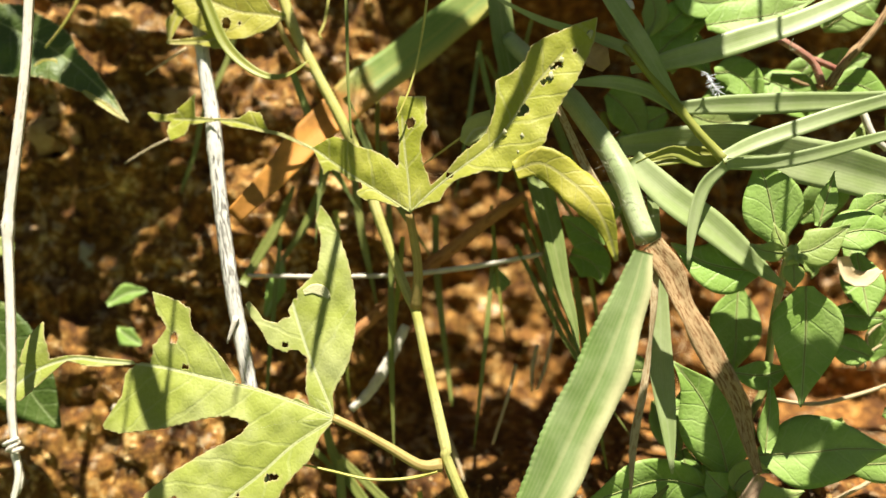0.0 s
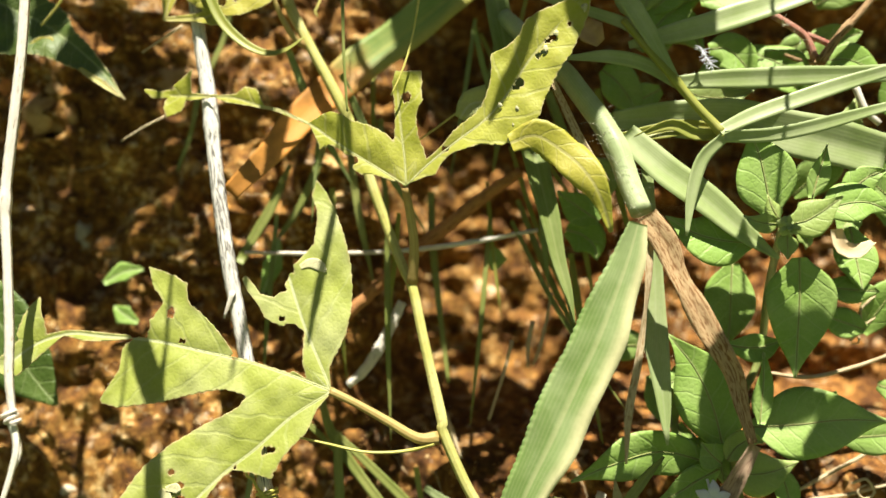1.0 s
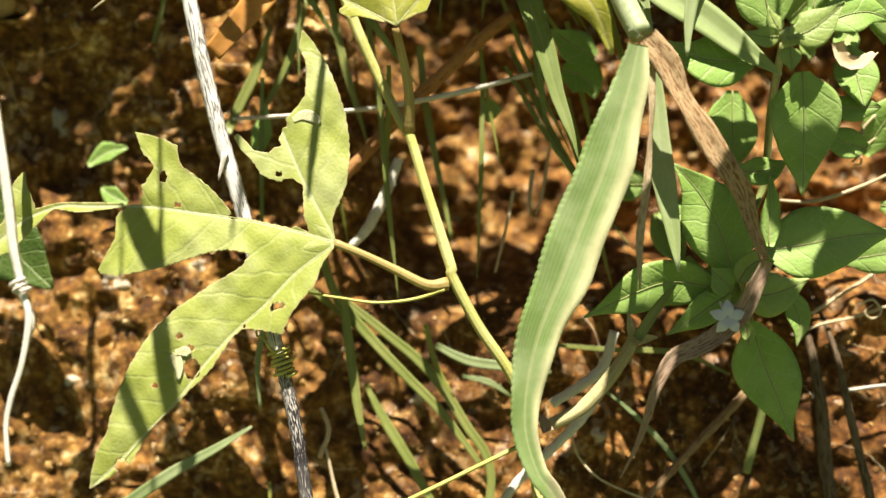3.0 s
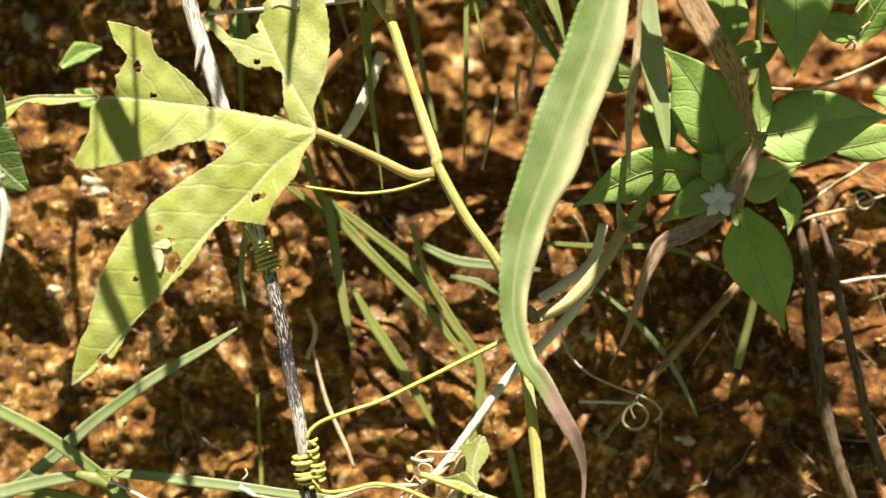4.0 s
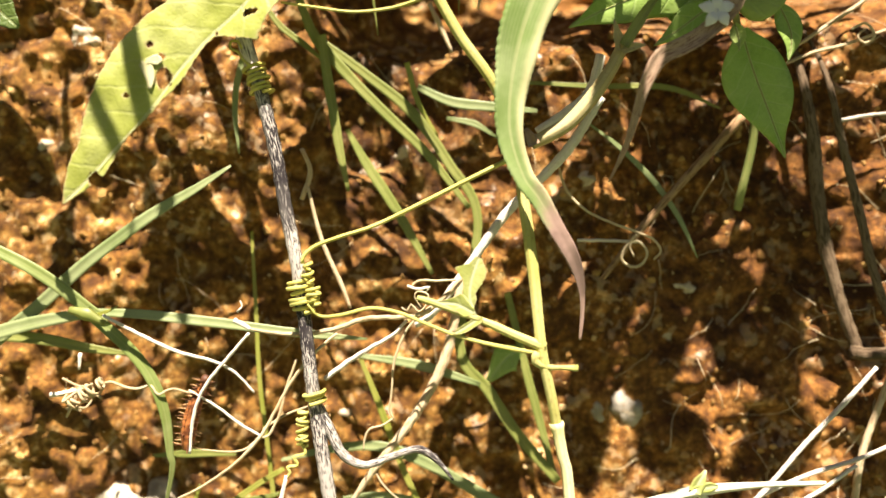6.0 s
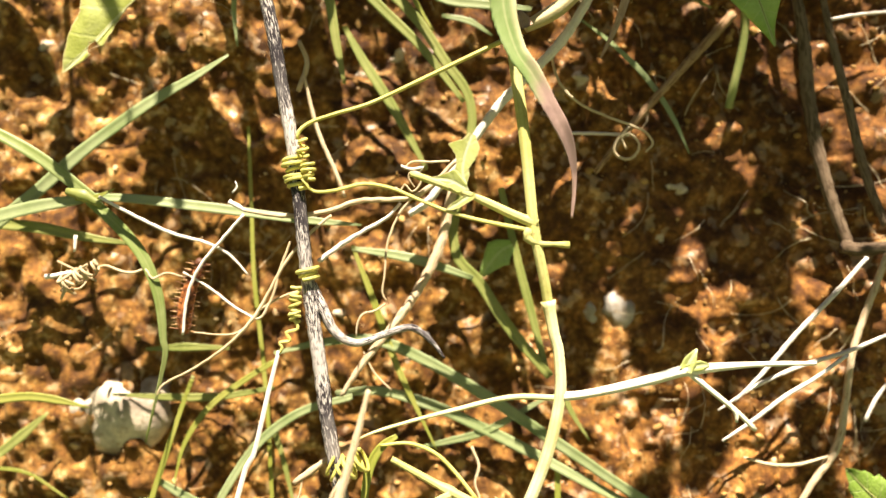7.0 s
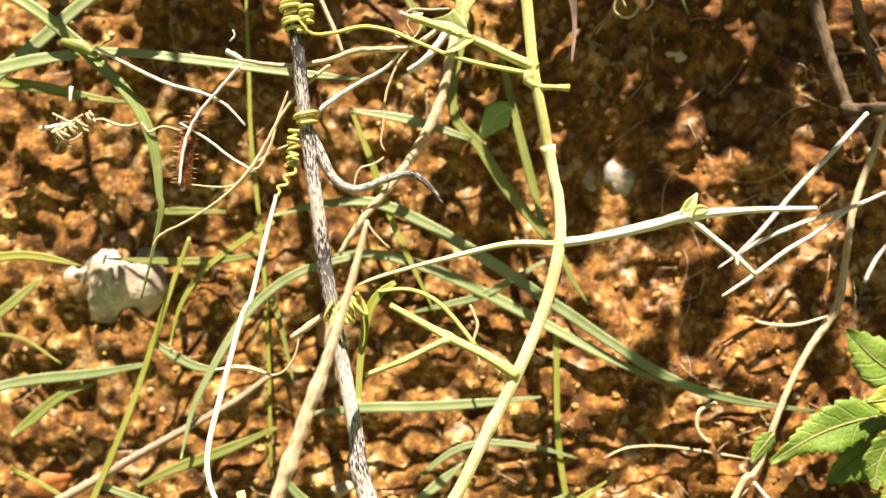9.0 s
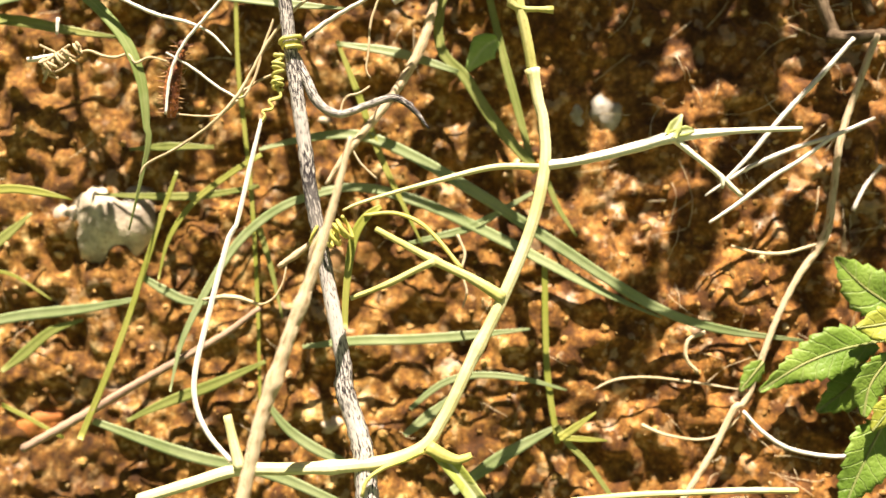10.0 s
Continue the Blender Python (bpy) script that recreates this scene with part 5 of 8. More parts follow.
fuzzy = thing("fibrous_stalk", (-0.0490, -0.0400, -0.0506), "pale tan fibrous dead grass stalk leaning across the vine", "stalk")
part("stalk", tube([(0.0021, -0.0300, 0.0920), (-0.0033, -0.0300, 0.0750), (-0.0101, -0.0300, 0.0559), (-0.0188, -0.0300, 0.0347), (-0.0264, -0.0300, 0.0178), (-0.0335, -0.0300, 0.0009), (-0.0405, -0.0300, -0.0161), (-0.0500, -0.0300, -0.0474)], [0.00084, 0.00144, 0.00192, 0.00240, 0.00276, 0.00276, 0.00276, 0.00276], 8, 0.002, knots=((0.45, 0.3, 0.004), (0.66, 0.35, 0.004)), wobble=0.05), STRAW_STALK, fuzzy)

rng = random.Random(6)
for i in range(10):
    a, b = Vector((-0.0006, -0.0300, 0.0835)), Vector((-0.0365, -0.0300, -0.0055))
    u = rng.uniform(0, 0.8)
    p, q = a.lerp(b, u), a.lerp(b, u + rng.uniform(0.08, 0.2))
    off = Vector((rng.uniform(-0.004, 0.004), rng.uniform(-0.003, 0.001), 0))
    part("fibre", tube([p, (p + q) / 2 + off, q + off * rng.uniform(0.5, 1.6)], [0.0005, 0.0007, 0.0002], 5), STRAW_STALK, fuzzy)

# ---- large grass ----
big = thing("guinea_grass", (0.0782, 0.0300, 0.4830), "broad-bladed grass with a striped culm and drying leaves", "grass")
part("culm", tube([(0.0613, 0.0220, 0.4999), (0.0877, 0.0040, 0.4679), (0.0950, 0.0000, 0.4572), (0.1058, -0.0040, 0.4405), (0.1120, -0.0080, 0.4268), (0.1162, -0.0120, 0.4122), (0.1202, -0.0160, 0.4004)], [0.0042, 0.00475, 0.0049, 0.0051, 0.0051, 0.0050, 0.0048], 12, knots=((0.74, 0.1, 0.005),)), CULM, big, "pale green striped culm")
part("sheath", ribbon([(0.0825, -0.0080, 0.4601), (0.0888, -0.0080, 0.4464), (0.0962, -0.0080, 0.4315), (0.1073, -0.0080, 0.4144)], [0.00120, 0.00168, 0.00192, 0.00096], fold=0.3), STRAW, big, "split dry brown sheath")
part("blade", ribbon([(0.1179, -0.0220, 0.3950), (0.1131, -0.0207, 0.3774), (0.1040, -0.0195, 0.3516), (0.0946, -0.0182, 0.3300), (0.0835, -0.0170, 0.3049), (0.0725, -0.0157, 0.2805), (0.0665, -0.0142, 0.2590), (0.0650, -0.0130, 0.2405), (0.0691, -0.0115, 0.2233), (0.0746, -0.0102, 0.2143), (0.0800, -0.0090, 0.2040), (0.0857, -0.0075, 0.1924), (0.0895, -0.0050, 0.1812), (0.0906, -0.0025, 0.1700), (0.0887, 0.0000, 0.1539)],
     [0.00360, 0.00740, 0.01050, 0.01130, 0.01100, 0.00860, 0.00650, 0.00517, 0.00400, 0.00384, 0.00360, 0.00312, 0.00198, 0.00106, 0.00030], roll=(0, 0, 5, 10, 10), fold=0.16, across=10, step=0.0009, teeth=(0.0008, 0.0029), one_side=0.15, ripple=0.0005), GRASS_BROAD, big, "long drooping striped blade with a purple-brown tip")
part("blade", ribbon([(0.0530, 0.0200, 0.5355), (0.0601, 0.0200, 0.4943), (0.0691, 0.0200, 0.4581), (0.0757, 0.0080, 0.4305), (0.0820, 0.0050, 0.4045), (0.0870, 0.0050, 0.3828), (0.0918, 0.0050, 0.3668), (0.0948, 0.0050, 0.3514)], [0.0056, 0.0060, 0.0062, 0.0062, 0.0048, 0.0036, 0.0021, 0.0004], roll=(15, 15), fold=0.3), GRASS, big)
part("blade", ribbon([(0.1243, 0.0000, 0.4335), (0.1270, 0.0000, 0.4011), (0.1289, 0.0000, 0.3778), (0.1294, 0.0000, 0.3499), (0.1305, 0.0000, 0.3358), (0.1328, 0.0000, 0.3191), (0.1343, 0.0000, 0.3022)], [0.0024, 0.0026, 0.0030, 0.0052, 0.0046, 0.0032, 0.0004], fold=0.3), GRASS_BLUE, big)
part("blade", ribbon([(0.1229, -0.0180, 0.3909), (0.1223, -0.0180, 0.3687), (0.1190, -0.0180, 0.3409), (0.1150, -0.0180, 0.3180), (0.1138, -0.0180, 0.2966)], [0.00192, 0.00192, 0.00144, 0.00180, 0.00048], roll=(0, 60, -30, 40), fold=0.2, across=4), STRAW, big, "withered straw-coloured blade")
part("blade", ribbon([(0.1209, -0.0200, 0.3983), (0.1292, -0.0187, 0.3866), (0.1356, -0.0173, 0.3731), (0.1469, -0.0160, 0.3525), (0.1580, -0.0147, 0.3345), (0.1620, -0.0133, 0.3188), (0.1661, -0.0120, 0.3054)], [0.0053, 0.0057, 0.0050, 0.0052, 0.0040, 0.0031, 0.0018], roll=(0, 25, -20, 30), fold=0.45, cup=0.3, across=8, step=0.0015, ripple=0.0008), BROWN_BLADE, big, "dead brown folded blade")
part("blade", ribbon([(0.1664, -0.0140, 0.3054), (0.1607, -0.0120, 0.2937), (0.1558, -0.0100, 0.2837), (0.1461, -0.0080, 0.2748), (0.1367, -0.0080, 0.2706), (0.1273, -0.0080, 0.2669), (0.1203, -0.0080, 0.2559), (0.1148, -0.0080, 0.2413), (0.1099, -0.0080, 0.2301), (0.1036, -0.0080, 0.2183)], [0.00240, 0.00360, 0.00408, 0.00384, 0.00360, 0.00336, 0.00288, 0.00216, 0.00168, 0.00024], roll=(20, -30, 30, 50), fold=0.35), PURPLE_STRAW, big, "dry twisted brown leaf tip")
part("blade", ribbon([(0.0553, 0.0300, 0.5313), (0.0307, 0.0310, 0.5101), (0.0059, 0.0320, 0.4902), (-0.0149, 0.0260, 0.4711), (-0.0336, 0.0200, 0.4499), (-0.0486, 0.0140, 0.4293), (-0.0652, 0.0120, 0.4103)], [0.01008, 0.01008, 0.01008, 0.00960, 0.00792, 0.00600, 0.00408], roll=(-8, 10), fold=0.12, across=8), GRASS_DYING, big, "wide blade turning from green to orange brown")
part("blade", ribbon([(0.1116, 0.0060, 0.4452), (0.1379, 0.0060, 0.4464), (0.1676, 0.0060, 0.4450), (0.1970, 0.0060, 0.4388), (0.2308, 0.0060, 0.4300)], [0.00360, 0.00840, 0.00960, 0.01008, 0.01008], roll=(-15, -10), fold=0.2, across=8), GRASS_BLUE, big)
part("blade", ribbon([(0.1143, -0.0080, 0.4355), (0.1300, -0.0080, 0.4210), (0.1467, -0.0080, 0.4091), (0.1631, -0.0080, 0.3949), (0.1794, -0.0080, 0.3826)], [0.00528, 0.00720, 0.00672, 0.00528, 0.00048], roll=(10, 0), fold=0.25), GRASS_BLUE, big)
part("blade", ribbon([(0.1135, -0.0060, 0.4347), (0.1280, -0.0060, 0.4369), (0.1424, -0.0060, 0.4395), (0.1556, -0.0060, 0.4387)], [0.00168, 0.00360, 0.00360, 0.00120], fold=0.5), GRASS_YELLOW, big)
rng = random.Random(4)
for i in range(34):
    u = rng.random()
    a = Vector((0.1007, -0.0100, 0.4423)).lerp(Vector((0.1207, -0.0200, 0.3965)), u)
    side = rng.choice((-1, 1))
    b = a + Vector((side * rng.uniform(0.003, 0.009), -rng.uniform(0.001, 0.005), rng.uniform(-0.002, 0.006)))
    part("hair", tube([a, a.lerp(b, 0.5) + Vector((0, 0, 0.001)), b], [0.00007, 0.00003], 4, 0.004), HAIR, big)

slim = thing("slender_grass", (0.1183, 0.0100, 0.4879), "slender grass with narrow bluish-green blades", "grass")
part("culm", tube([(0.1128, -0.0080, 0.4869), (0.1248, -0.0090, 0.4715), (0.1355, -0.0100, 0.4584), (0.1448, -0.0110, 0.4464), (0.1546, -0.0120, 0.4355)], [0.00144, 0.00168, 0.00180, 0.00192, 0.00216], 8, knots=((0.55, 0.3, 0.003), (1.0, 0.3, 0.003))), GRASS_YELLOW, slim)
for pts, w, r in (
        ([(0.1527, -0.0140, 0.4361), (0.1679, -0.0160, 0.4431), (0.1903, -0.0180, 0.4513), (0.2215, -0.0200, 0.4614)], [0.00240, 0.00360, 0.00336, 0.00264], (20, -10)),
        ([(0.1545, -0.0140, 0.4337), (0.1729, -0.0147, 0.4343), (0.1935, -0.0153, 0.4388), (0.2231, -0.0160, 0.4472)], [0.00240, 0.00312, 0.00288, 0.00192], (-25, 0)),
        ([(0.1541, -0.0140, 0.4332), (0.1452, -0.0140, 0.4239), (0.1409, -0.0140, 0.4094), (0.1386, -0.0140, 0.3908)], [0.00216, 0.00312, 0.00288, 0.00048], (20, 10)),
        ([(0.1373, -0.0020, 0.4605), (0.1605, -0.0020, 0.4623), (0.1895, -0.0020, 0.4636), (0.2302, -0.0020, 0.4655)], [0.00264, 0.00456, 0.00432, 0.00360], (-10, -10)),
        ([(0.1368, -0.0040, 0.4595), (0.1234, -0.0040, 0.4680), (0.1074, -0.0040, 0.4714), (0.0876, -0.0040, 0.4709)], [0.00192, 0.00336, 0.00312, 0.00072], (10, 0)),
        ([(0.1377, 0.0000, 0.4616), (0.1278, 0.0000, 0.4782), (0.1166, 0.0000, 0.4871), (0.0965, 0.0000, 0.4948), (0.0761, 0.0000, 0.5013), (0.0555, 0.0000, 0.5118)], [0.00168, 0.00264, 0.00264, 0.00216, 0.00144, 0.00048], (0, 30)),
        ([(0.1355, -0.0100, 0.4584), (0.1246, -0.0100, 0.4787), (0.1136, -0.0100, 0.4964), (0.1025, -0.0100, 0.5142)], [0.00168, 0.00360, 0.00408, 0.00408], (10, 0)),
        ([(0.1160, -0.0040, 0.4768), (0.1356, -0.0040, 0.4821), (0.1649, -0.0040, 0.4907), (0.1916, -0.0040, 0.5002), (0.2231, -0.0040, 0.5143)], [0.00120, 0.00480, 0.00552, 0.00504, 0.00432], (-10, 20)),
        ([(0.1198, 0.0040, 0.4833), (0.1197, 0.0040, 0.4938), (0.1146, 0.0040, 0.5003), (0.1107, 0.0040, 0.5176)], [0.00192, 0.00360, 0.00360, 0.00312], (0, 20))):
    part("blade", ribbon(pts, w, roll=r, fold=0.22, across=5), GRASS_BLUE, slim)
part("blade", ribbon([(0.1562, -0.0080, 0.4369), (0.1443, -0.0080, 0.4360), (0.1336, -0.0080, 0.4400), (0.1180, -0.0080, 0.4343)], [0.00168, 0.00288, 0.00264, 0.00048], roll=(10, 20), fold=0.4), GRASS_YELLOW, slim)

# ---- thin stalks by the top ----
curl = thing("curling_blade", (-0.0814, 0.0000, 0.5211), "thin green grass blade curling over at its tip", "grass")
part("blade", ribbon([(-0.0840, -0.0040, 0.5220), (-0.0758, -0.0040, 0.5032), (-0.0676, -0.0040, 0.4873), (-0.0566, -0.0040, 0.4768), (-0.0459, -0.0040, 0.4724), (-0.0369, -0.0040, 0.4743), (-0.0294, -0.0040, 0.4801)], [0.00168, 0.00240, 0.00240, 0.00204, 0.00156, 0.00108, 0.00024], roll=(0, 25), fold=0.3), GRASS_YELLOW, curl)
fine = thing("fine_grass_stem", (-0.0084, -0.0300, 0.5080), "thin green upright grass stem before the vine", "grass stem", "fine grass stems")
part("stem", tube([(-0.0089, -0.0300, 0.5129), (-0.0070, -0.0300, 0.4834), (-0.0057, -0.0300, 0.4616), (-0.0035, -0.0300, 0.4389)], [0.00084, 0.00084, 0.00072, 0.00048], 6), GRASS_LOW, fine)
fine2 = thing("fine_grass_stem", (0.0256, -0.0200, 0.5124), "hair-thin pale grass stem above the lobed leaf", "grass stem", "fine grass stems")
part("stem", tube([(0.0265, -0.0200, 0.5149), (0.0243, -0.0200, 0.4922), (0.0218, -0.0200, 0.4747), (0.0184, -0.0200, 0.4611), (0.0134, -0.0200, 0.4487)], [0.00060, 0.00060, 0.00048, 0.00048, 0.00036], 5), TENDRIL, fine2)
part("stem", tube([(0.0520, 0.0100, 0.4575), (0.0413, 0.0100, 0.4499), (0.0310, 0.0100, 0.4419), (0.0228, 0.0100, 0.4359)], [0.00060, 0.00048, 0.00048, 0.00036], 5), TENDRIL, fine2)
fine3 = thing("fine_grass_stem", (-0.0222, 0.0100, 0.5227), "hair-thin pale grass stem beside the vine", "grass stem", "fine grass stems")
part("stem", tube([(-0.0235, 0.0100, 0.5227), (-0.0255, 0.0100, 0.5034), (-0.0279, 0.0100, 0.4979), (-0.0265, 0.0100, 0.4951)], [0.00072, 0.00072, 0.00060, 0.00048], 5), TENDRIL, fine3)
part("stem", tube([(-0.0932, 0.0140, 0.4920), (-0.1012, 0.0140, 0.4864), (-0.1124, 0.0140, 0.4785)], [0.00072, 0.00060, 0.00036], 5), TENDRIL_DRY, fine3)
part("stem", tube([(-0.1015, 0.0200, 0.4490), (-0.1123, 0.0200, 0.4433), (-0.1231, 0.0200, 0.4362)], [0.00060, 0.00048, 0.00036], 5), TENDRIL_DRY, fine3)

topleaf = thing("serrated_leaf", (-0.1904, 0.0200, 0.5356), "green serrated leaf, coloured dark for shade, with a yellow eaten edge", "leaf")
part("blade", lobed_leaf([([(-0.1988, 0, 0.5110), (-0.1864, 0, 0.5037), (-0.1685, 0, 0.4958), (-0.1534, 0, 0.4872), (-0.1379, 0, 0.4752), (-0.1253, 0, 0.4638), (-0.1166, 0, 0.4534)], [0.0100, 0.0077, 0.0127, 0.0115, 0.0112, 0.0103, 0.0052, 0.0045, 0.0032, 0.0017, 0.0006, 0.0003], [0.0260, 0.0272, 0.0276, 0.0253, 0.0216, 0.0175, 0.0124, 0.0092, 0.0057, 0.0026, 0.0012, 0.0002])],
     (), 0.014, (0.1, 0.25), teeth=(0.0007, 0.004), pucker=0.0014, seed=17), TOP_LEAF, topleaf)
part("torn_edge", lobed_leaf([
    ([(-0.1566, 0, 0.4828), (-0.1613, 0, 0.4802), (-0.1659, 0, 0.4779)], [0.0023, 0.0040, 0.0034, 0.0005], [0.0021, 0.0050, 0.0044, 0.0004]),
    ([(-0.1392, 0, 0.4683), (-0.1304, 0, 0.4630), (-0.1178, 0, 0.4542)], [0.0011, 0.0012, 0.0012, 0.0011, 0.0001], [0.0010, 0.0016, 0.0018, 0.0014, 0.0003])], (), 0.0100, (0.1, 0.25), teeth=(0.0005, 0.004), seed=18), VINE_LEAF_OLD, topleaf, "yellow torn leaf edge")
part("stalk", tube([(-0.1424, 0.0080, 0.5189), (-0.1510, 0.0080, 0.5021), (-0.1599, 0.0080, 0.4895)], [0.00072, 0.00072, 0.00060], 6), TENDRIL, topleaf)
low = thing("broad_weed_leaf", (-0.1927, 0.0300, 0.3649), "shaded dark green leaf low beside the stalk", "leaf")
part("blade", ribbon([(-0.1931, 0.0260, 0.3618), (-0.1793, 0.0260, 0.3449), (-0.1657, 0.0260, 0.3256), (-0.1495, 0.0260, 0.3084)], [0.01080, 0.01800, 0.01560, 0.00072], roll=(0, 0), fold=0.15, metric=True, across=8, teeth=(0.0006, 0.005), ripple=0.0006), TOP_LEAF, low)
part("blade", ribbon([(-0.1855, 0.0140, 0.3961), (-0.1774, 0.0140, 0.3938), (-0.1715, 0.0140, 0.3936)], [0.00360, 0.00480, 0.00240], fold=0.15, metric=True), VINE_LEAF, low)
for i, pts in enumerate(([(-0.1208, 0.0460, 0.3486), (-0.1284, 0.0460, 0.3526), (-0.1336, 0.0460, 0.3568)], [(-0.1397, 0.0460, 0.3681), (-0.1297, 0.0460, 0.3741), (-0.1195, 0.0460, 0.3758)], [(-0.0570, 0.0440, 0.3645), (-0.0519, 0.0440, 0.3788), (-0.0496, 0.0440, 0.3930)], [(0.0659, 0.0440, 0.1444), (0.0590, 0.0440, 0.1408), (0.0504, 0.0440, 0.1306)], [(0.0583, 0.0460, 0.3900), (0.0598, 0.0460, 0.3844), (0.0580, 0.0460, 0.3787)])):
    s = thing("seedling_leaf", pts[0], "small green seedling leaf on the bank", "leaf", "seedling leaves")
    part("blade", ribbon(pts, [0.00120, 0.00528, 0.00072] if i != 3 else [0.00240, 0.00720, 0.00120], metric=True, fold=0.25), HERB_LEAF, s)

# ---- flowering herb ----
herb = thing("flowering_herb", (0.1733, 0.0300, 0.3001), "leafy herb with paired oval leaves and a white star flower", "herb")


def oval(points, width, material=None, roll=(0, 0), fold=0.3, cup=0.22, parent=None, label=""):
    """An oval, pointed leaf with a raised midrib underneath."""
    prof = [0.12, 0.66, 0.93, 1.0, 0.95, 0.78, 0.5, 0.2, 0.02]
    ob = part("leaf", ribbon(points, [width * k for k in prof], roll=roll, fold=fold, cup=cup, metric=True, across=12, step=0.0018, ripple=0.0011, seed=len(BASE)), material or HERB_LEAF, parent or herb, label)
    part("midrib", tube([Vector(p) + Vector((0, -0.0002, 0)) for p in points], [0.0004, 0.0003, 0.00012], 5), HERB_STEM, ob)
    return ob


HL = HERB_LEAF
oval([(0.1744, 0.0140, 0.3094), (0.1927, 0.0113, 0.3114), (0.2111, 0.0087, 0.3142), (0.2302, 0.0060, 0.3146)], 0.0157, roll=(10, 0))
oval([(0.1611, 0.0120, 0.2998), (0.1561, 0.0100, 0.3180), (0.1480, 0.0080, 0.3346), (0.1360, 0.0060, 0.3495)], 0.0154)
oval([(0.1756, 0.0080, 0.3114), (0.1766, 0.0080, 0.3213), (0.1774, 0.0080, 0.3311), (0.1773, 0.0080, 0.3426)], 0.0066, roll=(-30, -20), fold=0.5)
oval([(0.1543, 0.0120, 0.2940), (0.1328, 0.0093, 0.2980), (0.1125, 0.0067, 0.2924), (0.0938, 0.0040, 0.2845)], 0.0113, roll=(20, 10))
oval([(0.1580, 0.0080, 0.2917), (0.1493, 0.0080, 0.2867), (0.1407, 0.0080, 0.2812), (0.1296, 0.0080, 0.2750)], 0.0072, roll=(10, 0))
oval([(0.1640, 0.0040, 0.2918), (0.1709, 0.0033, 0.2906), (0.1791, 0.0027, 0.2922), (0.1899, 0.0020, 0.2968)], 0.0107, HERB_YOUNG, cup=0.35)
oval([(0.1661, 0.0080, 0.2789), (0.1716, 0.0113, 0.2612), (0.1785, 0.0147, 0.2434), (0.1855, 0.0180, 0.2243)], 0.0136, roll=(-5, -10))
oval([(0.1866, 0.0200, 0.2922), (0.1909, 0.0200, 0.2820), (0.1919, 0.0200, 0.2744), (0.1899, 0.0200, 0.2657)], 0.0062, roll=(20, 0))
oval([(0.1615, 0.0020, 0.2799), (0.1628, 0.0020, 0.2744), (0.1627, 0.0020, 0.2689)], 0.00336, HERB_YOUNG)
oval([(0.1593, 0.0000, 0.2967), (0.1631, 0.0000, 0.3023), (0.1692, 0.0000, 0.3058), (0.1745, 0.0000, 0.3045)], 0.00576, HERB_YOUNG, fold=0.5)
oval([(0.1587, 0.0060, 0.2941), (0.1542, 0.0060, 0.2980), (0.1498, 0.0060, 0.3031)], 0.00720, roll=(0, 0))
part("stem", tube([(0.1658, 0.0160, 0.2962), (0.1704, 0.0180, 0.3207), (0.1797, 0.0200, 0.3401), (0.1800, 0.0080, 0.3704), (0.1821, -0.0040, 0.3969)], [0.00168, 0.00168, 0.00168, 0.00168, 0.00168]), HERB_STEM, herb)
part("stem", tube([(0.1665, 0.0180, 0.2976), (0.1741, 0.0300, 0.2720), (0.1809, 0.0400, 0.2406), (0.1741, 0.0500, 0.2030)], [0.00144, 0.00168, 0.00192, 0.00192]), HERB_STEM, herb)
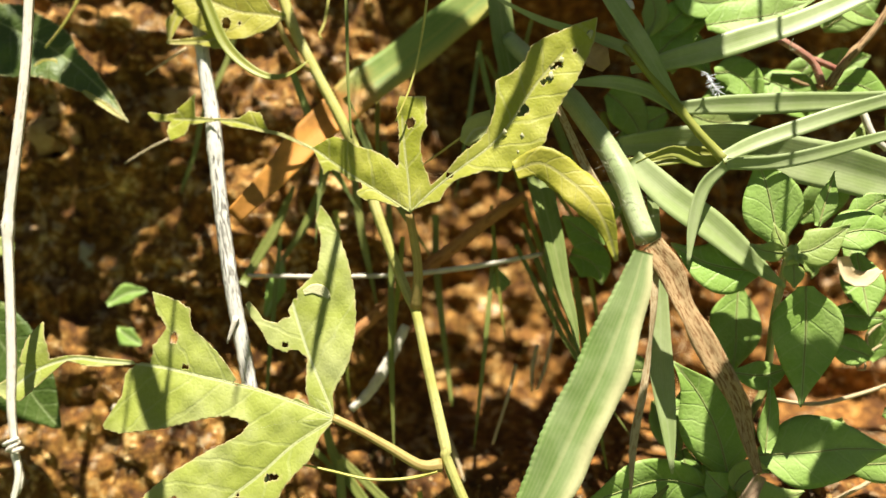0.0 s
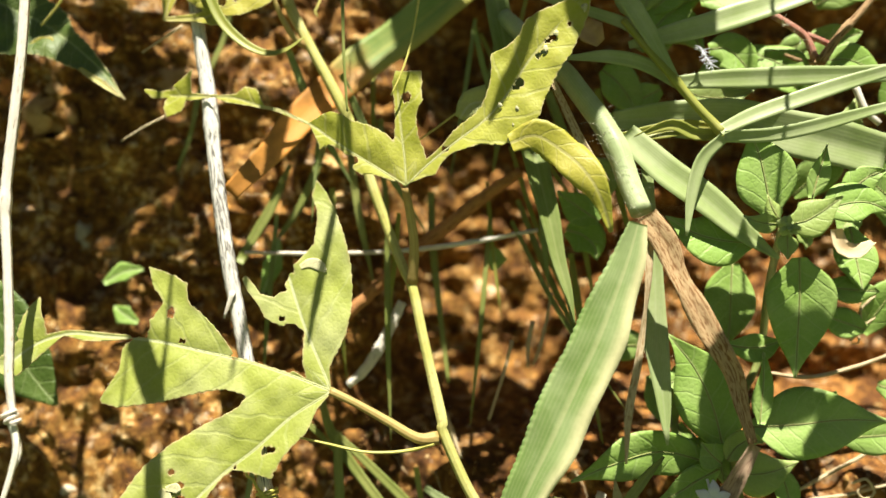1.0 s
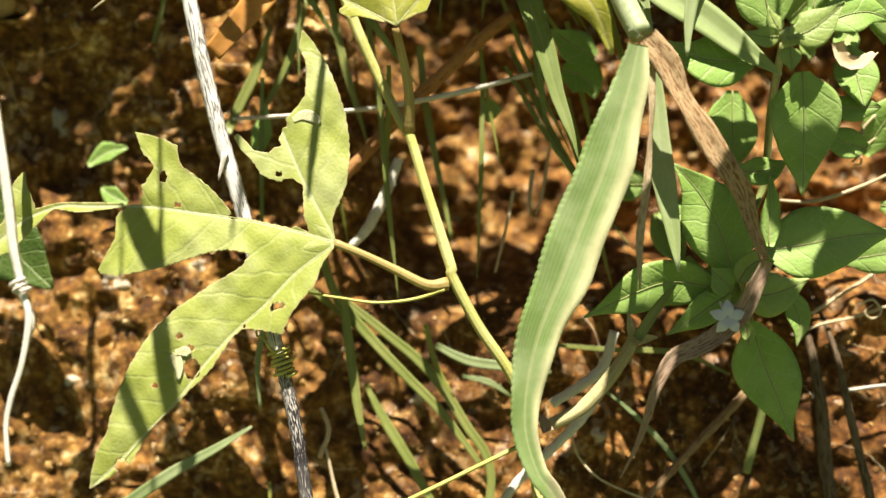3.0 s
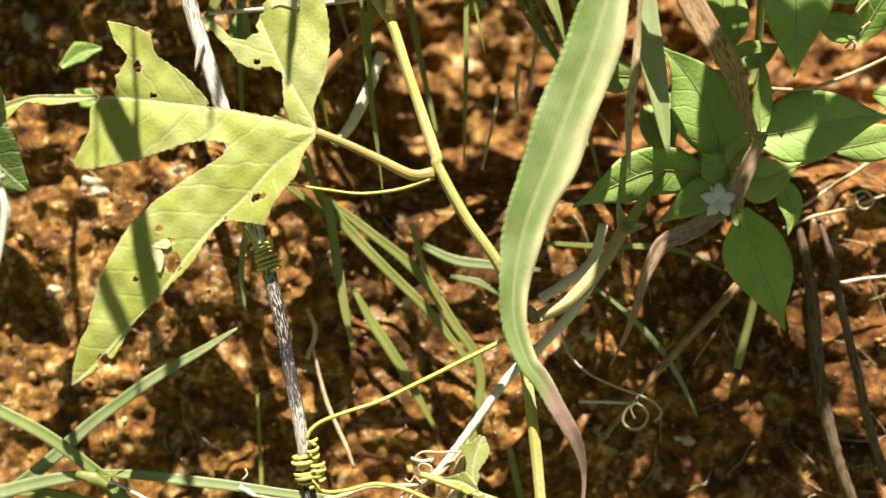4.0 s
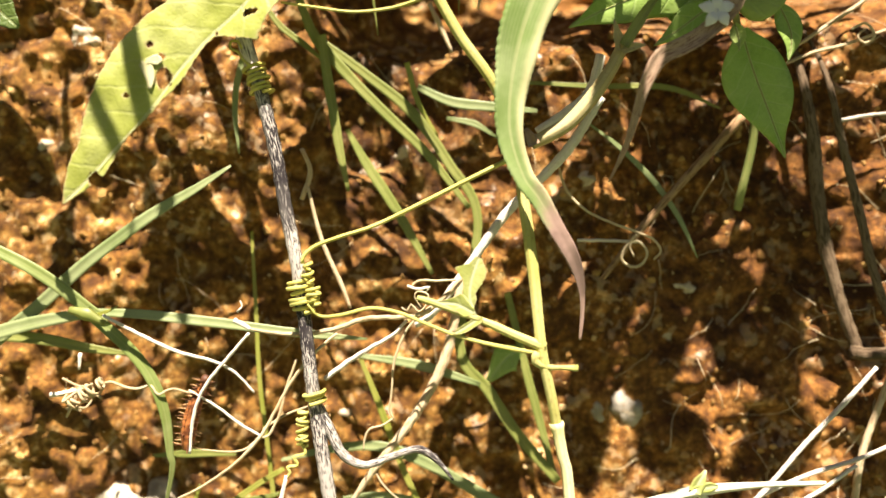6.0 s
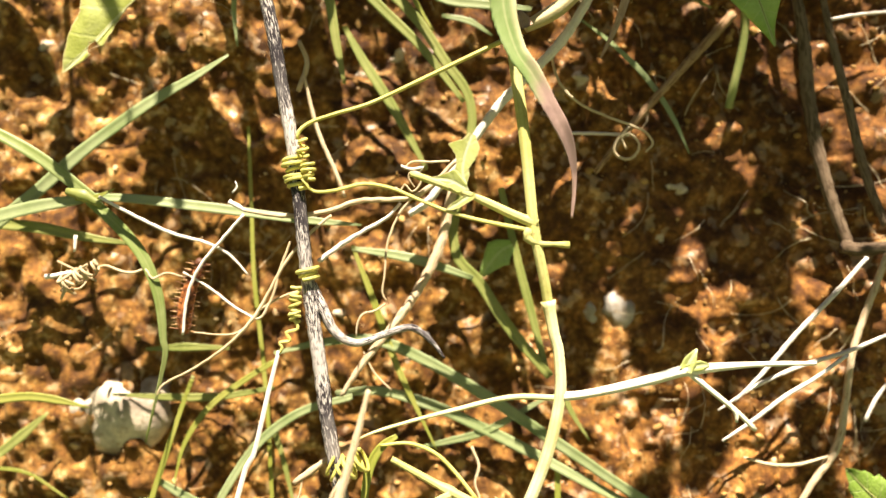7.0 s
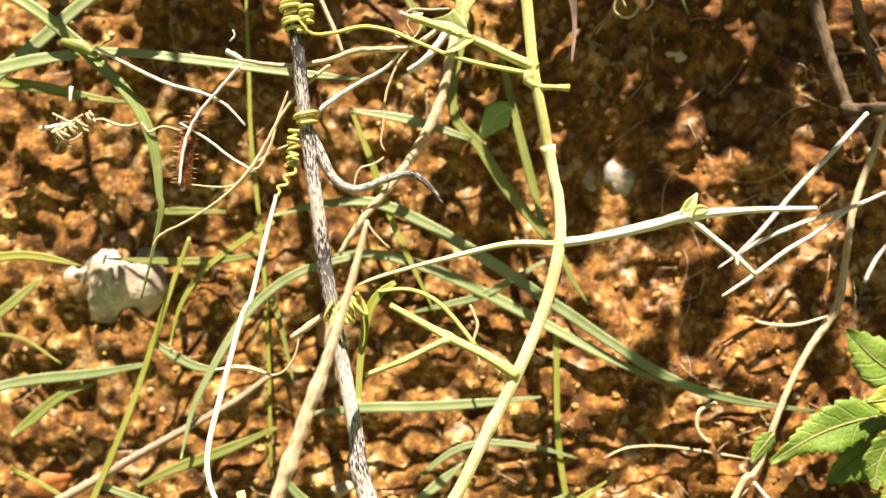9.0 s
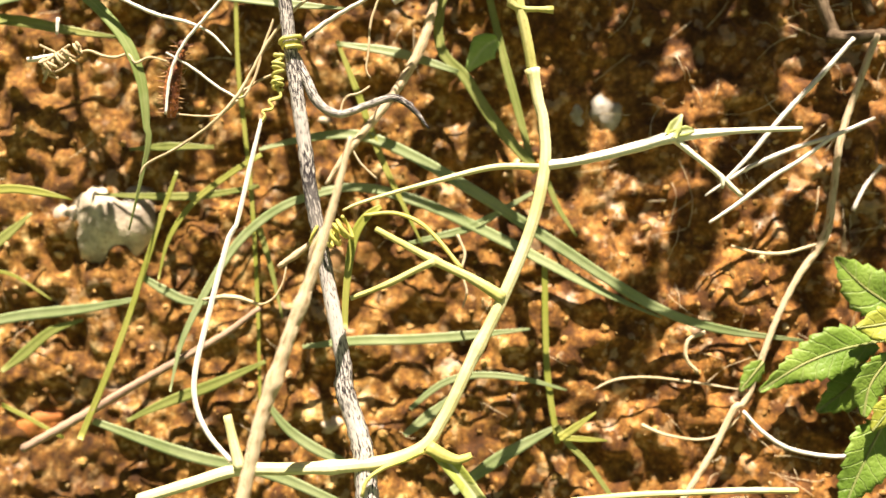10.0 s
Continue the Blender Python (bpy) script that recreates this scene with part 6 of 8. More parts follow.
# its upper shoot
for pts, w, m, r in (
        ([(0.1763, -0.0080, 0.4015), (0.1739, -0.0093, 0.4136), (0.1709, -0.0107, 0.4256), (0.1665, -0.0120, 0.4372)], 0.0139, HL, (0, 0)),
        ([(0.1941, -0.0060, 0.4088), (0.1963, -0.0060, 0.4167), (0.1987, -0.0060, 0.4247), (0.2014, -0.0060, 0.4331)], 0.0056, HL, (-25, -20)),
        ([(0.1876, -0.0080, 0.3832), (0.1886, -0.0053, 0.3677), (0.1885, -0.0027, 0.3508), (0.1882, 0.0000, 0.3322)], 0.0148, HL, (0, -10)),
        ([(0.1998, -0.0020, 0.4038), (0.2101, -0.0020, 0.4075), (0.2197, -0.0020, 0.4080), (0.2291, -0.0020, 0.4037)], 0.0098, HL, (20, 0)),
        ([(0.1690, -0.0040, 0.3893), (0.1572, -0.0040, 0.3903), (0.1453, -0.0040, 0.3932), (0.1328, -0.0040, 0.4007)], 0.01248, HL, (-20, 0)),
        ([(0.1692, 0.0240, 0.3831), (0.1683, 0.0240, 0.3698), (0.1679, 0.0240, 0.3567), (0.1660, 0.0240, 0.3423)], 0.0124, HL, (10, 10)),
        ([(0.1073, 0.0200, 0.4011), (0.1008, 0.0200, 0.4052), (0.0942, 0.0200, 0.4097), (0.0877, 0.0200, 0.4146)], 0.0088, HL, (0, 0)),
        ([(0.1822, -0.0150, 0.3968), (0.1875, -0.0158, 0.3978), (0.1941, -0.0167, 0.4019), (0.2021, -0.0180, 0.4081)], 0.0086, HERB_YOUNG, (10, 0)),
        ([(0.1765, -0.0170, 0.3980), (0.1747, -0.0170, 0.4011), (0.1732, -0.0170, 0.4043), (0.1719, -0.0170, 0.4086)], 0.0038, HERB_YOUNG, (0, 0)),
        ([(0.1768, -0.0160, 0.3965), (0.1721, -0.0160, 0.3965), (0.1675, -0.0160, 0.3972), (0.1624, -0.0160, 0.3997)], 0.0043, HERB_YOUNG, (0, 20)),
        ([(0.1794, -0.0180, 0.3921), (0.1792, -0.0180, 0.3886), (0.1794, -0.0180, 0.3850), (0.1792, -0.0180, 0.3815)], 0.0048, HERB_YOUNG, (0, 0)),
        ([(0.1841, -0.0150, 0.3943), (0.1874, -0.0150, 0.3912), (0.1885, -0.0150, 0.3888), (0.1877, -0.0150, 0.3859)], 0.0037, HERB_YOUNG, (0, 0)),
        ([(0.1634, 0.0100, 0.3452), (0.1731, 0.0100, 0.3443), (0.1804, 0.0100, 0.3457), (0.1865, 0.0100, 0.3484)], 0.00672, HL, (20, 0)),
        ([(0.2112, 0.0060, 0.4133), (0.2185, 0.0060, 0.4172), (0.2234, 0.0060, 0.4210), (0.2307, 0.0060, 0.4237)], 0.00816, HL, (0, 0))):
    oval(pts, w, m, r)
bud = part("bud", rock((0.1790, -0.0185, 0.3950), (0.0035, 0.0025, 0.0035), 31, 0.3), HERB_YOUNG, herb, "cluster of pale green buds")
rng = random.Random(9)
for i in range(9):
    a = Vector((0.1790, -0.0200, 0.3950))
    b = a + Vector((rng.uniform(-1, 1), -0.3, rng.uniform(-1, 1))).normalized() * rng.uniform(0.0035, 0.006)
    part("bract", ribbon([a, a.lerp(b, 0.5) + Vector((0, -0.0008, 0)), b], [0.0006, 0.0011, 0.0001], metric=True, across=3, fold=0.4), HERB_YOUNG, bud)


def flower(center, radius, parent, petals=5, turn=10.0):
    c = Vector(center)
    head = part("flower", tube([c, c + Vector((0, 0.004, 0.002)), c + Vector((0, 0.009, 0.006))], [0.0007, 0.0006, 0.0006], 6), PETAL, parent, "white star-shaped flower")
    for k in range(petals):
        a = radians(turn + 360 * k / petals)
        d = Vector((math.cos(a), 0, math.sin(a)))
        pts = [c + d * 0.0005, c + d * radius * 0.5 + Vector((0, -0.0012, 0)), c + d * radius + Vector((0, 0.0006, 0))]
        part("petal", ribbon(pts, [radius * 0.14, radius * 0.3, radius * 0.3, radius * 0.04], across=6, fold=0.15, cup=0.2, metric=True, step=0.0008), PETAL, head)


flower((0.1501, -0.0120, 0.2830), 0.00744, herb, 5, 15)
flower((0.1119, 0.0000, 0.5101), 0.00624, herb, 5, 40)

# ---- leaves and stems at the top of the bank ----
upherb = thing("shaded_herb", (0.1779, 0.0300, 0.5061), "dense shaded herb leaves behind the slender grass", "herb")
for pts, w, m, r in (
        ([(0.1530, 0.0160, 0.5050), (0.1685, 0.0160, 0.5077), (0.1839, 0.0160, 0.5105), (0.2019, 0.0160, 0.5173)], 0.01200, HL, (20, 0)),
        ([(0.1260, 0.0240, 0.4843), (0.1339, 0.0240, 0.4954), (0.1445, 0.0240, 0.5052), (0.1582, 0.0240, 0.5121)], 0.01104, HL, (0, 0)),
        ([(0.1297, 0.0300, 0.5031), (0.1405, 0.0300, 0.5003), (0.1512, 0.0300, 0.4948), (0.1597, 0.0300, 0.4837)], 0.01056, HL, (0, 0)),
        ([(0.1579, 0.0200, 0.4833), (0.1669, 0.0200, 0.4834), (0.1746, 0.0200, 0.4754), (0.1784, 0.0200, 0.4674)], 0.00960, HL, (0, 0)),
        ([(0.2118, 0.0200, 0.4784), (0.2220, 0.0200, 0.4785), (0.2308, 0.0200, 0.4746), (0.2433, 0.0200, 0.4681)], 0.00864, HL, (10, 0)),
        ([(0.1090, 0.0260, 0.4751), (0.1157, 0.0260, 0.4697), (0.1225, 0.0260, 0.4602), (0.1265, 0.0260, 0.4488)], 0.01008, HL, (0, 0)),
        ([(0.1374, 0.0280, 0.4663), (0.1295, 0.0280, 0.4621), (0.1215, 0.0280, 0.4565), (0.1122, 0.0280, 0.4523)], 0.00816, HL, (0, 0)),
        ([(0.1484, 0.0240, 0.4641), (0.1576, 0.0240, 0.4614), (0.1680, 0.0240, 0.4616), (0.1810, 0.0240, 0.4658)], 0.00816, HERB_YOUNG, (0, 0)),
        ([(0.1277, 0.0200, 0.5216), (0.1304, 0.0200, 0.5133), (0.1291, 0.0200, 0.5064), (0.1252, 0.0200, 0.4995)], 0.00720, HERB_YOUNG, (0, 0)),
        ([(0.2149, 0.0200, 0.4308), (0.2201, 0.0200, 0.4414), (0.2228, 0.0200, 0.4519), (0.2255, 0.0200, 0.4612)], 0.00720, HERB_YOUNG, (0, 0)),
        ([(0.2138, 0.0200, 0.5244), (0.2188, 0.0200, 0.5163), (0.2264, 0.0200, 0.5108), (0.2391, 0.0200, 0.5082)], 0.00720, HL, (0, 0)),
        ([(0.1404, 0.0180, 0.5263), (0.1483, 0.0180, 0.5180), (0.1587, 0.0180, 0.5167), (0.1717, 0.0180, 0.5208)], 0.00960, HL, (0, 0)),
        ([(0.1028, 0.0260, 0.4299), (0.1095, 0.0260, 0.4260), (0.1122, 0.0260, 0.4193), (0.1109, 0.0260, 0.4112)], 0.00720, HERB_YOUNG, (0, 0)),
        ([(0.0928, 0.0280, 0.3976), (0.1008, 0.0280, 0.3951), (0.1061, 0.0280, 0.3899), (0.1075, 0.0280, 0.3833)], 0.00960, HL, (0, 0))):
    oval(pts, w, m, r, parent=upherb)
rng = random.Random(77)
for i in range(34):
    c = Vector((rng.uniform(0.13, 0.29), rng.uniform(0.022, 0.04), rng.uniform(0.29, 0.52)))
    a = rng.uniform(0, 6.28)
    d = Vector((math.cos(a), -0.25, math.sin(a))).normalized() * rng.uniform(0.022, 0.034)
    oval([c, c + d * 0.4, c + d * 0.75, c + d], d.length * 0.3, HL, (rng.uniform(-20, 20), 0), parent=upherb)
red = thing("hairy_red_stem", (0.1877, 0.0200, 0.4998), "reddish hairy weed stem beside a brown twig", "stem")
part("stem", tube([(0.1857, 0.0140, 0.4977), (0.1945, 0.0140, 0.4919), (0.2007, 0.0140, 0.4866), (0.2044, 0.0140, 0.4766)], [0.00168, 0.00180, 0.00168, 0.00192]), RED_STEM, red)
part("stem", tube([(0.2007, 0.0140, 0.4884), (0.2095, 0.0140, 0.4845), (0.2132, 0.0140, 0.4819)], [0.00144, 0.00144, 0.00096]), RED_STEM, red)
for i in range(22):
    a = Vector((0.1862, 0.0120, 0.4964)).lerp(Vector((0.2024, 0.0120, 0.4786)), rng.random())
    part("hair", tube([a, a + Vector((rng.uniform(-0.004, 0.004), -0.003, rng.uniform(-0.004, 0.004)))], [0.0001, 0.00004], 4, 0.004), HAIR, red)
twig = thing("brown_twig", (0.2105, 0.0200, 0.4771), "forked brown dry twig at the top of the bank", "twig")
part("twig", tube([(0.2407, 0.0120, 0.5238), (0.2277, 0.0120, 0.5025), (0.2150, 0.0120, 0.4879), (0.2060, 0.0120, 0.4747)], [0.00168, 0.00168, 0.00180, 0.00240], 8, knots=((0.66, 0.3, 0.003),)), BROWN_TWIG, twig)
part("twig", tube([(0.2226, 0.0160, 0.4655), (0.2273, 0.0160, 0.4537), (0.2334, 0.0160, 0.4473)], [0.00168, 0.00156, 0.00144], 8), PALE_STALK, twig)
part("twig", tube([(0.2085, 0.0180, 0.4765), (0.1996, 0.0180, 0.4772), (0.1920, 0.0180, 0.4803)], [0.00168, 0.00120, 0.00072], 8), BROWN_TWIG, twig)
part("twig", tube([(0.1742, 0.0180, 0.5004), (0.1922, 0.0180, 0.5032), (0.2077, 0.0180, 0.5114), (0.2181, 0.0180, 0.5209)], [0.00096, 0.00120, 0.00120, 0.00120], 8), BROWN_TWIG, twig)
dryleaf = thing("dry_leaf", (0.1016, 0.0000, 0.4818), "crumpled brown dry leaf scrap", "leaf", "dry leaf scraps")
part("blade", ribbon([(0.0963, -0.0020, 0.4876), (0.1001, -0.0020, 0.4825), (0.1044, -0.0020, 0.4781)], [0.00360, 0.00600, 0.00240], metric=True, fold=0.5), BROWN_BLADE, dryleaf)
curlleaf = thing("dry_leaf", (0.2107, 0.0000, 0.3905), "rolled straw-coloured dry leaf", "leaf", "dry leaf scraps")
part("blade", ribbon([(0.2060, 0.0000, 0.3965), (0.2076, 0.0000, 0.3880), (0.2141, 0.0000, 0.3858), (0.2224, 0.0000, 0.3908)], [0.00240, 0.00408, 0.00432, 0.00192], roll=(0, 60), fold=0.6, metric=True), STRAW, curlleaf)
tuft = thing("seed_tuft", (0.1502, -0.0060, 0.4714), "small white feathery seed tuft", "seed tuft")
for i in range(56):
    u = rng.random()
    a = Vector((0.1473, -0.0080, 0.4745)).lerp(Vector((0.1521, -0.0080, 0.4658)), u)
    part("bristle", tube([a, a + Vector((rng.uniform(-0.0035, 0.0035), -rng.uniform(0, 0.002), rng.uniform(-0.0035, 0.001)))], [0.00022, 0.0001], 4, 0.004), PETAL, tuft)

# ---- dead stalks behind ----
for pts, w, m, label in (
        ([(0.0712, 0.0340, 0.4266), (0.0550, 0.0355, 0.4154), (0.0360, 0.0370, 0.3999), (0.0223, 0.0385, 0.3887), (-0.0076, 0.0400, 0.3602), (-0.0184, 0.0400, 0.3489)], [0.00264, 0.00312, 0.00336, 0.00336, 0.00312, 0.00240], ORANGE_STALK, "orange-brown dead stalk lying behind the vine"),
        ([(-0.0623, 0.0300, 0.3840), (-0.0290, 0.0300, 0.3842), (0.0095, 0.0300, 0.3859), (0.0447, 0.0300, 0.3905), (0.0796, 0.0300, 0.3975)], [0.00084, 0.00108, 0.00108, 0.00132, 0.00096], PALE_STALK, "thin grey dead twig lying across"),
        ([(0.1103, 0.0260, 0.2763), (0.1042, 0.0260, 0.2603), (0.0929, 0.0260, 0.2517), (0.0797, 0.0260, 0.2442)], [0.00216, 0.00240, 0.00240, 0.00216], WHITE_STRING, "bleached dead stalk behind the grass base"),
        ([(0.1098, 0.0300, 0.2582), (0.0951, 0.0300, 0.2379), (0.0813, 0.0300, 0.2246), (0.0635, 0.0300, 0.2091), (0.0451, 0.0300, 0.1870), (0.0282, 0.0300, 0.1673), (0.0187, 0.0300, 0.1613)], [0.00192, 0.00240, 0.00216, 0.00216, 0.00192, 0.00180, 0.00144], WHITE_STRING, "long bleached dead stalk lying on the bank"),
        ([(0.0147, 0.0360, 0.3619), (0.0068, 0.0360, 0.3444), (-0.0021, 0.0360, 0.3295), (-0.0106, 0.0360, 0.3210)], [0.00240, 0.00288, 0.00264, 0.00192], PALE_STALK, "short bleached stalk on the bank"),
        ([(0.0414, 0.0400, 0.1798), (0.0313, 0.0367, 0.1453), (0.0154, 0.0333, 0.1197), (-0.0066, 0.0300, 0.0948), (-0.0179, 0.0300, 0.0800)], [0.00216, 0.00240, 0.00216, 0.00168, 0.00096], STRAW_STALK, "straw-coloured dead stalk on the bank"),
        ([(-0.1714, 0.0400, -0.0334), (-0.1464, 0.0400, -0.0217), (-0.1130, 0.0400, -0.0052), (-0.0908, 0.0400, 0.0053), (-0.0714, 0.0400, 0.0147), (-0.0546, 0.0400, 0.0255)], [0.00192, 0.00216, 0.00192, 0.00168, 0.00156, 0.00120], PURPLE_STRAW, "brown dead stalk lying low on the bank"),
        ([(0.1757, 0.0400, 0.2457), (0.1604, 0.0400, 0.2311), (0.1450, 0.0400, 0.2165), (0.1253, 0.0400, 0.1969), (0.1067, 0.0400, 0.1758)], [0.00216, 0.00216, 0.00192, 0.00180, 0.00120], BROWN_TWIG, "dark brown twig behind the curled tendril"),
        ([(-0.0402, 0.0200, 0.0441), (-0.0323, 0.0200, 0.0487), (-0.0244, 0.0200, 0.0540)], [0.00108, 0.00168, 0.00108], STRAW_STALK, "short straw scrap by the stick"),
        ([(0.0354, 0.0460, 0.3099), (0.0399, 0.0460, 0.2989), (0.0444, 0.0460, 0.2865)], [0.00096, 0.00144, 0.00072], STRAW_STALK, "short straw scrap on the bank"),
        ([(0.0879, 0.0450, 0.3683), (0.0827, 0.0450, 0.3434), (0.0788, 0.0450, 0.3323)], [0.00072, 0.00096, 0.00048], STRAW_STALK, "thin straw on the shaded bank"),
        ([(-0.0297, 0.0350, 0.2224), (-0.0247, 0.0350, 0.2351), (-0.0279, 0.0350, 0.2458)], [0.00120, 0.00120, 0.00096], STRAW_STALK, "short straw scrap by the stick"),
        ([(-0.0256, 0.0300, 0.2280), (-0.0210, 0.0300, 0.2031), (-0.0135, 0.0300, 0.1818), (-0.0104, 0.0300, 0.1712)], [0.00072, 0.00108, 0.00108, 0.00072], STRAW_STALK, "thin straw behind the stick")):
    s = thing("dead_stalk", pts[-1], label, "stalk", "dead stalks")
    part("stalk", tube(pts, w, 8, wobble=0.08, seed=len(BASE)), m, s)

base = thing("grass_stub", (0.0762, 0.0200, 0.2383), "tan grass stub with a torn leafy sheath", "grass")
part("culm", tube([(0.0750, 0.0080, 0.2377), (0.0837, 0.0080, 0.2412), (0.0925, 0.0080, 0.2461), (0.1028, 0.0080, 0.2563), (0.1108, 0.0080, 0.2666), (0.1162, 0.0080, 0.2758)], [0.00264, 0.00312, 0.00312, 0.00312, 0.00288, 0.00264], 10), SHEATH, base)
part("sheath", ribbon([(0.1147, 0.0040, 0.2733), (0.1137, 0.0040, 0.2793), (0.1127, 0.0040, 0.2860)], [0.00216, 0.00192, 0.00024], fold=0.5, across=4), SHEATH, base)
part("sheath", ribbon([(0.1147, 0.0040, 0.2733), (0.1200, 0.0040, 0.2745), (0.1248, 0.0040, 0.2747)], [0.00192, 0.00168, 0.00024], fold=0.5, across=4), SHEATH, base)
part("blade", ribbon([(0.1154, 0.0020, 0.2747), (0.1226, 0.0020, 0.2844), (0.1278, 0.0020, 0.2911), (0.1333, 0.0020, 0.2970)], [0.00216, 0.00216, 0.00168, 0.00036], fold=0.4, across=4), GRASS_LOW, base)
part("scale", ribbon([(0.0757, 0.0040, 0.2366), (0.0743, 0.0040, 0.2403), (0.0727, 0.0040, 0.2440)], [0.00240, 0.00216, 0.00048], fold=0.5, across=4), PURPLE_STRAW, base)

# ---- grass on the bank ----
G = {"b": GRASS_DULL, "l": GRASS_LOW, "y": GRASS_YELLOW, "g": GRASS}


def blades(name, base, label, rows):
    t = thing(name, base, label, "grass", "grass tufts")
    for pts, w, m, r in rows:
        part("blade", ribbon(pts, [0.85 * q for q in w], roll=r, fold=0.22, across=4, step=0.004, seed=len(BASE)), G[m], t)
    return t


left = blades("grass_tuft", (-0.1766, 0.0300, 0.1780), "green creeping grass with crossing blades at a knot", (
    ([(-0.1680, 0.0160, 0.2126), (-0.1494, 0.0173, 0.2005), (-0.1357, 0.0187, 0.1894), (-0.1201, 0.0200, 0.1748)], [0.00288, 0.00312, 0.00336, 0.00288], "g", (20, 0)),
    ([(-0.1260, 0.0180, 0.1798), (-0.1113, 0.0192, 0.1635), (-0.1014, 0.0204, 0.1487), (-0.0966, 0.0216, 0.1316), (-0.0961, 0.0228, 0.1108), (-0.0963, 0.0240, 0.1028), (-0.1075, 0.0240, 0.0652)], [0.00288, 0.00312, 0.00312, 0.00264, 0.00192, 0.00144, 0.00036], "g", (10, 60)),
    ([(-0.1764, 0.0280, 0.1663), (-0.1541, 0.0280, 0.1816), (-0.1289, 0.0280, 0.2006), (-0.1014, 0.0280, 0.2180), (-0.0769, 0.0280, 0.2303), (-0.0593, 0.0280, 0.2398)], [0.00336, 0.00360, 0.00336, 0.00312, 0.00240, 0.00048], "b", (-10, 10)),
    ([(-0.1736, 0.0240, 0.1715), (-0.1499, 0.0240, 0.1758), (-0.1289, 0.0240, 0.1779)], [0.00360, 0.00360, 0.00240], "b", (10, 0)),
    ([(-0.1279, 0.0220, 0.1789), (-0.0999, 0.0220, 0.1753), (-0.0720, 0.0220, 0.1702), (-0.0519, 0.0220, 0.1662), (-0.0242, 0.0220, 0.1609), (-0.0027, 0.0220, 0.1576)], [0.00168, 0.00264, 0.00264, 0.00240, 0.00216, 0.00048], "b", (20, 0)),
    ([(-0.1795, 0.0340, 0.1706), (-0.1558, 0.0340, 0.1668), (-0.1349, 0.0340, 0.1611), (-0.1114, 0.0340, 0.1560)], [0.00312, 0.00312, 0.00264, 0.00072], "l", (10, 0)),
    ([(-0.1291, 0.0160, 0.1771), (-0.1202, 0.0160, 0.1774), (-0.1110, 0.0160, 0.1808)], [0.00072, 0.00120, 0.00024], "y", (0, 0))))
part("knot", tube([(-0.1316, 0.0140, 0.1808), (-0.1243, 0.0140, 0.1783), (-0.1166, 0.0140, 0.1737)], [0.00168, 0.00264, 0.00120], knots=((0.5, 0.2, 0.002),)), GRASS_LOW, left, "swollen green grass joint")
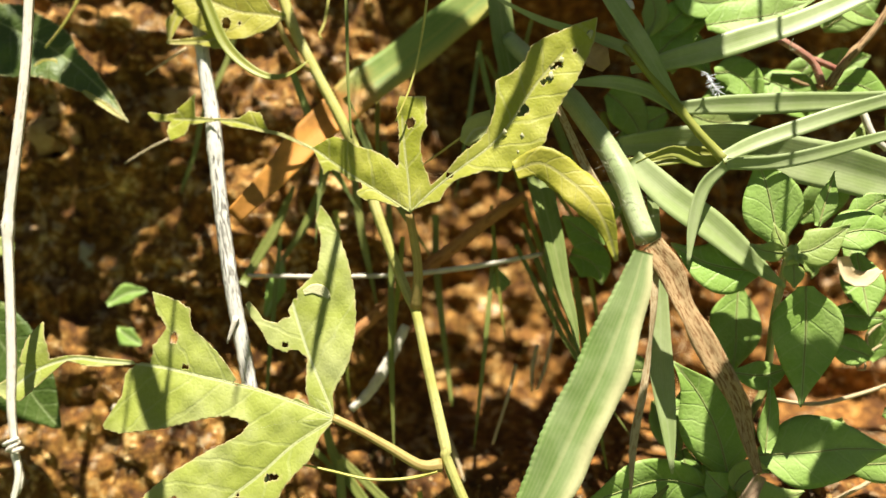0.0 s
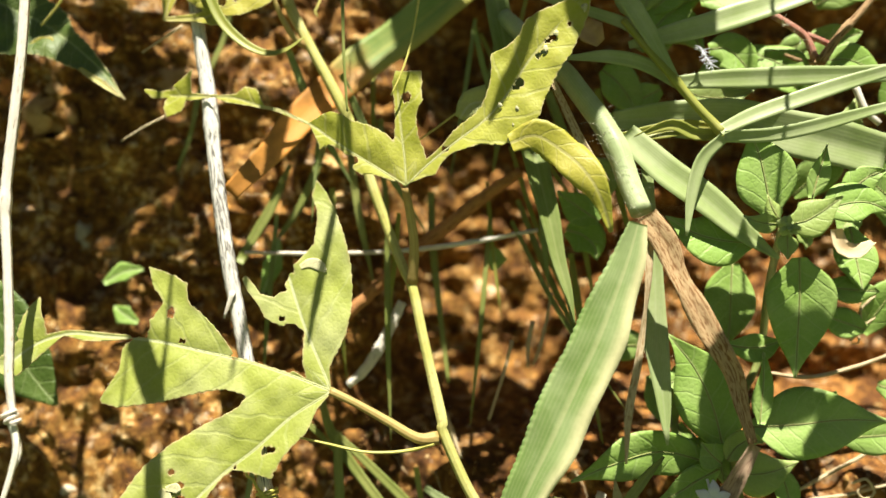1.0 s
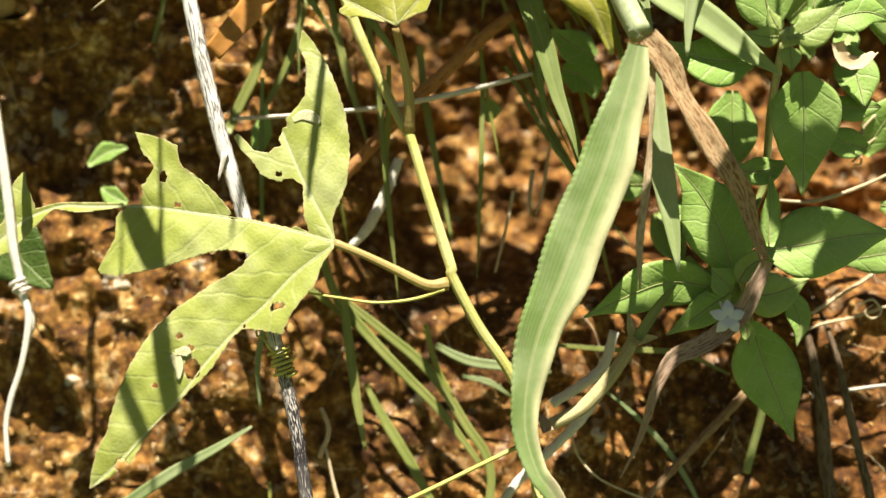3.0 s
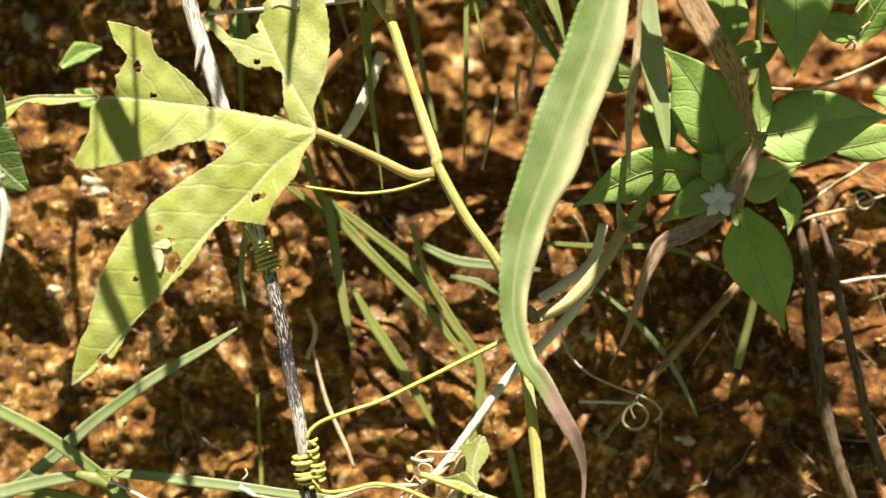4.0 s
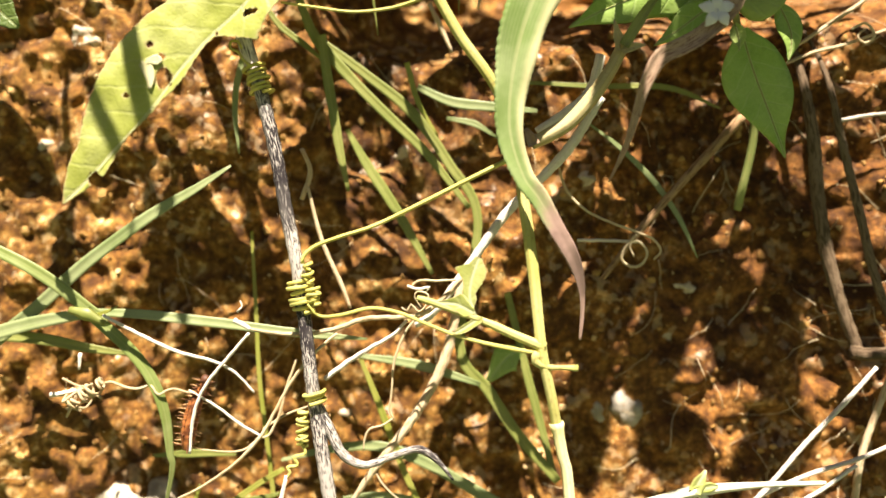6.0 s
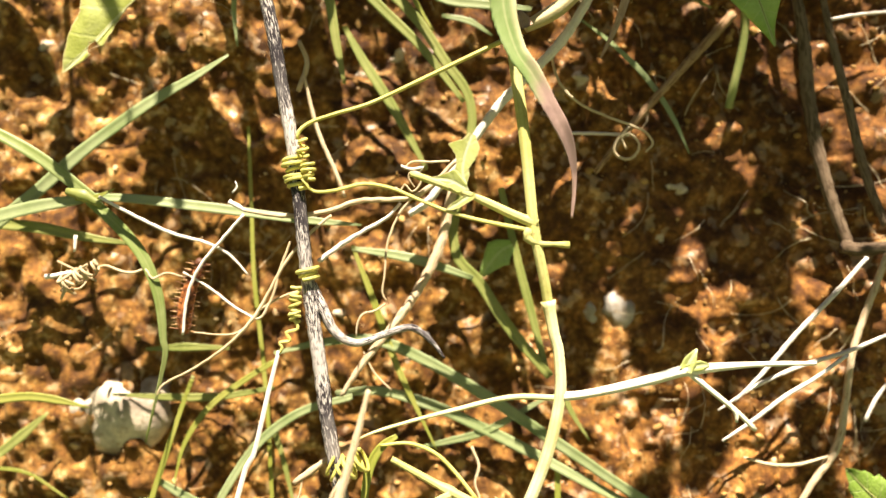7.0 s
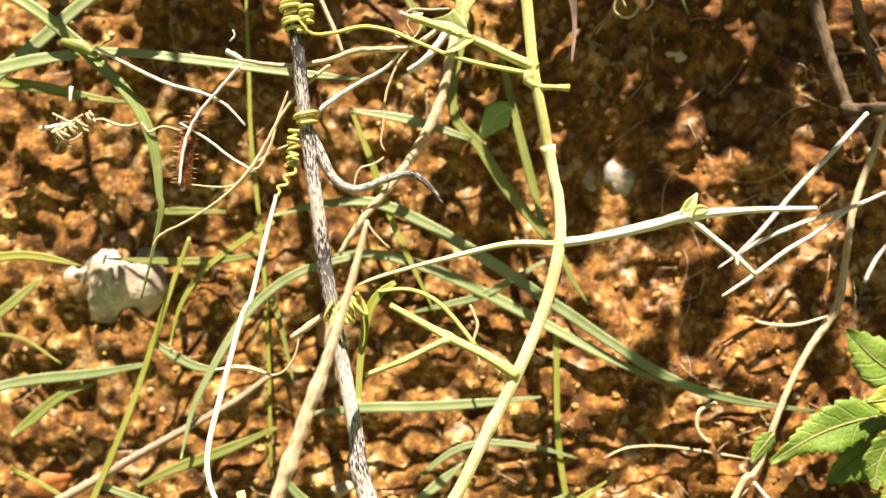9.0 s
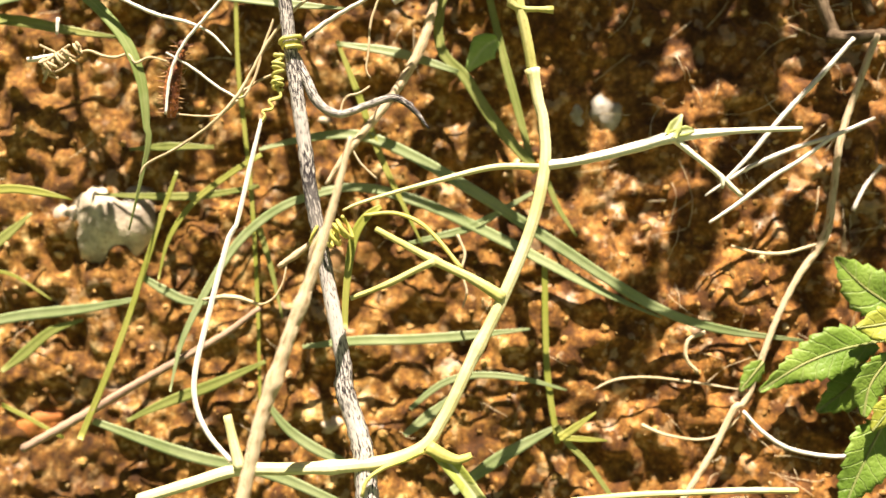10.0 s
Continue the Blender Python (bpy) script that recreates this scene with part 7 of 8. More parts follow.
blades("grass_tuft", (-0.0211, 0.0500, 0.0747), "long narrow green blades arching over the bank", (
    ([(-0.0505, 0.0420, 0.1002), (-0.0289, 0.0420, 0.1036), (-0.0021, 0.0420, 0.1035), (0.0238, 0.0420, 0.0907), (0.0519, 0.0420, 0.0716), (0.0799, 0.0420, 0.0504), (0.1077, 0.0420, 0.0291), (0.1331, 0.0420, 0.0116), (0.1615, 0.0420, 0.0003), (0.1980, 0.0420, -0.0072)], [0.00072, 0.00216, 0.00288, 0.00312, 0.00312, 0.00312, 0.00288, 0.00264, 0.00240, 0.00072], "b", (10, -10)),
    ([(-0.0227, 0.0440, 0.0786), (-0.0038, 0.0440, 0.0791), (0.0173, 0.0440, 0.0729), (0.0459, 0.0440, 0.0586), (0.0794, 0.0440, 0.0386), (0.1076, 0.0440, 0.0213), (0.1339, 0.0440, 0.0075)], [0.00168, 0.00264, 0.00288, 0.00312, 0.00288, 0.00216, 0.00036], "b", (0, 20)),
    ([(-0.0983, 0.0360, -0.0104), (-0.0901, 0.0360, 0.0147), (-0.0739, 0.0360, 0.0413), (-0.0583, 0.0360, 0.0601), (-0.0377, 0.0360, 0.0728), (-0.0136, 0.0360, 0.0784)], [0.00036, 0.00168, 0.00216, 0.00240, 0.00240, 0.00168], "b", (10, 0)),
    ([(-0.1010, 0.0380, 0.0422), (-0.0946, 0.0380, 0.0609), (-0.0816, 0.0380, 0.0773), (-0.0636, 0.0380, 0.0894), (-0.0485, 0.0380, 0.0972)], [0.00036, 0.00120, 0.00168, 0.00168, 0.00120], "y", (0, 0)),
    ([(-0.0101, 0.0420, 0.1476), (0.0110, 0.0420, 0.1428), (0.0268, 0.0420, 0.1380), (0.0462, 0.0420, 0.1298)], [0.00096, 0.00264, 0.00288, 0.00120], "b", (10, 0)),
    ([(-0.0366, 0.0440, 0.0054), (-0.0137, 0.0440, 0.0067), (0.0131, 0.0440, 0.0056), (0.0425, 0.0440, 0.0055), (0.0715, 0.0440, 0.0067)], [0.00096, 0.00264, 0.00288, 0.00264, 0.00048], "b", (10, 0)),
    ([(0.0145, 0.0440, 0.0506), (0.0294, 0.0440, 0.0529), (0.0484, 0.0440, 0.0571), (0.0774, 0.0440, 0.0708)], [0.00048, 0.00192, 0.00240, 0.00096], "b", (0, 0)),
    ([(-0.1136, 0.0460, 0.1054), (-0.0945, 0.0460, 0.1053), (-0.0729, 0.0460, 0.1034)], [0.00072, 0.00240, 0.00096], "l", (0, 0)),
    ([(-0.1307, 0.0450, 0.0848), (-0.1065, 0.0450, 0.0822), (-0.0795, 0.0450, 0.0806), (-0.0522, 0.0450, 0.0832)], [0.00048, 0.00192, 0.00240, 0.00096], "l", (0, 0)),
    ([(0.0124, 0.0440, -0.0270), (0.0278, 0.0440, -0.0166), (0.0440, 0.0440, -0.0133), (0.0653, 0.0440, -0.0162), (0.0867, 0.0440, -0.0233)], [0.00120, 0.00192, 0.00192, 0.00168, 0.00048], "b", (0, 0)),
    ([(0.0294, 0.0460, -0.0679), (0.0491, 0.0460, -0.0558), (0.0658, 0.0460, -0.0475), (0.0810, 0.0460, -0.0404)], [0.00240, 0.00360, 0.00336, 0.00072], "b", (0, 0))))
blades("grass_tuft", (0.0767, 0.0450, 0.0794), "yellow-green grass stems standing behind the vine", (
    ([(-0.0176, 0.0440, 0.2973), (0.0025, 0.0440, 0.2797), (0.0226, 0.0440, 0.2609), (0.0394, 0.0440, 0.2343), (0.0508, 0.0440, 0.2067), (0.0381, 0.0440, 0.1489), (0.0501, 0.0440, 0.1261), (0.0634, 0.0440, 0.1030), (0.0799, 0.0440, 0.0806)], [0.00168, 0.00264, 0.00288, 0.00264, 0.00240, 0.00264, 0.00312, 0.00312, 0.00240], "l", (0, 0)),
    ([(-0.0077, 0.0460, 0.2543), (0.0016, 0.0460, 0.2348), (0.0147, 0.0460, 0.2109), (0.0275, 0.0460, 0.1830)], [0.00120, 0.00288, 0.00288, 0.00096], "l", (20, 0)),
    ([(0.0624, 0.0460, 0.1719), (0.0663, 0.0460, 0.1474), (0.0713, 0.0460, 0.1202), (0.0784, 0.0460, 0.0834)], [0.00168, 0.00216, 0.00240, 0.00168], "l", (0, 0)),
    ([(-0.0100, 0.0420, 0.1489), (-0.0022, 0.0420, 0.1244), (0.0055, 0.0420, 0.0972), (0.0123, 0.0420, 0.0781), (0.0239, 0.0420, 0.0494)], [0.00096, 0.00180, 0.00192, 0.00156, 0.00036], "y", (0, 0)),
    ([(0.0808, 0.0460, 0.0361), (0.0790, 0.0460, 0.0067), (0.0786, 0.0460, -0.0202), (0.0809, 0.0460, -0.0485)], [0.00156, 0.00168, 0.00168, 0.00156], "y", (0, 0)),
    ([(0.0847, 0.0460, 0.0762), (0.0892, 0.0460, 0.0625), (0.0969, 0.0460, 0.0486)], [0.00144, 0.00144, 0.00048], "l", (0, 0)),
    ([(-0.0149, 0.0360, 0.2972), (-0.0130, 0.0360, 0.2710), (-0.0108, 0.0360, 0.2473), (-0.0080, 0.0360, 0.2246)], [0.00240, 0.00264, 0.00264, 0.00072], "l", (0, 0)),
    ([(0.0231, 0.0400, 0.2824), (0.0270, 0.0400, 0.2636), (0.0351, 0.0400, 0.2472)], [0.00144, 0.00144, 0.00048], "y", (0, 0))))
blades("grass_tuft", (0.0035, 0.0450, 0.2774), "shaded grass blades hanging behind the eaten leaf", (
    ([(-0.0249, 0.0400, 0.3161), (-0.0183, 0.0400, 0.2972), (-0.0039, 0.0400, 0.2777), (0.0132, 0.0400, 0.2579), (0.0304, 0.0400, 0.2381), (0.0472, 0.0400, 0.2130)], [0.00192, 0.00288, 0.00288, 0.00264, 0.00240, 0.00120], "l", (0, 0)),
    ([(-0.0418, 0.0440, 0.3153), (-0.0346, 0.0440, 0.3041), (-0.0245, 0.0440, 0.2954), (-0.0158, 0.0440, 0.2867)], [0.00120, 0.00168, 0.00168, 0.00072], "l", (0, 0)),
    ([(0.0272, 0.0460, 0.2717), (0.0428, 0.0460, 0.2633), (0.0613, 0.0460, 0.2598), (0.0825, 0.0460, 0.2562)], [0.00168, 0.00288, 0.00288, 0.00096], "b", (0, 0)),
    ([(0.0781, 0.0460, 0.2699), (0.1126, 0.0460, 0.2655), (0.1445, 0.0460, 0.2624), (0.1677, 0.0460, 0.2509)], [0.00096, 0.00144, 0.00168, 0.00048], "l", (0, 0)),
    ([(0.0396, 0.0460, 0.2560), (0.0527, 0.0460, 0.2524), (0.0630, 0.0460, 0.2449)], [0.00096, 0.00192, 0.00048], "b", (0, 0)),
    ([(-0.0520, 0.0360, 0.2888), (-0.0561, 0.0360, 0.2760), (-0.0577, 0.0360, 0.2630), (-0.0572, 0.0360, 0.2458)], [0.00168, 0.00168, 0.00144, 0.00048], "b", (0, 0)),
    ([(-0.0686, 0.0420, 0.3797), (-0.0607, 0.0420, 0.3955), (-0.0528, 0.0420, 0.4099), (-0.0450, 0.0420, 0.4302)], [0.00240, 0.00312, 0.00288, 0.00120], "l", (0, 0)),
    ([(-0.0502, 0.0460, 0.3932), (-0.0393, 0.0460, 0.4107), (-0.0315, 0.0460, 0.4311), (-0.0277, 0.0460, 0.4457)], [0.00144, 0.00240, 0.00240, 0.00096], "l", (0, 0)),
    ([(-0.1047, 0.0460, 0.4269), (-0.0984, 0.0460, 0.4476), (-0.0951, 0.0460, 0.4685), (-0.0832, 0.0460, 0.4986), (-0.0800, 0.0460, 0.5228)], [0.00096, 0.00144, 0.00168, 0.00168, 0.00120], "l", (0, 0)),
    ([(-0.0003, 0.0450, 0.4546), (0.0040, 0.0450, 0.4114), (0.0087, 0.0450, 0.3551)], [0.00192, 0.00168, 0.00072], "l", (0, 0)),
    ([(0.0266, 0.0460, 0.4177), (0.0289, 0.0460, 0.3836), (0.0376, 0.0460, 0.3227)], [0.00192, 0.00216, 0.00096], "l", (0, 0))))
hang = thing("hanging_grass", (0.02, 0.06, 0.5), "dim narrow grass blades hanging close against the bank", "grass", "grass tufts")
rng = random.Random(52)
for i in range(26):
    x, z = rng.uniform(-0.06, 0.1), rng.uniform(0.38, 0.52)
    if i > 21:
        x, z = rng.uniform(0.04, 0.12), rng.uniform(0.4, 0.5)
    L, lean = rng.uniform(0.04, 0.11), rng.uniform(-0.25, 0.6)
    y0, y1 = rng.uniform(0.022, 0.045), rng.uniform(0.03, 0.046)
    pts = [(x, y0, z), (x + lean * L * 0.45, (y0 + y1) / 2 - 0.003, z - L * 0.5), (x + lean * L * 1.05, y1, z - L)]
    w = rng.uniform(0.001, 0.0022)
    part("blade", ribbon(pts, [w * 0.7, w, w * 0.8, w * 0.1], roll=(rng.uniform(-30, 30), 0), fold=0.2, across=4, step=0.005, seed=i), rng.choice((GRASS_LOW, GRASS, GRASS, GRASS_YELLOW)), hang)
blades("grass_tuft", (-0.1235, 0.0500, 0.0127), "thin green grass stems and blades over pale soil", (
    ([(-0.1428, 0.0380, -0.0302), (-0.1306, 0.0380, -0.0058), (-0.1184, 0.0380, 0.0200), (-0.1090, 0.0380, 0.0432), (-0.0964, 0.0380, 0.0743), (-0.0886, 0.0380, 0.0923)], [0.00168, 0.00168, 0.00156, 0.00156, 0.00132, 0.00096], "y", (0, 0)),
    ([(-0.1091, 0.0400, 0.0436), (-0.0994, 0.0400, 0.0371), (-0.0890, 0.0400, 0.0312), (-0.0758, 0.0400, 0.0288)], [0.00168, 0.00264, 0.00240, 0.00048], "b", (0, 0)),
    ([(-0.1909, 0.0440, 0.0265), (-0.1689, 0.0440, 0.0295), (-0.1418, 0.0440, 0.0305), (-0.1159, 0.0440, 0.0333)], [0.00264, 0.00312, 0.00288, 0.00120], "b", (0, 0)),
    ([(-0.0569, 0.0460, 0.2095), (-0.0578, 0.0460, 0.1717), (-0.0587, 0.0460, 0.1366), (-0.0566, 0.0460, 0.0824), (-0.0570, 0.0460, 0.0311), (-0.0592, 0.0460, -0.0255)], [0.00072, 0.00108, 0.00120, 0.00120, 0.00108, 0.00072], "y", (0, 0)),
    ([(-0.1825, 0.0460, 0.0034), (-0.1711, 0.0460, 0.0109), (-0.1569, 0.0460, 0.0209), (-0.1416, 0.0460, 0.0254)], [0.00120, 0.00312, 0.00264, 0.00072], "l", (0, 0)),
    ([(-0.1379, 0.0420, -0.0226), (-0.1129, 0.0420, -0.0336), (-0.0867, 0.0420, -0.0439), (-0.0576, 0.0420, -0.0519), (-0.0239, 0.0420, -0.0687)], [0.00168, 0.00312, 0.00336, 0.00336, 0.00240], "b", (0, 0)),
    ([(-0.1226, 0.0440, -0.0240), (-0.1017, 0.0440, -0.0160), (-0.0796, 0.0440, -0.0094), (-0.0546, 0.0440, -0.0003)], [0.00072, 0.00312, 0.00312, 0.00096], "l", (0, 0)),
    ([(-0.0559, 0.0440, -0.0190), (-0.0460, 0.0440, -0.0331), (-0.0307, 0.0440, -0.0448), (-0.0125, 0.0440, -0.0540)], [0.00096, 0.00288, 0.00312, 0.00120], "b", (0, 0)),
    ([(-0.1791, 0.0300, 0.0880), (-0.1633, 0.0300, 0.0886), (-0.1504, 0.0300, 0.0862), (-0.1355, 0.0300, 0.0816)], [0.00264, 0.00240, 0.00216, 0.00024], "y", (0, 0)),
    ([(-0.0535, 0.0450, 0.0633), (-0.0493, 0.0450, 0.0442), (-0.0454, 0.0450, 0.0197)], [0.00168, 0.00144, 0.00048], "l", (0, 0)),
    ([(-0.1898, 0.0450, 0.0528), (-0.1737, 0.0450, 0.0491), (-0.1555, 0.0450, 0.0358)], [0.00096, 0.00096, 0.00048], "y", (0, 0)),
    ([(-0.1829, 0.0450, -0.0125), (-0.1724, 0.0450, -0.0185), (-0.1541, 0.0450, -0.0304)], [0.00120, 0.00120, 0.00096], "y", (0, 0)),
    ([(-0.1895, 0.0450, 0.0582), (-0.1753, 0.0450, 0.0681), (-0.1624, 0.0450, 0.0781)], [0.00240, 0.00288, 0.00072], "l", (0, 0))))
blades("grass_tuft", (0.0825, 0.0500, -0.0454), "small yellow-green grass joint on the bank", (
    ([(0.0808, 0.0440, -0.0400), (0.0868, 0.0440, -0.0497), (0.0941, 0.0440, -0.0582), (0.1060, 0.0440, -0.0776)], [0.00192, 0.00168, 0.00144, 0.00120], "l", (0, 0)),
    ([(0.0815, 0.0420, -0.0449), (0.0898, 0.0420, -0.0402), (0.0995, 0.0420, -0.0342)], [0.00216, 0.00192, 0.00036], "y", (0, 0)),
    ([(0.0815, 0.0420, -0.0449), (0.0946, 0.0420, -0.0466), (0.1038, 0.0420, -0.0477)], [0.00168, 0.00144, 0.00036], "y", (0, 0)),
    ([(0.0087, 0.0440, -0.0393), (0.0213, 0.0440, -0.0308), (0.0326, 0.0440, -0.0222)], [0.00168, 0.00312, 0.00048], "b", (0, 0)),
    ([(0.1054, 0.0420, 0.2481), (0.1191, 0.0420, 0.2359), (0.1338, 0.0420, 0.2189), (0.1445, 0.0420, 0.2009), (0.1517, 0.0420, 0.1819)], [0.00048, 0.00120, 0.00156, 0.00144, 0.00024], "b", (0, 0))))

# ---- dry tendrils, twigs and roots over the bank ----
dry = thing("dry_tendril", (0.0409, 0.0200, 0.1816), "tangle of thin dry brown tendrils and twigs", "tendrils")
for pts, w, m in (
        ([(-0.0530, 0.0120, 0.1672), (-0.0420, 0.0120, 0.1645), (-0.0297, 0.0120, 0.1631), (-0.0147, 0.0120, 0.1645), (-0.0021, 0.0120, 0.1678), (0.0128, 0.0120, 0.1675), (0.0227, 0.0120, 0.1682), (0.0317, 0.0120, 0.1735), (0.0415, 0.0120, 0.1826)], [0.00084, 0.00120, 0.00144, 0.00144, 0.00156, 0.00144, 0.00156, 0.00168, 0.00120], STRAW_STALK),
        ([(-0.0589, 0.0120, 0.1714), (-0.0542, 0.0120, 0.1683), (-0.0518, 0.0120, 0.1667)], [0.00168, 0.00144, 0.00096], WHITE_STRING),
        ([(-0.0568, 0.0100, 0.1750), (-0.0544, 0.0100, 0.1773), (-0.0552, 0.0100, 0.1798)], [0.00060, 0.00048, 0.00036], WHITE_STRING),
        ([(-0.0529, 0.0120, 0.1653), (-0.0626, 0.0120, 0.1555), (-0.0721, 0.0120, 0.1458), (-0.0779, 0.0120, 0.1367), (-0.0811, 0.0120, 0.1270), (-0.0832, 0.0120, 0.1141)], [0.00084, 0.00096, 0.00096, 0.00096, 0.00096, 0.00072], WHITE_STRING),
        ([(-0.1173, 0.0140, 0.1773), (-0.1000, 0.0140, 0.1668), (-0.0855, 0.0140, 0.1590), (-0.0709, 0.0140, 0.1540), (-0.0613, 0.0140, 0.1483), (-0.0532, 0.0140, 0.1387)], [0.00096, 0.00108, 0.00108, 0.00096, 0.00084, 0.00060], WHITE_STRING),
        ([(-0.0144, 0.0120, 0.1625), (-0.0254, 0.0120, 0.1541), (-0.0362, 0.0120, 0.1425), (-0.0447, 0.0120, 0.1294), (-0.0517, 0.0120, 0.1194), (-0.0638, 0.0120, 0.1083), (-0.0796, 0.0120, 0.0989), (-0.0926, 0.0120, 0.0932), (-0.0968, 0.0120, 0.0880)], [0.00084, 0.00096, 0.00096, 0.00096, 0.00108, 0.00084, 0.00072, 0.00072, 0.00036], TENDRIL_DRY),
        ([(-0.0330, 0.0120, 0.1522), (-0.0390, 0.0120, 0.1389), (-0.0422, 0.0120, 0.1292), (-0.0480, 0.0120, 0.1197), (-0.0517, 0.0120, 0.1194)], [0.00072, 0.00084, 0.00084, 0.00072, 0.00060], TENDRIL_DRY),
        ([(-0.0819, 0.0140, 0.1417), (-0.0700, 0.0140, 0.1334), (-0.0606, 0.0140, 0.1252), (-0.0515, 0.0140, 0.1191)], [0.00060, 0.00084, 0.00084, 0.00072], WHITE_STRING),
        ([(-0.0796, 0.0160, 0.1146), (-0.0671, 0.0160, 0.1127), (-0.0595, 0.0160, 0.1135), (-0.0520, 0.0160, 0.1192)], [0.00048, 0.00060, 0.00072, 0.00072], TENDRIL_DRY),
        ([(-0.0513, 0.0160, 0.1217), (-0.0408, 0.0160, 0.1273), (-0.0279, 0.0160, 0.1312)], [0.00072, 0.00072, 0.00060], TENDRIL_DRY),
        ([(-0.1220, 0.0200, 0.1464), (-0.1181, 0.0200, 0.1466), (-0.1132, 0.0200, 0.1442), (-0.1069, 0.0200, 0.1428), (-0.1011, 0.0200, 0.1439), (-0.0981, 0.0200, 0.1396), (-0.0916, 0.0200, 0.1417), (-0.0828, 0.0200, 0.1390)], [0.00072, 0.00084, 0.00084, 0.00084, 0.00072, 0.00072, 0.00072, 0.00060], TENDRIL_DRY),
        ([(-0.1446, 0.0160, 0.1434), (-0.1382, 0.0160, 0.1439), (-0.1330, 0.0160, 0.1448)], [0.00156, 0.00144, 0.00108], WHITE_STRING),
        ([(-0.1296, 0.0160, 0.1612), (-0.1302, 0.0160, 0.1575), (-0.1308, 0.0160, 0.1538)], [0.00120, 0.00108, 0.00072], WHITE_STRING),
        ([(-0.0217, 0.0140, 0.1425), (-0.0112, 0.0140, 0.1492), (-0.0008, 0.0140, 0.1547), (0.0095, 0.0140, 0.1597), (0.0162, 0.0140, 0.1659)], [0.00144, 0.00144, 0.00120, 0.00108, 0.00084], PALE_STALK),
        ([(0.0214, 0.0120, 0.1678), (0.0147, 0.0120, 0.1599), (0.0093, 0.0120, 0.1479), (0.0074, 0.0120, 0.1357), (0.0058, 0.0120, 0.1271), (0.0075, 0.0120, 0.1233)], [0.00072, 0.00072, 0.00072, 0.00060, 0.00060, 0.00048], TENDRIL_DRY),
        ([(0.0062, 0.0200, 0.1216), (0.0009, 0.0200, 0.1187), (-0.0042, 0.0200, 0.1178), (-0.0071, 0.0200, 0.1134), (-0.0080, 0.0200, 0.1079)], [0.00060, 0.00060, 0.00060, 0.00060, 0.00036], TENDRIL_DRY),
        ([(0.0189, 0.0080, 0.1798), (0.0227, 0.0080, 0.1829), (0.0312, 0.0080, 0.1823), (0.0390, 0.0080, 0.1822)], [0.00048, 0.00072, 0.00072, 0.00060], TENDRIL_DRY),
        ([(0.0148, 0.0060, 0.1723), (0.0171, 0.0060, 0.1707), (0.0190, 0.0060, 0.1732), (0.0219, 0.0060, 0.1699), (0.0252, 0.0060, 0.1721), (0.0265, 0.0060, 0.1768), (0.0225, 0.0060, 0.1786), (0.0207, 0.0060, 0.1763), (0.0232, 0.0060, 0.1717)], [0.00048, 0.00060, 0.00060, 0.00060, 0.00060, 0.00060, 0.00060, 0.00048, 0.00036], TENDRIL_DRY),
        ([(0.0179, 0.0060, 0.1813), (0.0226, 0.0060, 0.1795), (0.0275, 0.0060, 0.1801), (0.0257, 0.0060, 0.1783)], [0.00084, 0.00096, 0.00084, 0.00036], WHITE_STRING),
        ([(0.0883, 0.0340, 0.2330), (0.0917, 0.0340, 0.2184), (0.1001, 0.0340, 0.2080), (0.1126, 0.0340, 0.2008), (0.1227, 0.0340, 0.1964), (0.1301, 0.0340, 0.1922), (0.1329, 0.0340, 0.1868), (0.1295, 0.0340, 0.1832)], [0.00072, 0.00084, 0.00072, 0.00072, 0.00072, 0.00072, 0.00072, 0.00060], TENDRIL_DRY),
        ([(0.1226, 0.0340, 0.1954), (0.1165, 0.0340, 0.1893), (0.1151, 0.0340, 0.1842), (0.1190, 0.0340, 0.1806), (0.1243, 0.0340, 0.1817), (0.1267, 0.0340, 0.1873), (0.1224, 0.0340, 0.1923), (0.1191, 0.0340, 0.1904), (0.1206, 0.0340, 0.1851)], [0.00072, 0.00084, 0.00084, 0.00084, 0.00084, 0.00072, 0.00072, 0.00060, 0.00048], TENDRIL_DRY),
        ([(0.0956, 0.0360, 0.1944), (0.1072, 0.0360, 0.1935), (0.1228, 0.0360, 0.1918)], [0.00096, 0.00096, 0.00084], PALE_STALK),
        ([(-0.0751, 0.0200, 0.0319), (-0.0649, 0.0200, 0.0325), (-0.0574, 0.0200, 0.0311), (-0.0488, 0.0200, 0.0280), (-0.0423, 0.0200, 0.0312), (-0.0380, 0.0200, 0.0385), (-0.0363, 0.0200, 0.0459)], [0.00060, 0.00156, 0.00144, 0.00072, 0.00060, 0.00060, 0.00048], TENDRIL_DRY),
        ([(0.0404, 0.0300, 0.0531), (0.0432, 0.0300, 0.0439), (0.0409, 0.0300, 0.0363), (0.0429, 0.0300, 0.0272), (0.0404, 0.0300, 0.0196)], [0.00096, 0.00096, 0.00072, 0.00072, 0.00048], TENDRIL_DRY),
        ([(-0.0064, 0.0300, 0.0995), (-0.0018, 0.0300, 0.0894), (0.0055, 0.0300, 0.0811)], [0.00048, 0.00060, 0.00048], TENDRIL_DRY)):
    part("strand", tube(pts, [0.78 * q for q in w], 6, 0.0015, wobble=0.1, seed=len(BASE)), m, dry)
rng = random.Random(12)
part("strand", coil((-0.1355, 0.0160, 0.1392), (-0.1201, 0.0160, 0.1477), 0.00264, 0.00072, 7.3, seed=21), TENDRIL_DRY, dry)
part("strand", tube([(-0.1326, 0.0160, 0.1438), (-0.1356, 0.0160, 0.1382), (-0.1383, 0.0160, 0.1328)], [0.00096, 0.00108, 0.00048], 6), TENDRIL_DRY, dry)
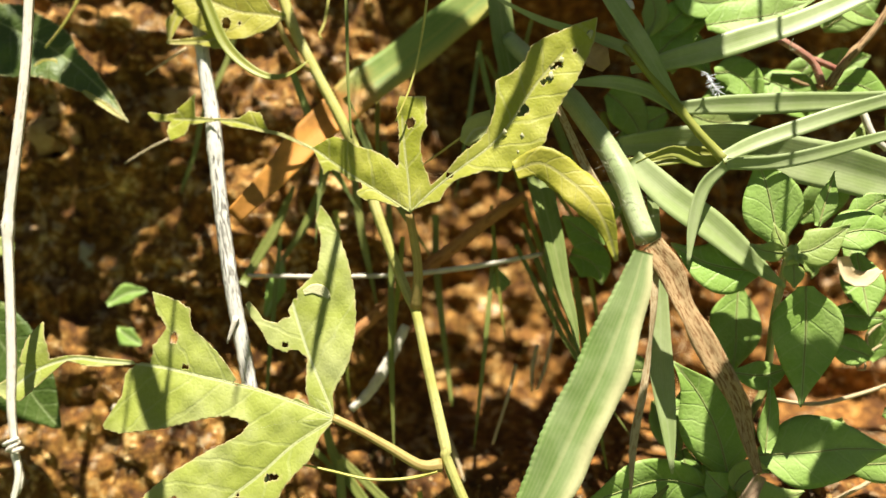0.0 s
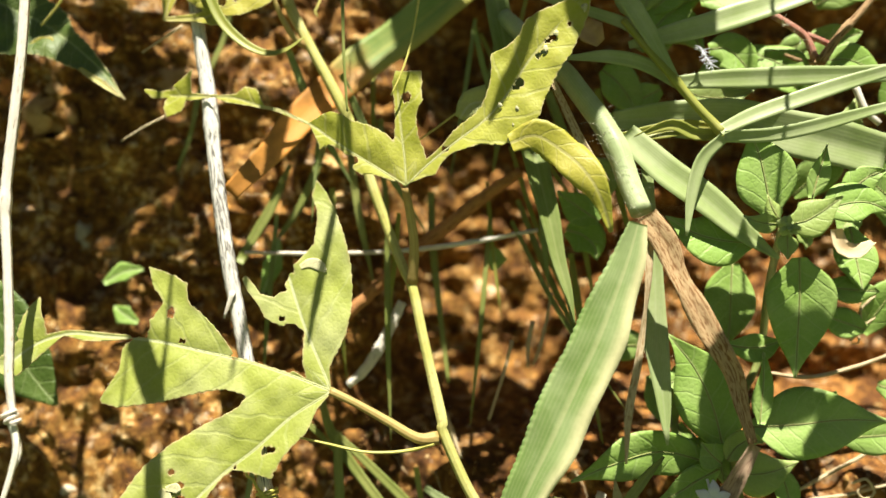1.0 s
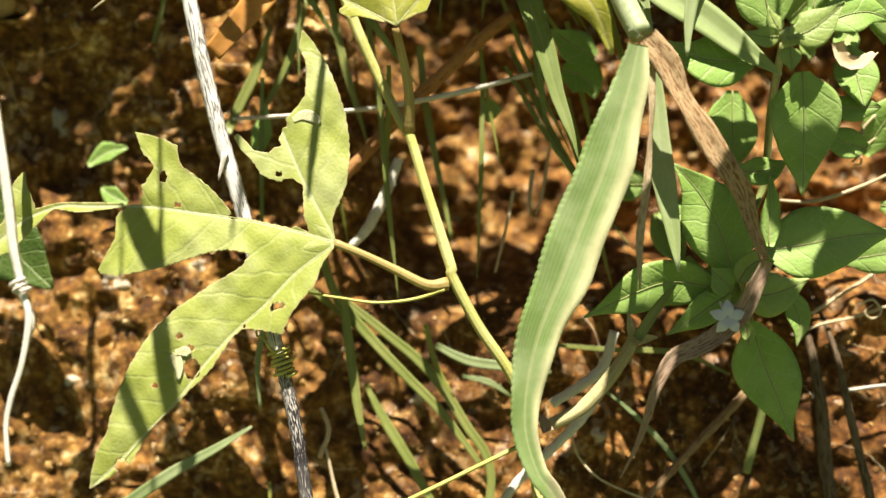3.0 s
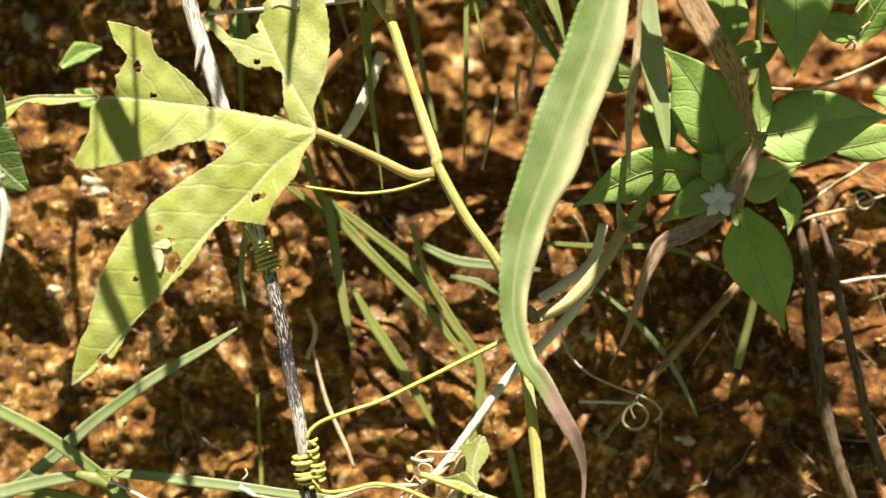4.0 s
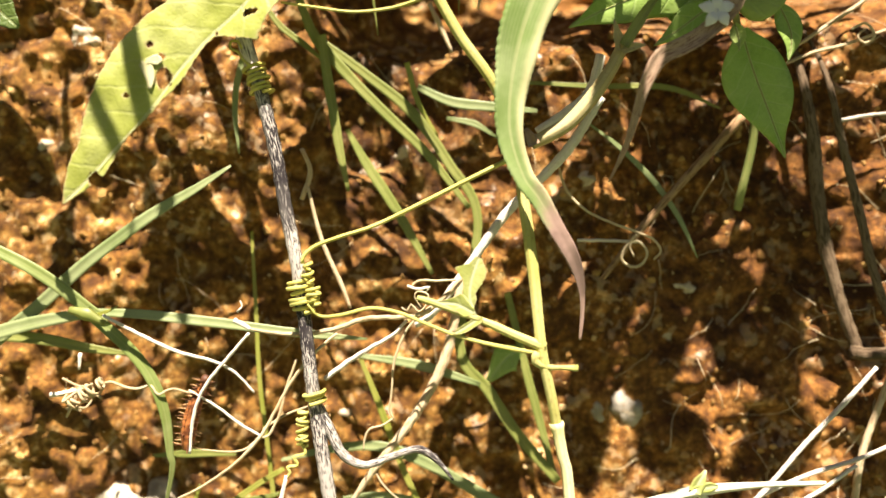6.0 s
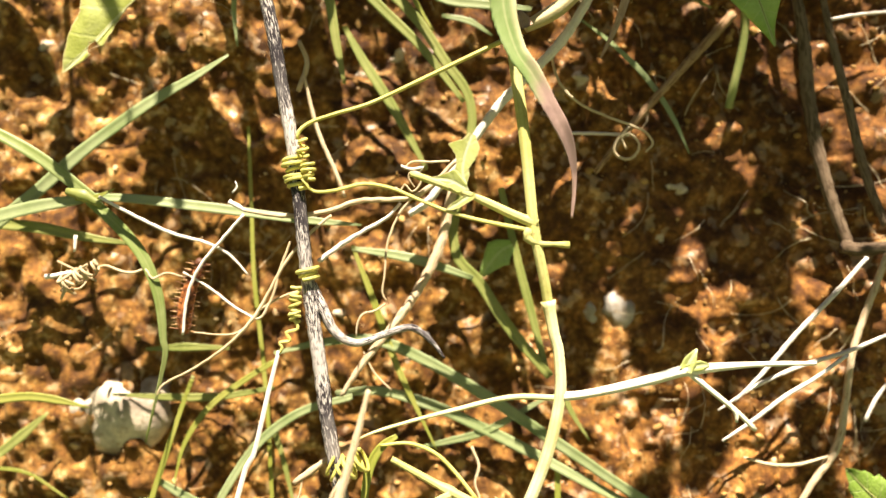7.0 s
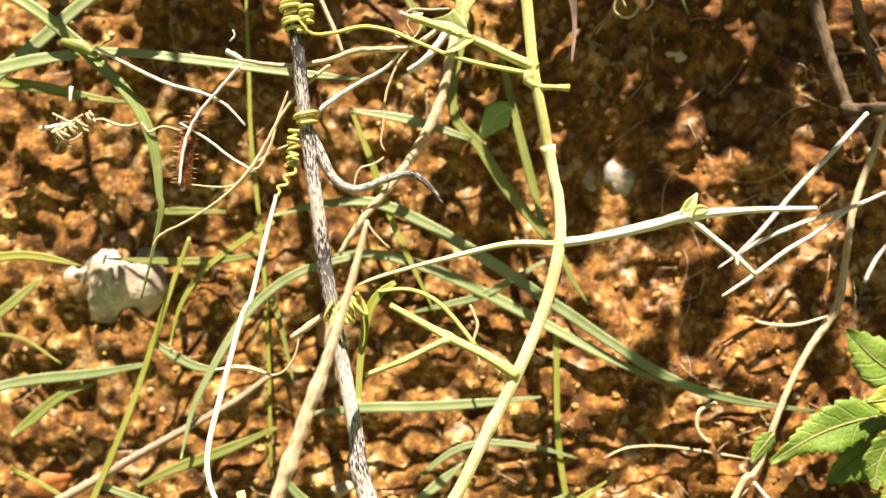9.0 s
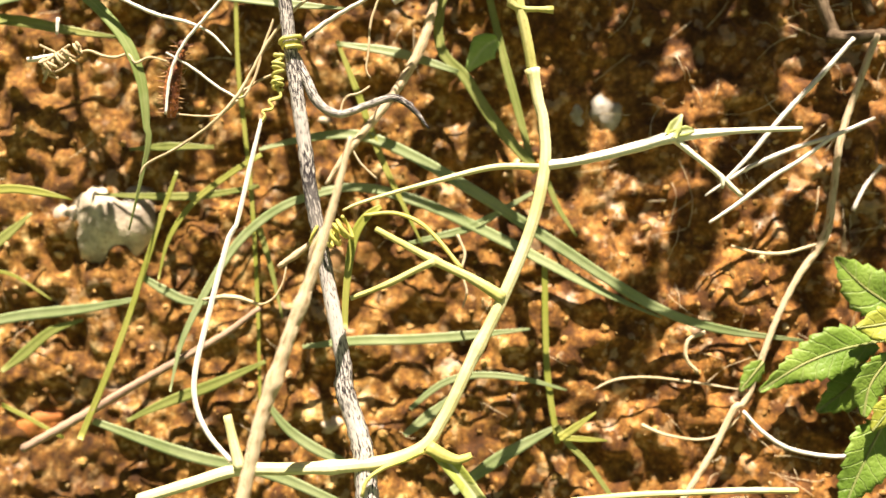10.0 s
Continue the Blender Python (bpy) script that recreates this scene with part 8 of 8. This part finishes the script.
for i in range(4):
    c = Vector((-0.1311, 0.0160, 0.1437))
    pts = [c + Vector((rng.uniform(-0.009, 0.009), rng.uniform(-0.004, 0.004), rng.uniform(-0.009, 0.007))) for k in range(5)]
    part("strand", tube(pts, [0.0006, 0.0005, 0.0002], 5, 0.001), TENDRIL_DRY, dry)
roots = thing("root_cluster", (0.2280, 0.0500, 0.1350), "grey woody roots and runners lying on the bank", "roots")
for pts, w, m in (
        ([(0.2030, 0.0620, 0.2960), (0.2045, 0.0500, 0.2780), (0.2067, 0.0440, 0.2560), (0.2091, 0.0440, 0.2321), (0.2096, 0.0440, 0.2056), (0.2124, 0.0440, 0.1788), (0.2175, 0.0440, 0.1545), (0.2240, 0.0440, 0.1327)], [0.00110, 0.00150, 0.00220, 0.00312, 0.00324, 0.00324, 0.00300, 0.00288], GREY_ROOT),
        ([(0.2125, 0.0600, 0.2900), (0.2150, 0.0480, 0.2730), (0.2176, 0.0420, 0.2547), (0.2213, 0.0420, 0.2308), (0.2272, 0.0420, 0.1988), (0.2330, 0.0420, 0.1666), (0.2407, 0.0420, 0.1422)], [0.00080, 0.00110, 0.00150, 0.00192, 0.00216, 0.00216, 0.00192], GREY_ROOT),
        ([(0.2192, 0.0400, 0.1338), (0.2269, 0.0400, 0.1317), (0.2452, 0.0400, 0.1321)], [0.00336, 0.00336, 0.00288], GREY_ROOT),
        ([(0.2403, 0.0380, 0.1321), (0.2311, 0.0380, 0.1117), (0.2204, 0.0380, 0.0861), (0.2148, 0.0380, 0.0602), (0.2097, 0.0380, 0.0409), (0.1955, 0.0380, 0.0221), (0.1837, 0.0380, 0.0018), (0.1686, 0.0380, -0.0314), (0.1626, 0.0380, -0.0355), (0.1508, 0.0380, -0.0551), (0.1349, 0.0380, -0.0776)], [0.00168, 0.00156, 0.00168, 0.00168, 0.00204, 0.00156, 0.00144, 0.00144, 0.00156, 0.00156, 0.00144], STRAW_STALK),
        ([(0.2235, 0.0260, 0.1285), (0.2087, 0.0260, 0.1137), (0.1899, 0.0260, 0.0963), (0.1737, 0.0260, 0.0795), (0.1603, 0.0260, 0.0676)], [0.00096, 0.00120, 0.00120, 0.00108, 0.00060], PALE_STALK),
        ([(0.2322, 0.0300, 0.0926), (0.2139, 0.0300, 0.0861), (0.1932, 0.0300, 0.0810), (0.1722, 0.0300, 0.0733), (0.1537, 0.0300, 0.0629)], [0.00084, 0.00108, 0.00108, 0.00096, 0.00048], PALE_STALK),
        ([(0.2110, 0.0240, 0.0855), (0.1953, 0.0240, 0.0756), (0.1823, 0.0240, 0.0688), (0.1666, 0.0240, 0.0584), (0.1529, 0.0240, 0.0504)], [0.00084, 0.00096, 0.00108, 0.00096, 0.00060], WHITE_STRING),
        ([(0.1658, 0.0360, 0.0393), (0.1773, 0.0360, 0.0354), (0.1902, 0.0360, 0.0344), (0.2047, 0.0360, 0.0374)], [0.00060, 0.00084, 0.00084, 0.00060], TENDRIL_DRY),
        ([(0.1511, 0.0360, 0.0005), (0.1431, 0.0360, -0.0027), (0.1416, 0.0360, -0.0110), (0.1466, 0.0360, -0.0178)], [0.00096, 0.00096, 0.00096, 0.00072], TENDRIL_DRY),
        ([(0.1658, 0.0360, -0.0369), (0.1741, 0.0360, -0.0470), (0.1864, 0.0360, -0.0556), (0.2066, 0.0360, -0.0603), (0.2222, 0.0360, -0.0587), (0.2353, 0.0360, -0.0549)], [0.00084, 0.00096, 0.00096, 0.00096, 0.00084, 0.00060], WHITE_STRING),
        ([(0.1197, 0.0400, -0.0409), (0.1311, 0.0400, -0.0464), (0.1466, 0.0400, -0.0495), (0.1573, 0.0400, -0.0468), (0.1656, 0.0400, -0.0395)], [0.00096, 0.00072, 0.00060, 0.00060, 0.00060], TENDRIL_DRY),
        ([(0.0833, 0.0300, -0.0708), (0.1116, 0.0300, -0.0701), (0.1370, 0.0300, -0.0707), (0.1625, 0.0300, -0.0713), (0.1857, 0.0300, -0.0728)], [0.00120, 0.00144, 0.00144, 0.00144, 0.00132], VINE_PALE),
        ([(0.0994, 0.0450, -0.0241), (0.1103, 0.0450, -0.0200), (0.1263, 0.0450, -0.0200), (0.1447, 0.0450, -0.0233), (0.1681, 0.0450, -0.0286)], [0.00048, 0.00060, 0.00060, 0.00060, 0.00036], TENDRIL_DRY),
        ([(0.2244, 0.0400, 0.0517), (0.2303, 0.0400, 0.0619), (0.2388, 0.0400, 0.0719)], [0.00096, 0.00096, 0.00072], PALE_STALK),
        ([(0.2207, 0.0450, 0.2407), (0.2339, 0.0450, 0.2423), (0.2497, 0.0450, 0.2429)], [0.00084, 0.00084, 0.00072], PALE_STALK),
        ([(0.2030, 0.0440, 0.2762), (0.2194, 0.0440, 0.2856), (0.2357, 0.0440, 0.2949), (0.2521, 0.0440, 0.3069)], [0.00072, 0.00096, 0.00096, 0.00072], STRAW_STALK),
        ([(0.1973, 0.0440, 0.2686), (0.2107, 0.0440, 0.2730), (0.2267, 0.0440, 0.2758), (0.2454, 0.0440, 0.2810)], [0.00072, 0.00084, 0.00084, 0.00060], STRAW_STALK),
        ([(0.2278, 0.0400, 0.2819), (0.2344, 0.0400, 0.2840), (0.2380, 0.0400, 0.2780), (0.2331, 0.0400, 0.2750), (0.2302, 0.0400, 0.2786), (0.2343, 0.0400, 0.2814)], [0.00060, 0.00060, 0.00060, 0.00060, 0.00048, 0.00036], TENDRIL_DRY),
        ([(0.1844, 0.0300, 0.3330), (0.2048, 0.0300, 0.3311), (0.2250, 0.0300, 0.3361), (0.2453, 0.0300, 0.3439)], [0.00072, 0.00096, 0.00096, 0.00072], STRAW_STALK),
        ([(0.2358, 0.0300, 0.3695), (0.2293, 0.0300, 0.3628), (0.2305, 0.0300, 0.3564), (0.2356, 0.0300, 0.3591)], [0.00060, 0.00060, 0.00060, 0.00036], TENDRIL_DRY),
        ([(0.2240, 0.0300, 0.3484), (0.2278, 0.0300, 0.3511), (0.2278, 0.0300, 0.3473), (0.2247, 0.0300, 0.3472)], [0.00060, 0.00060, 0.00048, 0.00036], TENDRIL_DRY),
        ([(0.0685, 0.0450, 0.3445), (0.0648, 0.0450, 0.3289), (0.0578, 0.0450, 0.3055)], [0.00096, 0.00084, 0.00060], STRAW_STALK),
        ([(0.0785, 0.0450, 0.3543), (0.0763, 0.0450, 0.3413), (0.0764, 0.0450, 0.3312)], [0.00120, 0.00108, 0.00048], STRAW_STALK)):
    part("root", tube(pts, w, 7, 0.0022, wobble=0.06, seed=len(BASE)), m, roots)

# ---- toothed plant at the foot ----
toothed = thing("toothed_plant", (0.2479, 0.0500, -0.0213), "bright green plant with toothed leaflets", "plant")
for i, (pts, w) in enumerate((
        ([(0.2275, 0.0340, -0.0091), (0.2119, 0.0340, -0.0112), (0.1936, 0.0340, -0.0169), (0.1730, 0.0340, -0.0277)], 0.0097),
        ([(0.1765, 0.0360, -0.0147), (0.1709, 0.0360, -0.0209), (0.1647, 0.0360, -0.0275)], 0.0041),
        ([(0.2371, 0.0380, 0.0070), (0.2249, 0.0380, 0.0170), (0.2132, 0.0380, 0.0306)], 0.0103),
        ([(0.2341, 0.0260, 0.0009), (0.2240, 0.0260, -0.0004), (0.2152, 0.0260, -0.0009)], 0.0067),
        ([(0.2316, 0.0280, -0.0136), (0.2206, 0.0280, -0.0268), (0.2163, 0.0280, -0.0412)], 0.0075),
        ([(0.2280, 0.0420, -0.0216), (0.2141, 0.0420, -0.0325), (0.2018, 0.0420, -0.0404)], 0.0088),
        ([(0.2332, 0.0240, -0.0308), (0.2244, 0.0240, -0.0397), (0.2179, 0.0240, -0.0471)], 0.0054),
        ([(0.2277, 0.0320, -0.0446), (0.2175, 0.0320, -0.0618), (0.2057, 0.0320, -0.0841)], 0.0116))):
    shape = [w * k for k in (0.25, 0.75, 1.0, 0.95, 0.7, 0.4, 0.05)]
    ob = part("leaflet", ribbon(pts, shape, roll=((-12, 8, 0)[i % 3], 0), fold=0.3, cup=0.15, metric=True, across=10, step=0.0009, teeth=(0.0022, 0.0052), ripple=0.0014, seed=len(BASE)), TOOTHED_YOUNG if i in (3, 6) else TOOTHED_LEAF, toothed, "yellowish young leaflet" if i in (3, 6) else "")
    part("midrib", tube([Vector(p) + Vector((0, -0.0003, 0)) for p in pts], [0.0006, 0.0005, 0.0002], 5), HERB_STEM, ob)
part("stalk", tube([(0.2560, 0.0300, -0.0100), (0.2400, 0.0330, -0.0080), (0.2250, 0.0340, -0.0090)], [0.0012, 0.0010, 0.0008], 6), HERB_STEM, toothed)

# ---- caterpillar ----
cat = thing("caterpillar", (-0.0735, 0.0130, 0.1447), "spiny red-brown caterpillar clinging head-up to a dry twig", "caterpillar")
spine_pts = [(-0.0752, 0.0170, 0.1452), (-0.0771, 0.0170, 0.1397), (-0.0799, 0.0170, 0.1336), (-0.0819, 0.0170, 0.1262), (-0.0828, 0.0170, 0.1191), (-0.0831, 0.0170, 0.1136)]
body = part("body", tube(spine_pts, [0.0010, 0.0020, 0.0029, 0.0032, 0.0030, 0.0019], 12, 0.0008, knots=[(k / 11, 0.12, 0.0012) for k in range(1, 11)]), SKIN, cat)
part("head", rock(spine_pts[0], (0.0022, 0.002, 0.0022), 41, 0.12, 2), SPINE, cat, "dark head")
c, at = spline(spine_pts, 0.001)
rng = random.Random(3)
for k in range(12):
    q = Vector(c[int((k + 0.5) / 12 * (len(c) - 1))])
    for a in (-100, -55, -10, 35, 80, 130, 180):
        d = Vector((math.cos(radians(a)), -0.6 * abs(math.cos(radians(a - 90))), 0.25 * math.sin(radians(a * 3)) + rng.uniform(-0.2, 0.3))).normalized()
        part("spine", tube([q + d * 0.0022, q + d * 0.0042, q + d * rng.uniform(0.0052, 0.0072)], [0.0004, 0.00025, 0.00008], 4, 0.003), SPINE_PALE if a in (-10, 180) else SPINE, cat)

# ---- unseen growth added above, to throw the dappled shade ----
over = thing("shade_blades", (0.02, 0.09, 0.78), "unseen grass blades added above the bank to cast shade bands", "grass")
rng = random.Random(31)
for i in range(3):
    x0, z0 = rng.uniform(-0.24, 0.1), rng.uniform(0.66, 0.8)
    reach, sway = rng.uniform(0.15, 0.22), rng.uniform(-0.14, 0.14)
    pts = [(x0, 0.07, z0), (x0 + sway * 0.4, 0.07 - reach * 0.5, z0 + 0.04), (x0 + sway * 0.8, 0.07 - reach, z0 + 0.02), (x0 + sway * 1.1, 0.07 - reach * 1.3, z0 - 0.03)]
    w = rng.uniform(0.003, 0.006)
    part("blade", ribbon(pts, [w * 0.7, w, w, w * 0.1], face=(0, -0.4, 1), fold=0.2, across=4, step=0.006, seed=i), GRASS, over)


def drape(p, q, width, back=0.25):
    """An unseen blade, added to cast a band: it roots above the bank and droops in the sun's way to the line from p to
    q.
    """
    a, b = Vector(p) + SUN_DIR * back, Vector(q) + SUN_DIR * back
    root = Vector((a.x + 0.02, 0.09, 0.74))
    pts = [root, Vector((a.x + 0.012, 0.0, 0.8)), Vector((a.x + 0.004, a.y + 0.02, max(a.z + 0.06, 0.77))), a + Vector((0.001, 0.006, 0.025)), a, b, b + (b - a) * 0.25]
    part("blade", ribbon(pts, [width * k for k in (0.2, 0.18, 0.2, 0.22, 0.95, 1.0, 0.1)], face=(0, -0.4, 1), fold=0.15, across=4, step=0.006, seed=3), GRASS, over)


drape((-0.0997, -0.0065, 0.3524), (-0.0850, -0.0107, 0.3105), 0.0046)
drape((-0.0855, -0.0120, 0.2974), (-0.0799, -0.0163, 0.2545), 0.0040, 0.3)
drape((-0.1023, -0.0145, 0.2723), (-0.0899, -0.0175, 0.2423), 0.0026, 0.32)
drape((-0.0133, -0.0022, 0.3953), (-0.0200, -0.0067, 0.3504), 0.0018)
drape((-0.0094, -0.0080, 0.4489), (-0.0059, -0.0080, 0.4211), 0.0018)
drape((0.0739, -0.0220, 0.4806), (0.0591, -0.0220, 0.4487), 0.0026)
for p, q, w in (((-0.0122, 0.0310, 0.4868), (-0.0029, 0.0310, 0.4641), 0.0020), ((0.0070, 0.0310, 0.5027), (0.0189, 0.0310, 0.4799), 0.0022), ((-0.0316, 0.0310, 0.4766), (-0.0223, 0.0310, 0.4554), 0.0015), ((0.0250, 0.0310, 0.5114), (0.0338, 0.0310, 0.4957), 0.0016)):
    drape(p, q, w, 0.33)
drape((0.1761, -0.0050, 0.3593), (0.2004, -0.0020, 0.3448), 0.0042, 0.22)
# leafy stems out of view, added only to shade the upper soil
leafy = thing("shade_weed", (-0.08, 0.09, 0.72), "unseen leafy weed added above to dapple the bank with shade", "weed")
for k in range(2):
    x0 = -0.23 + 0.06 * k
    run = [Vector((x0, 0.08, 0.66)), Vector((x0 + rng.uniform(-0.03, 0.03), 0.02, 0.7)), Vector((x0 + rng.uniform(-0.05, 0.05), -0.07, rng.uniform(0.62, 0.7)))]
    part("stem", tube(run, [0.0015, 0.0012, 0.0008], 6, 0.008), HERB_STEM, leafy)
    q, w = spline(run, 0.01)
    for j in range(10):
        c = Vector(q[int((0.1 + 0.9 * j / 9) * (len(q) - 1))])
        a = rng.uniform(0, 6.28)
        d = Vector((math.cos(a), 0.4 * math.sin(a), rng.uniform(-0.5, 0.3))).normalized()
        L = rng.uniform(0.02, 0.05)
        part("leaf", ribbon([c, c + d * L * 0.5 + Vector((0, 0, 0.003)), c + d * L], [0.001, L * 0.2, L * 0.26, L * 0.18, 0.0003], face=(0, -0.5, 1), metric=True, across=6, step=0.006, seed=j), HERB_LEAF, leafy)
# leaf sprays kept out of view, added to block the sun from chosen places
shade = thing("shade_herb", (0.2, 0.09, 0.75), "unseen leaf sprays added above to shade the herb and the bank", "herb")


def shade_leaf(target, back, length, turn, origin):
    """A leaf that hangs in the sun's way to a place on the herb or the bank; returns the place that the next one's stem leaves."""
    c = Vector(target) + SUN_DIR * max(back, (0.53 - target[2]) / SUN_DIR.z)
    across, up = Vector((1, 0, 0)), SUN_DIR.cross(Vector((1, 0, 0))).normalized()
    d = (across * math.cos(radians(turn)) + up * math.sin(radians(turn))) * length
    a, b = c - d * 0.5, c + d * 0.5
    part("stem", tube([origin, (origin + a) / 2 + Vector((0, 0, 0.004)), a], [0.0006, 0.0005, 0.0003], 6, 0.01), HERB_STEM, shade)
    part("leaf", ribbon([a, c + SUN_DIR * 0.003, b], [0.002, length * 0.24, length * 0.3, length * 0.2, 0.0003], face=tuple(SUN_DIR), metric=True, across=6, step=0.005, seed=3), HERB_LEAF, shade)
    return c


def shade_spray(rows, back):
    """One leafy shoot: its leaves follow one another along it, from the side inwards."""
    rows = sorted(rows, key=lambda r: -abs(r[0][0]))
    side = math.copysign(0.46, rows[0][0][0])
    first = Vector(rows[0][0]) + SUN_DIR * back
    origin = Vector((side, first.y, max(first.z, 0.56) + 0.01))
    part("stem", tube([Vector((side, 0.09, 0.75)), Vector((side, (0.09 + first.y) / 2, max(first.z, 0.75) + 0.05)), origin], [0.0012, 0.001, 0.0007], 6, 0.02), HERB_STEM, shade)
    for target, length, turn in rows:
        origin = shade_leaf(target, back, length, turn, origin)


shade_spray([((0.161, 0.01, 0.318), 0.040, 95), ((0.212, 0.01, 0.300), 0.036, 5), ((0.170, 0.01, 0.264), 0.024, 70)], 0.24)
# their shade dapples the bank behind the vine, beside the roots and at the upper end
for count, x0, wide, y0, z0, high, back, small, large in ((20, 0.005, 0.125, 0.1, 0.265, 0.088, 0.5, 0.045, 0.06), (8, 0.1, 0.15, 0.055, 0.12, 0.075, 0.4, 0.036, 0.046),
                                                         (6, 0.125, 0.13, 0.055, 0.002, 0.11, 0.4, 0.032, 0.045), (12, -0.225, 0.13, 0.06, 0.37, 0.12, 0.5, 0.03, 0.045)):
    shade_spray([((x0 + wide * ((k * 0.618) % 1.0), y0, z0 + high * (k + 0.5) / count), rng.uniform(small, large), rng.uniform(0, 180)) for k in range(count)], back)


def motions():
    """The hanging stalk swings in, the slender grass stirs, and the caterpillar sways from its head."""
    b = BASE["dead_stalk"]
    walk(pale, [(t, pose(b.x + dx, b.y, b.z)) for t, dx in ((0, 0), (1, 0.0002), (2, 0.0004), (2.5, 0.0026), (2.7, 0.0036), (3.8, 0.0055), (5, 0.0058), (10, 0.0058))])
    b = BASE["slender_grass"]
    walk(slim, [(t, pose(b.x + dx, b.y, b.z)) for t, dx in ((0, -0.001), (0.5, -0.0013), (1, 0.0007), (1.5, 0.0009), (2, 0.0), (2.7, 0.0003), (10, 0.0))])
    b = BASE["caterpillar"]
    walk(cat, [(t, pose(b.x, b.y, b.z, 0, a, 0)) for t, a in ((0, 5.0), (5, 5.5), (6.3, 5.5), (7, 2.5), (7.5, 0), (8, -2.5), (9, -1), (10, -1))])


motions()
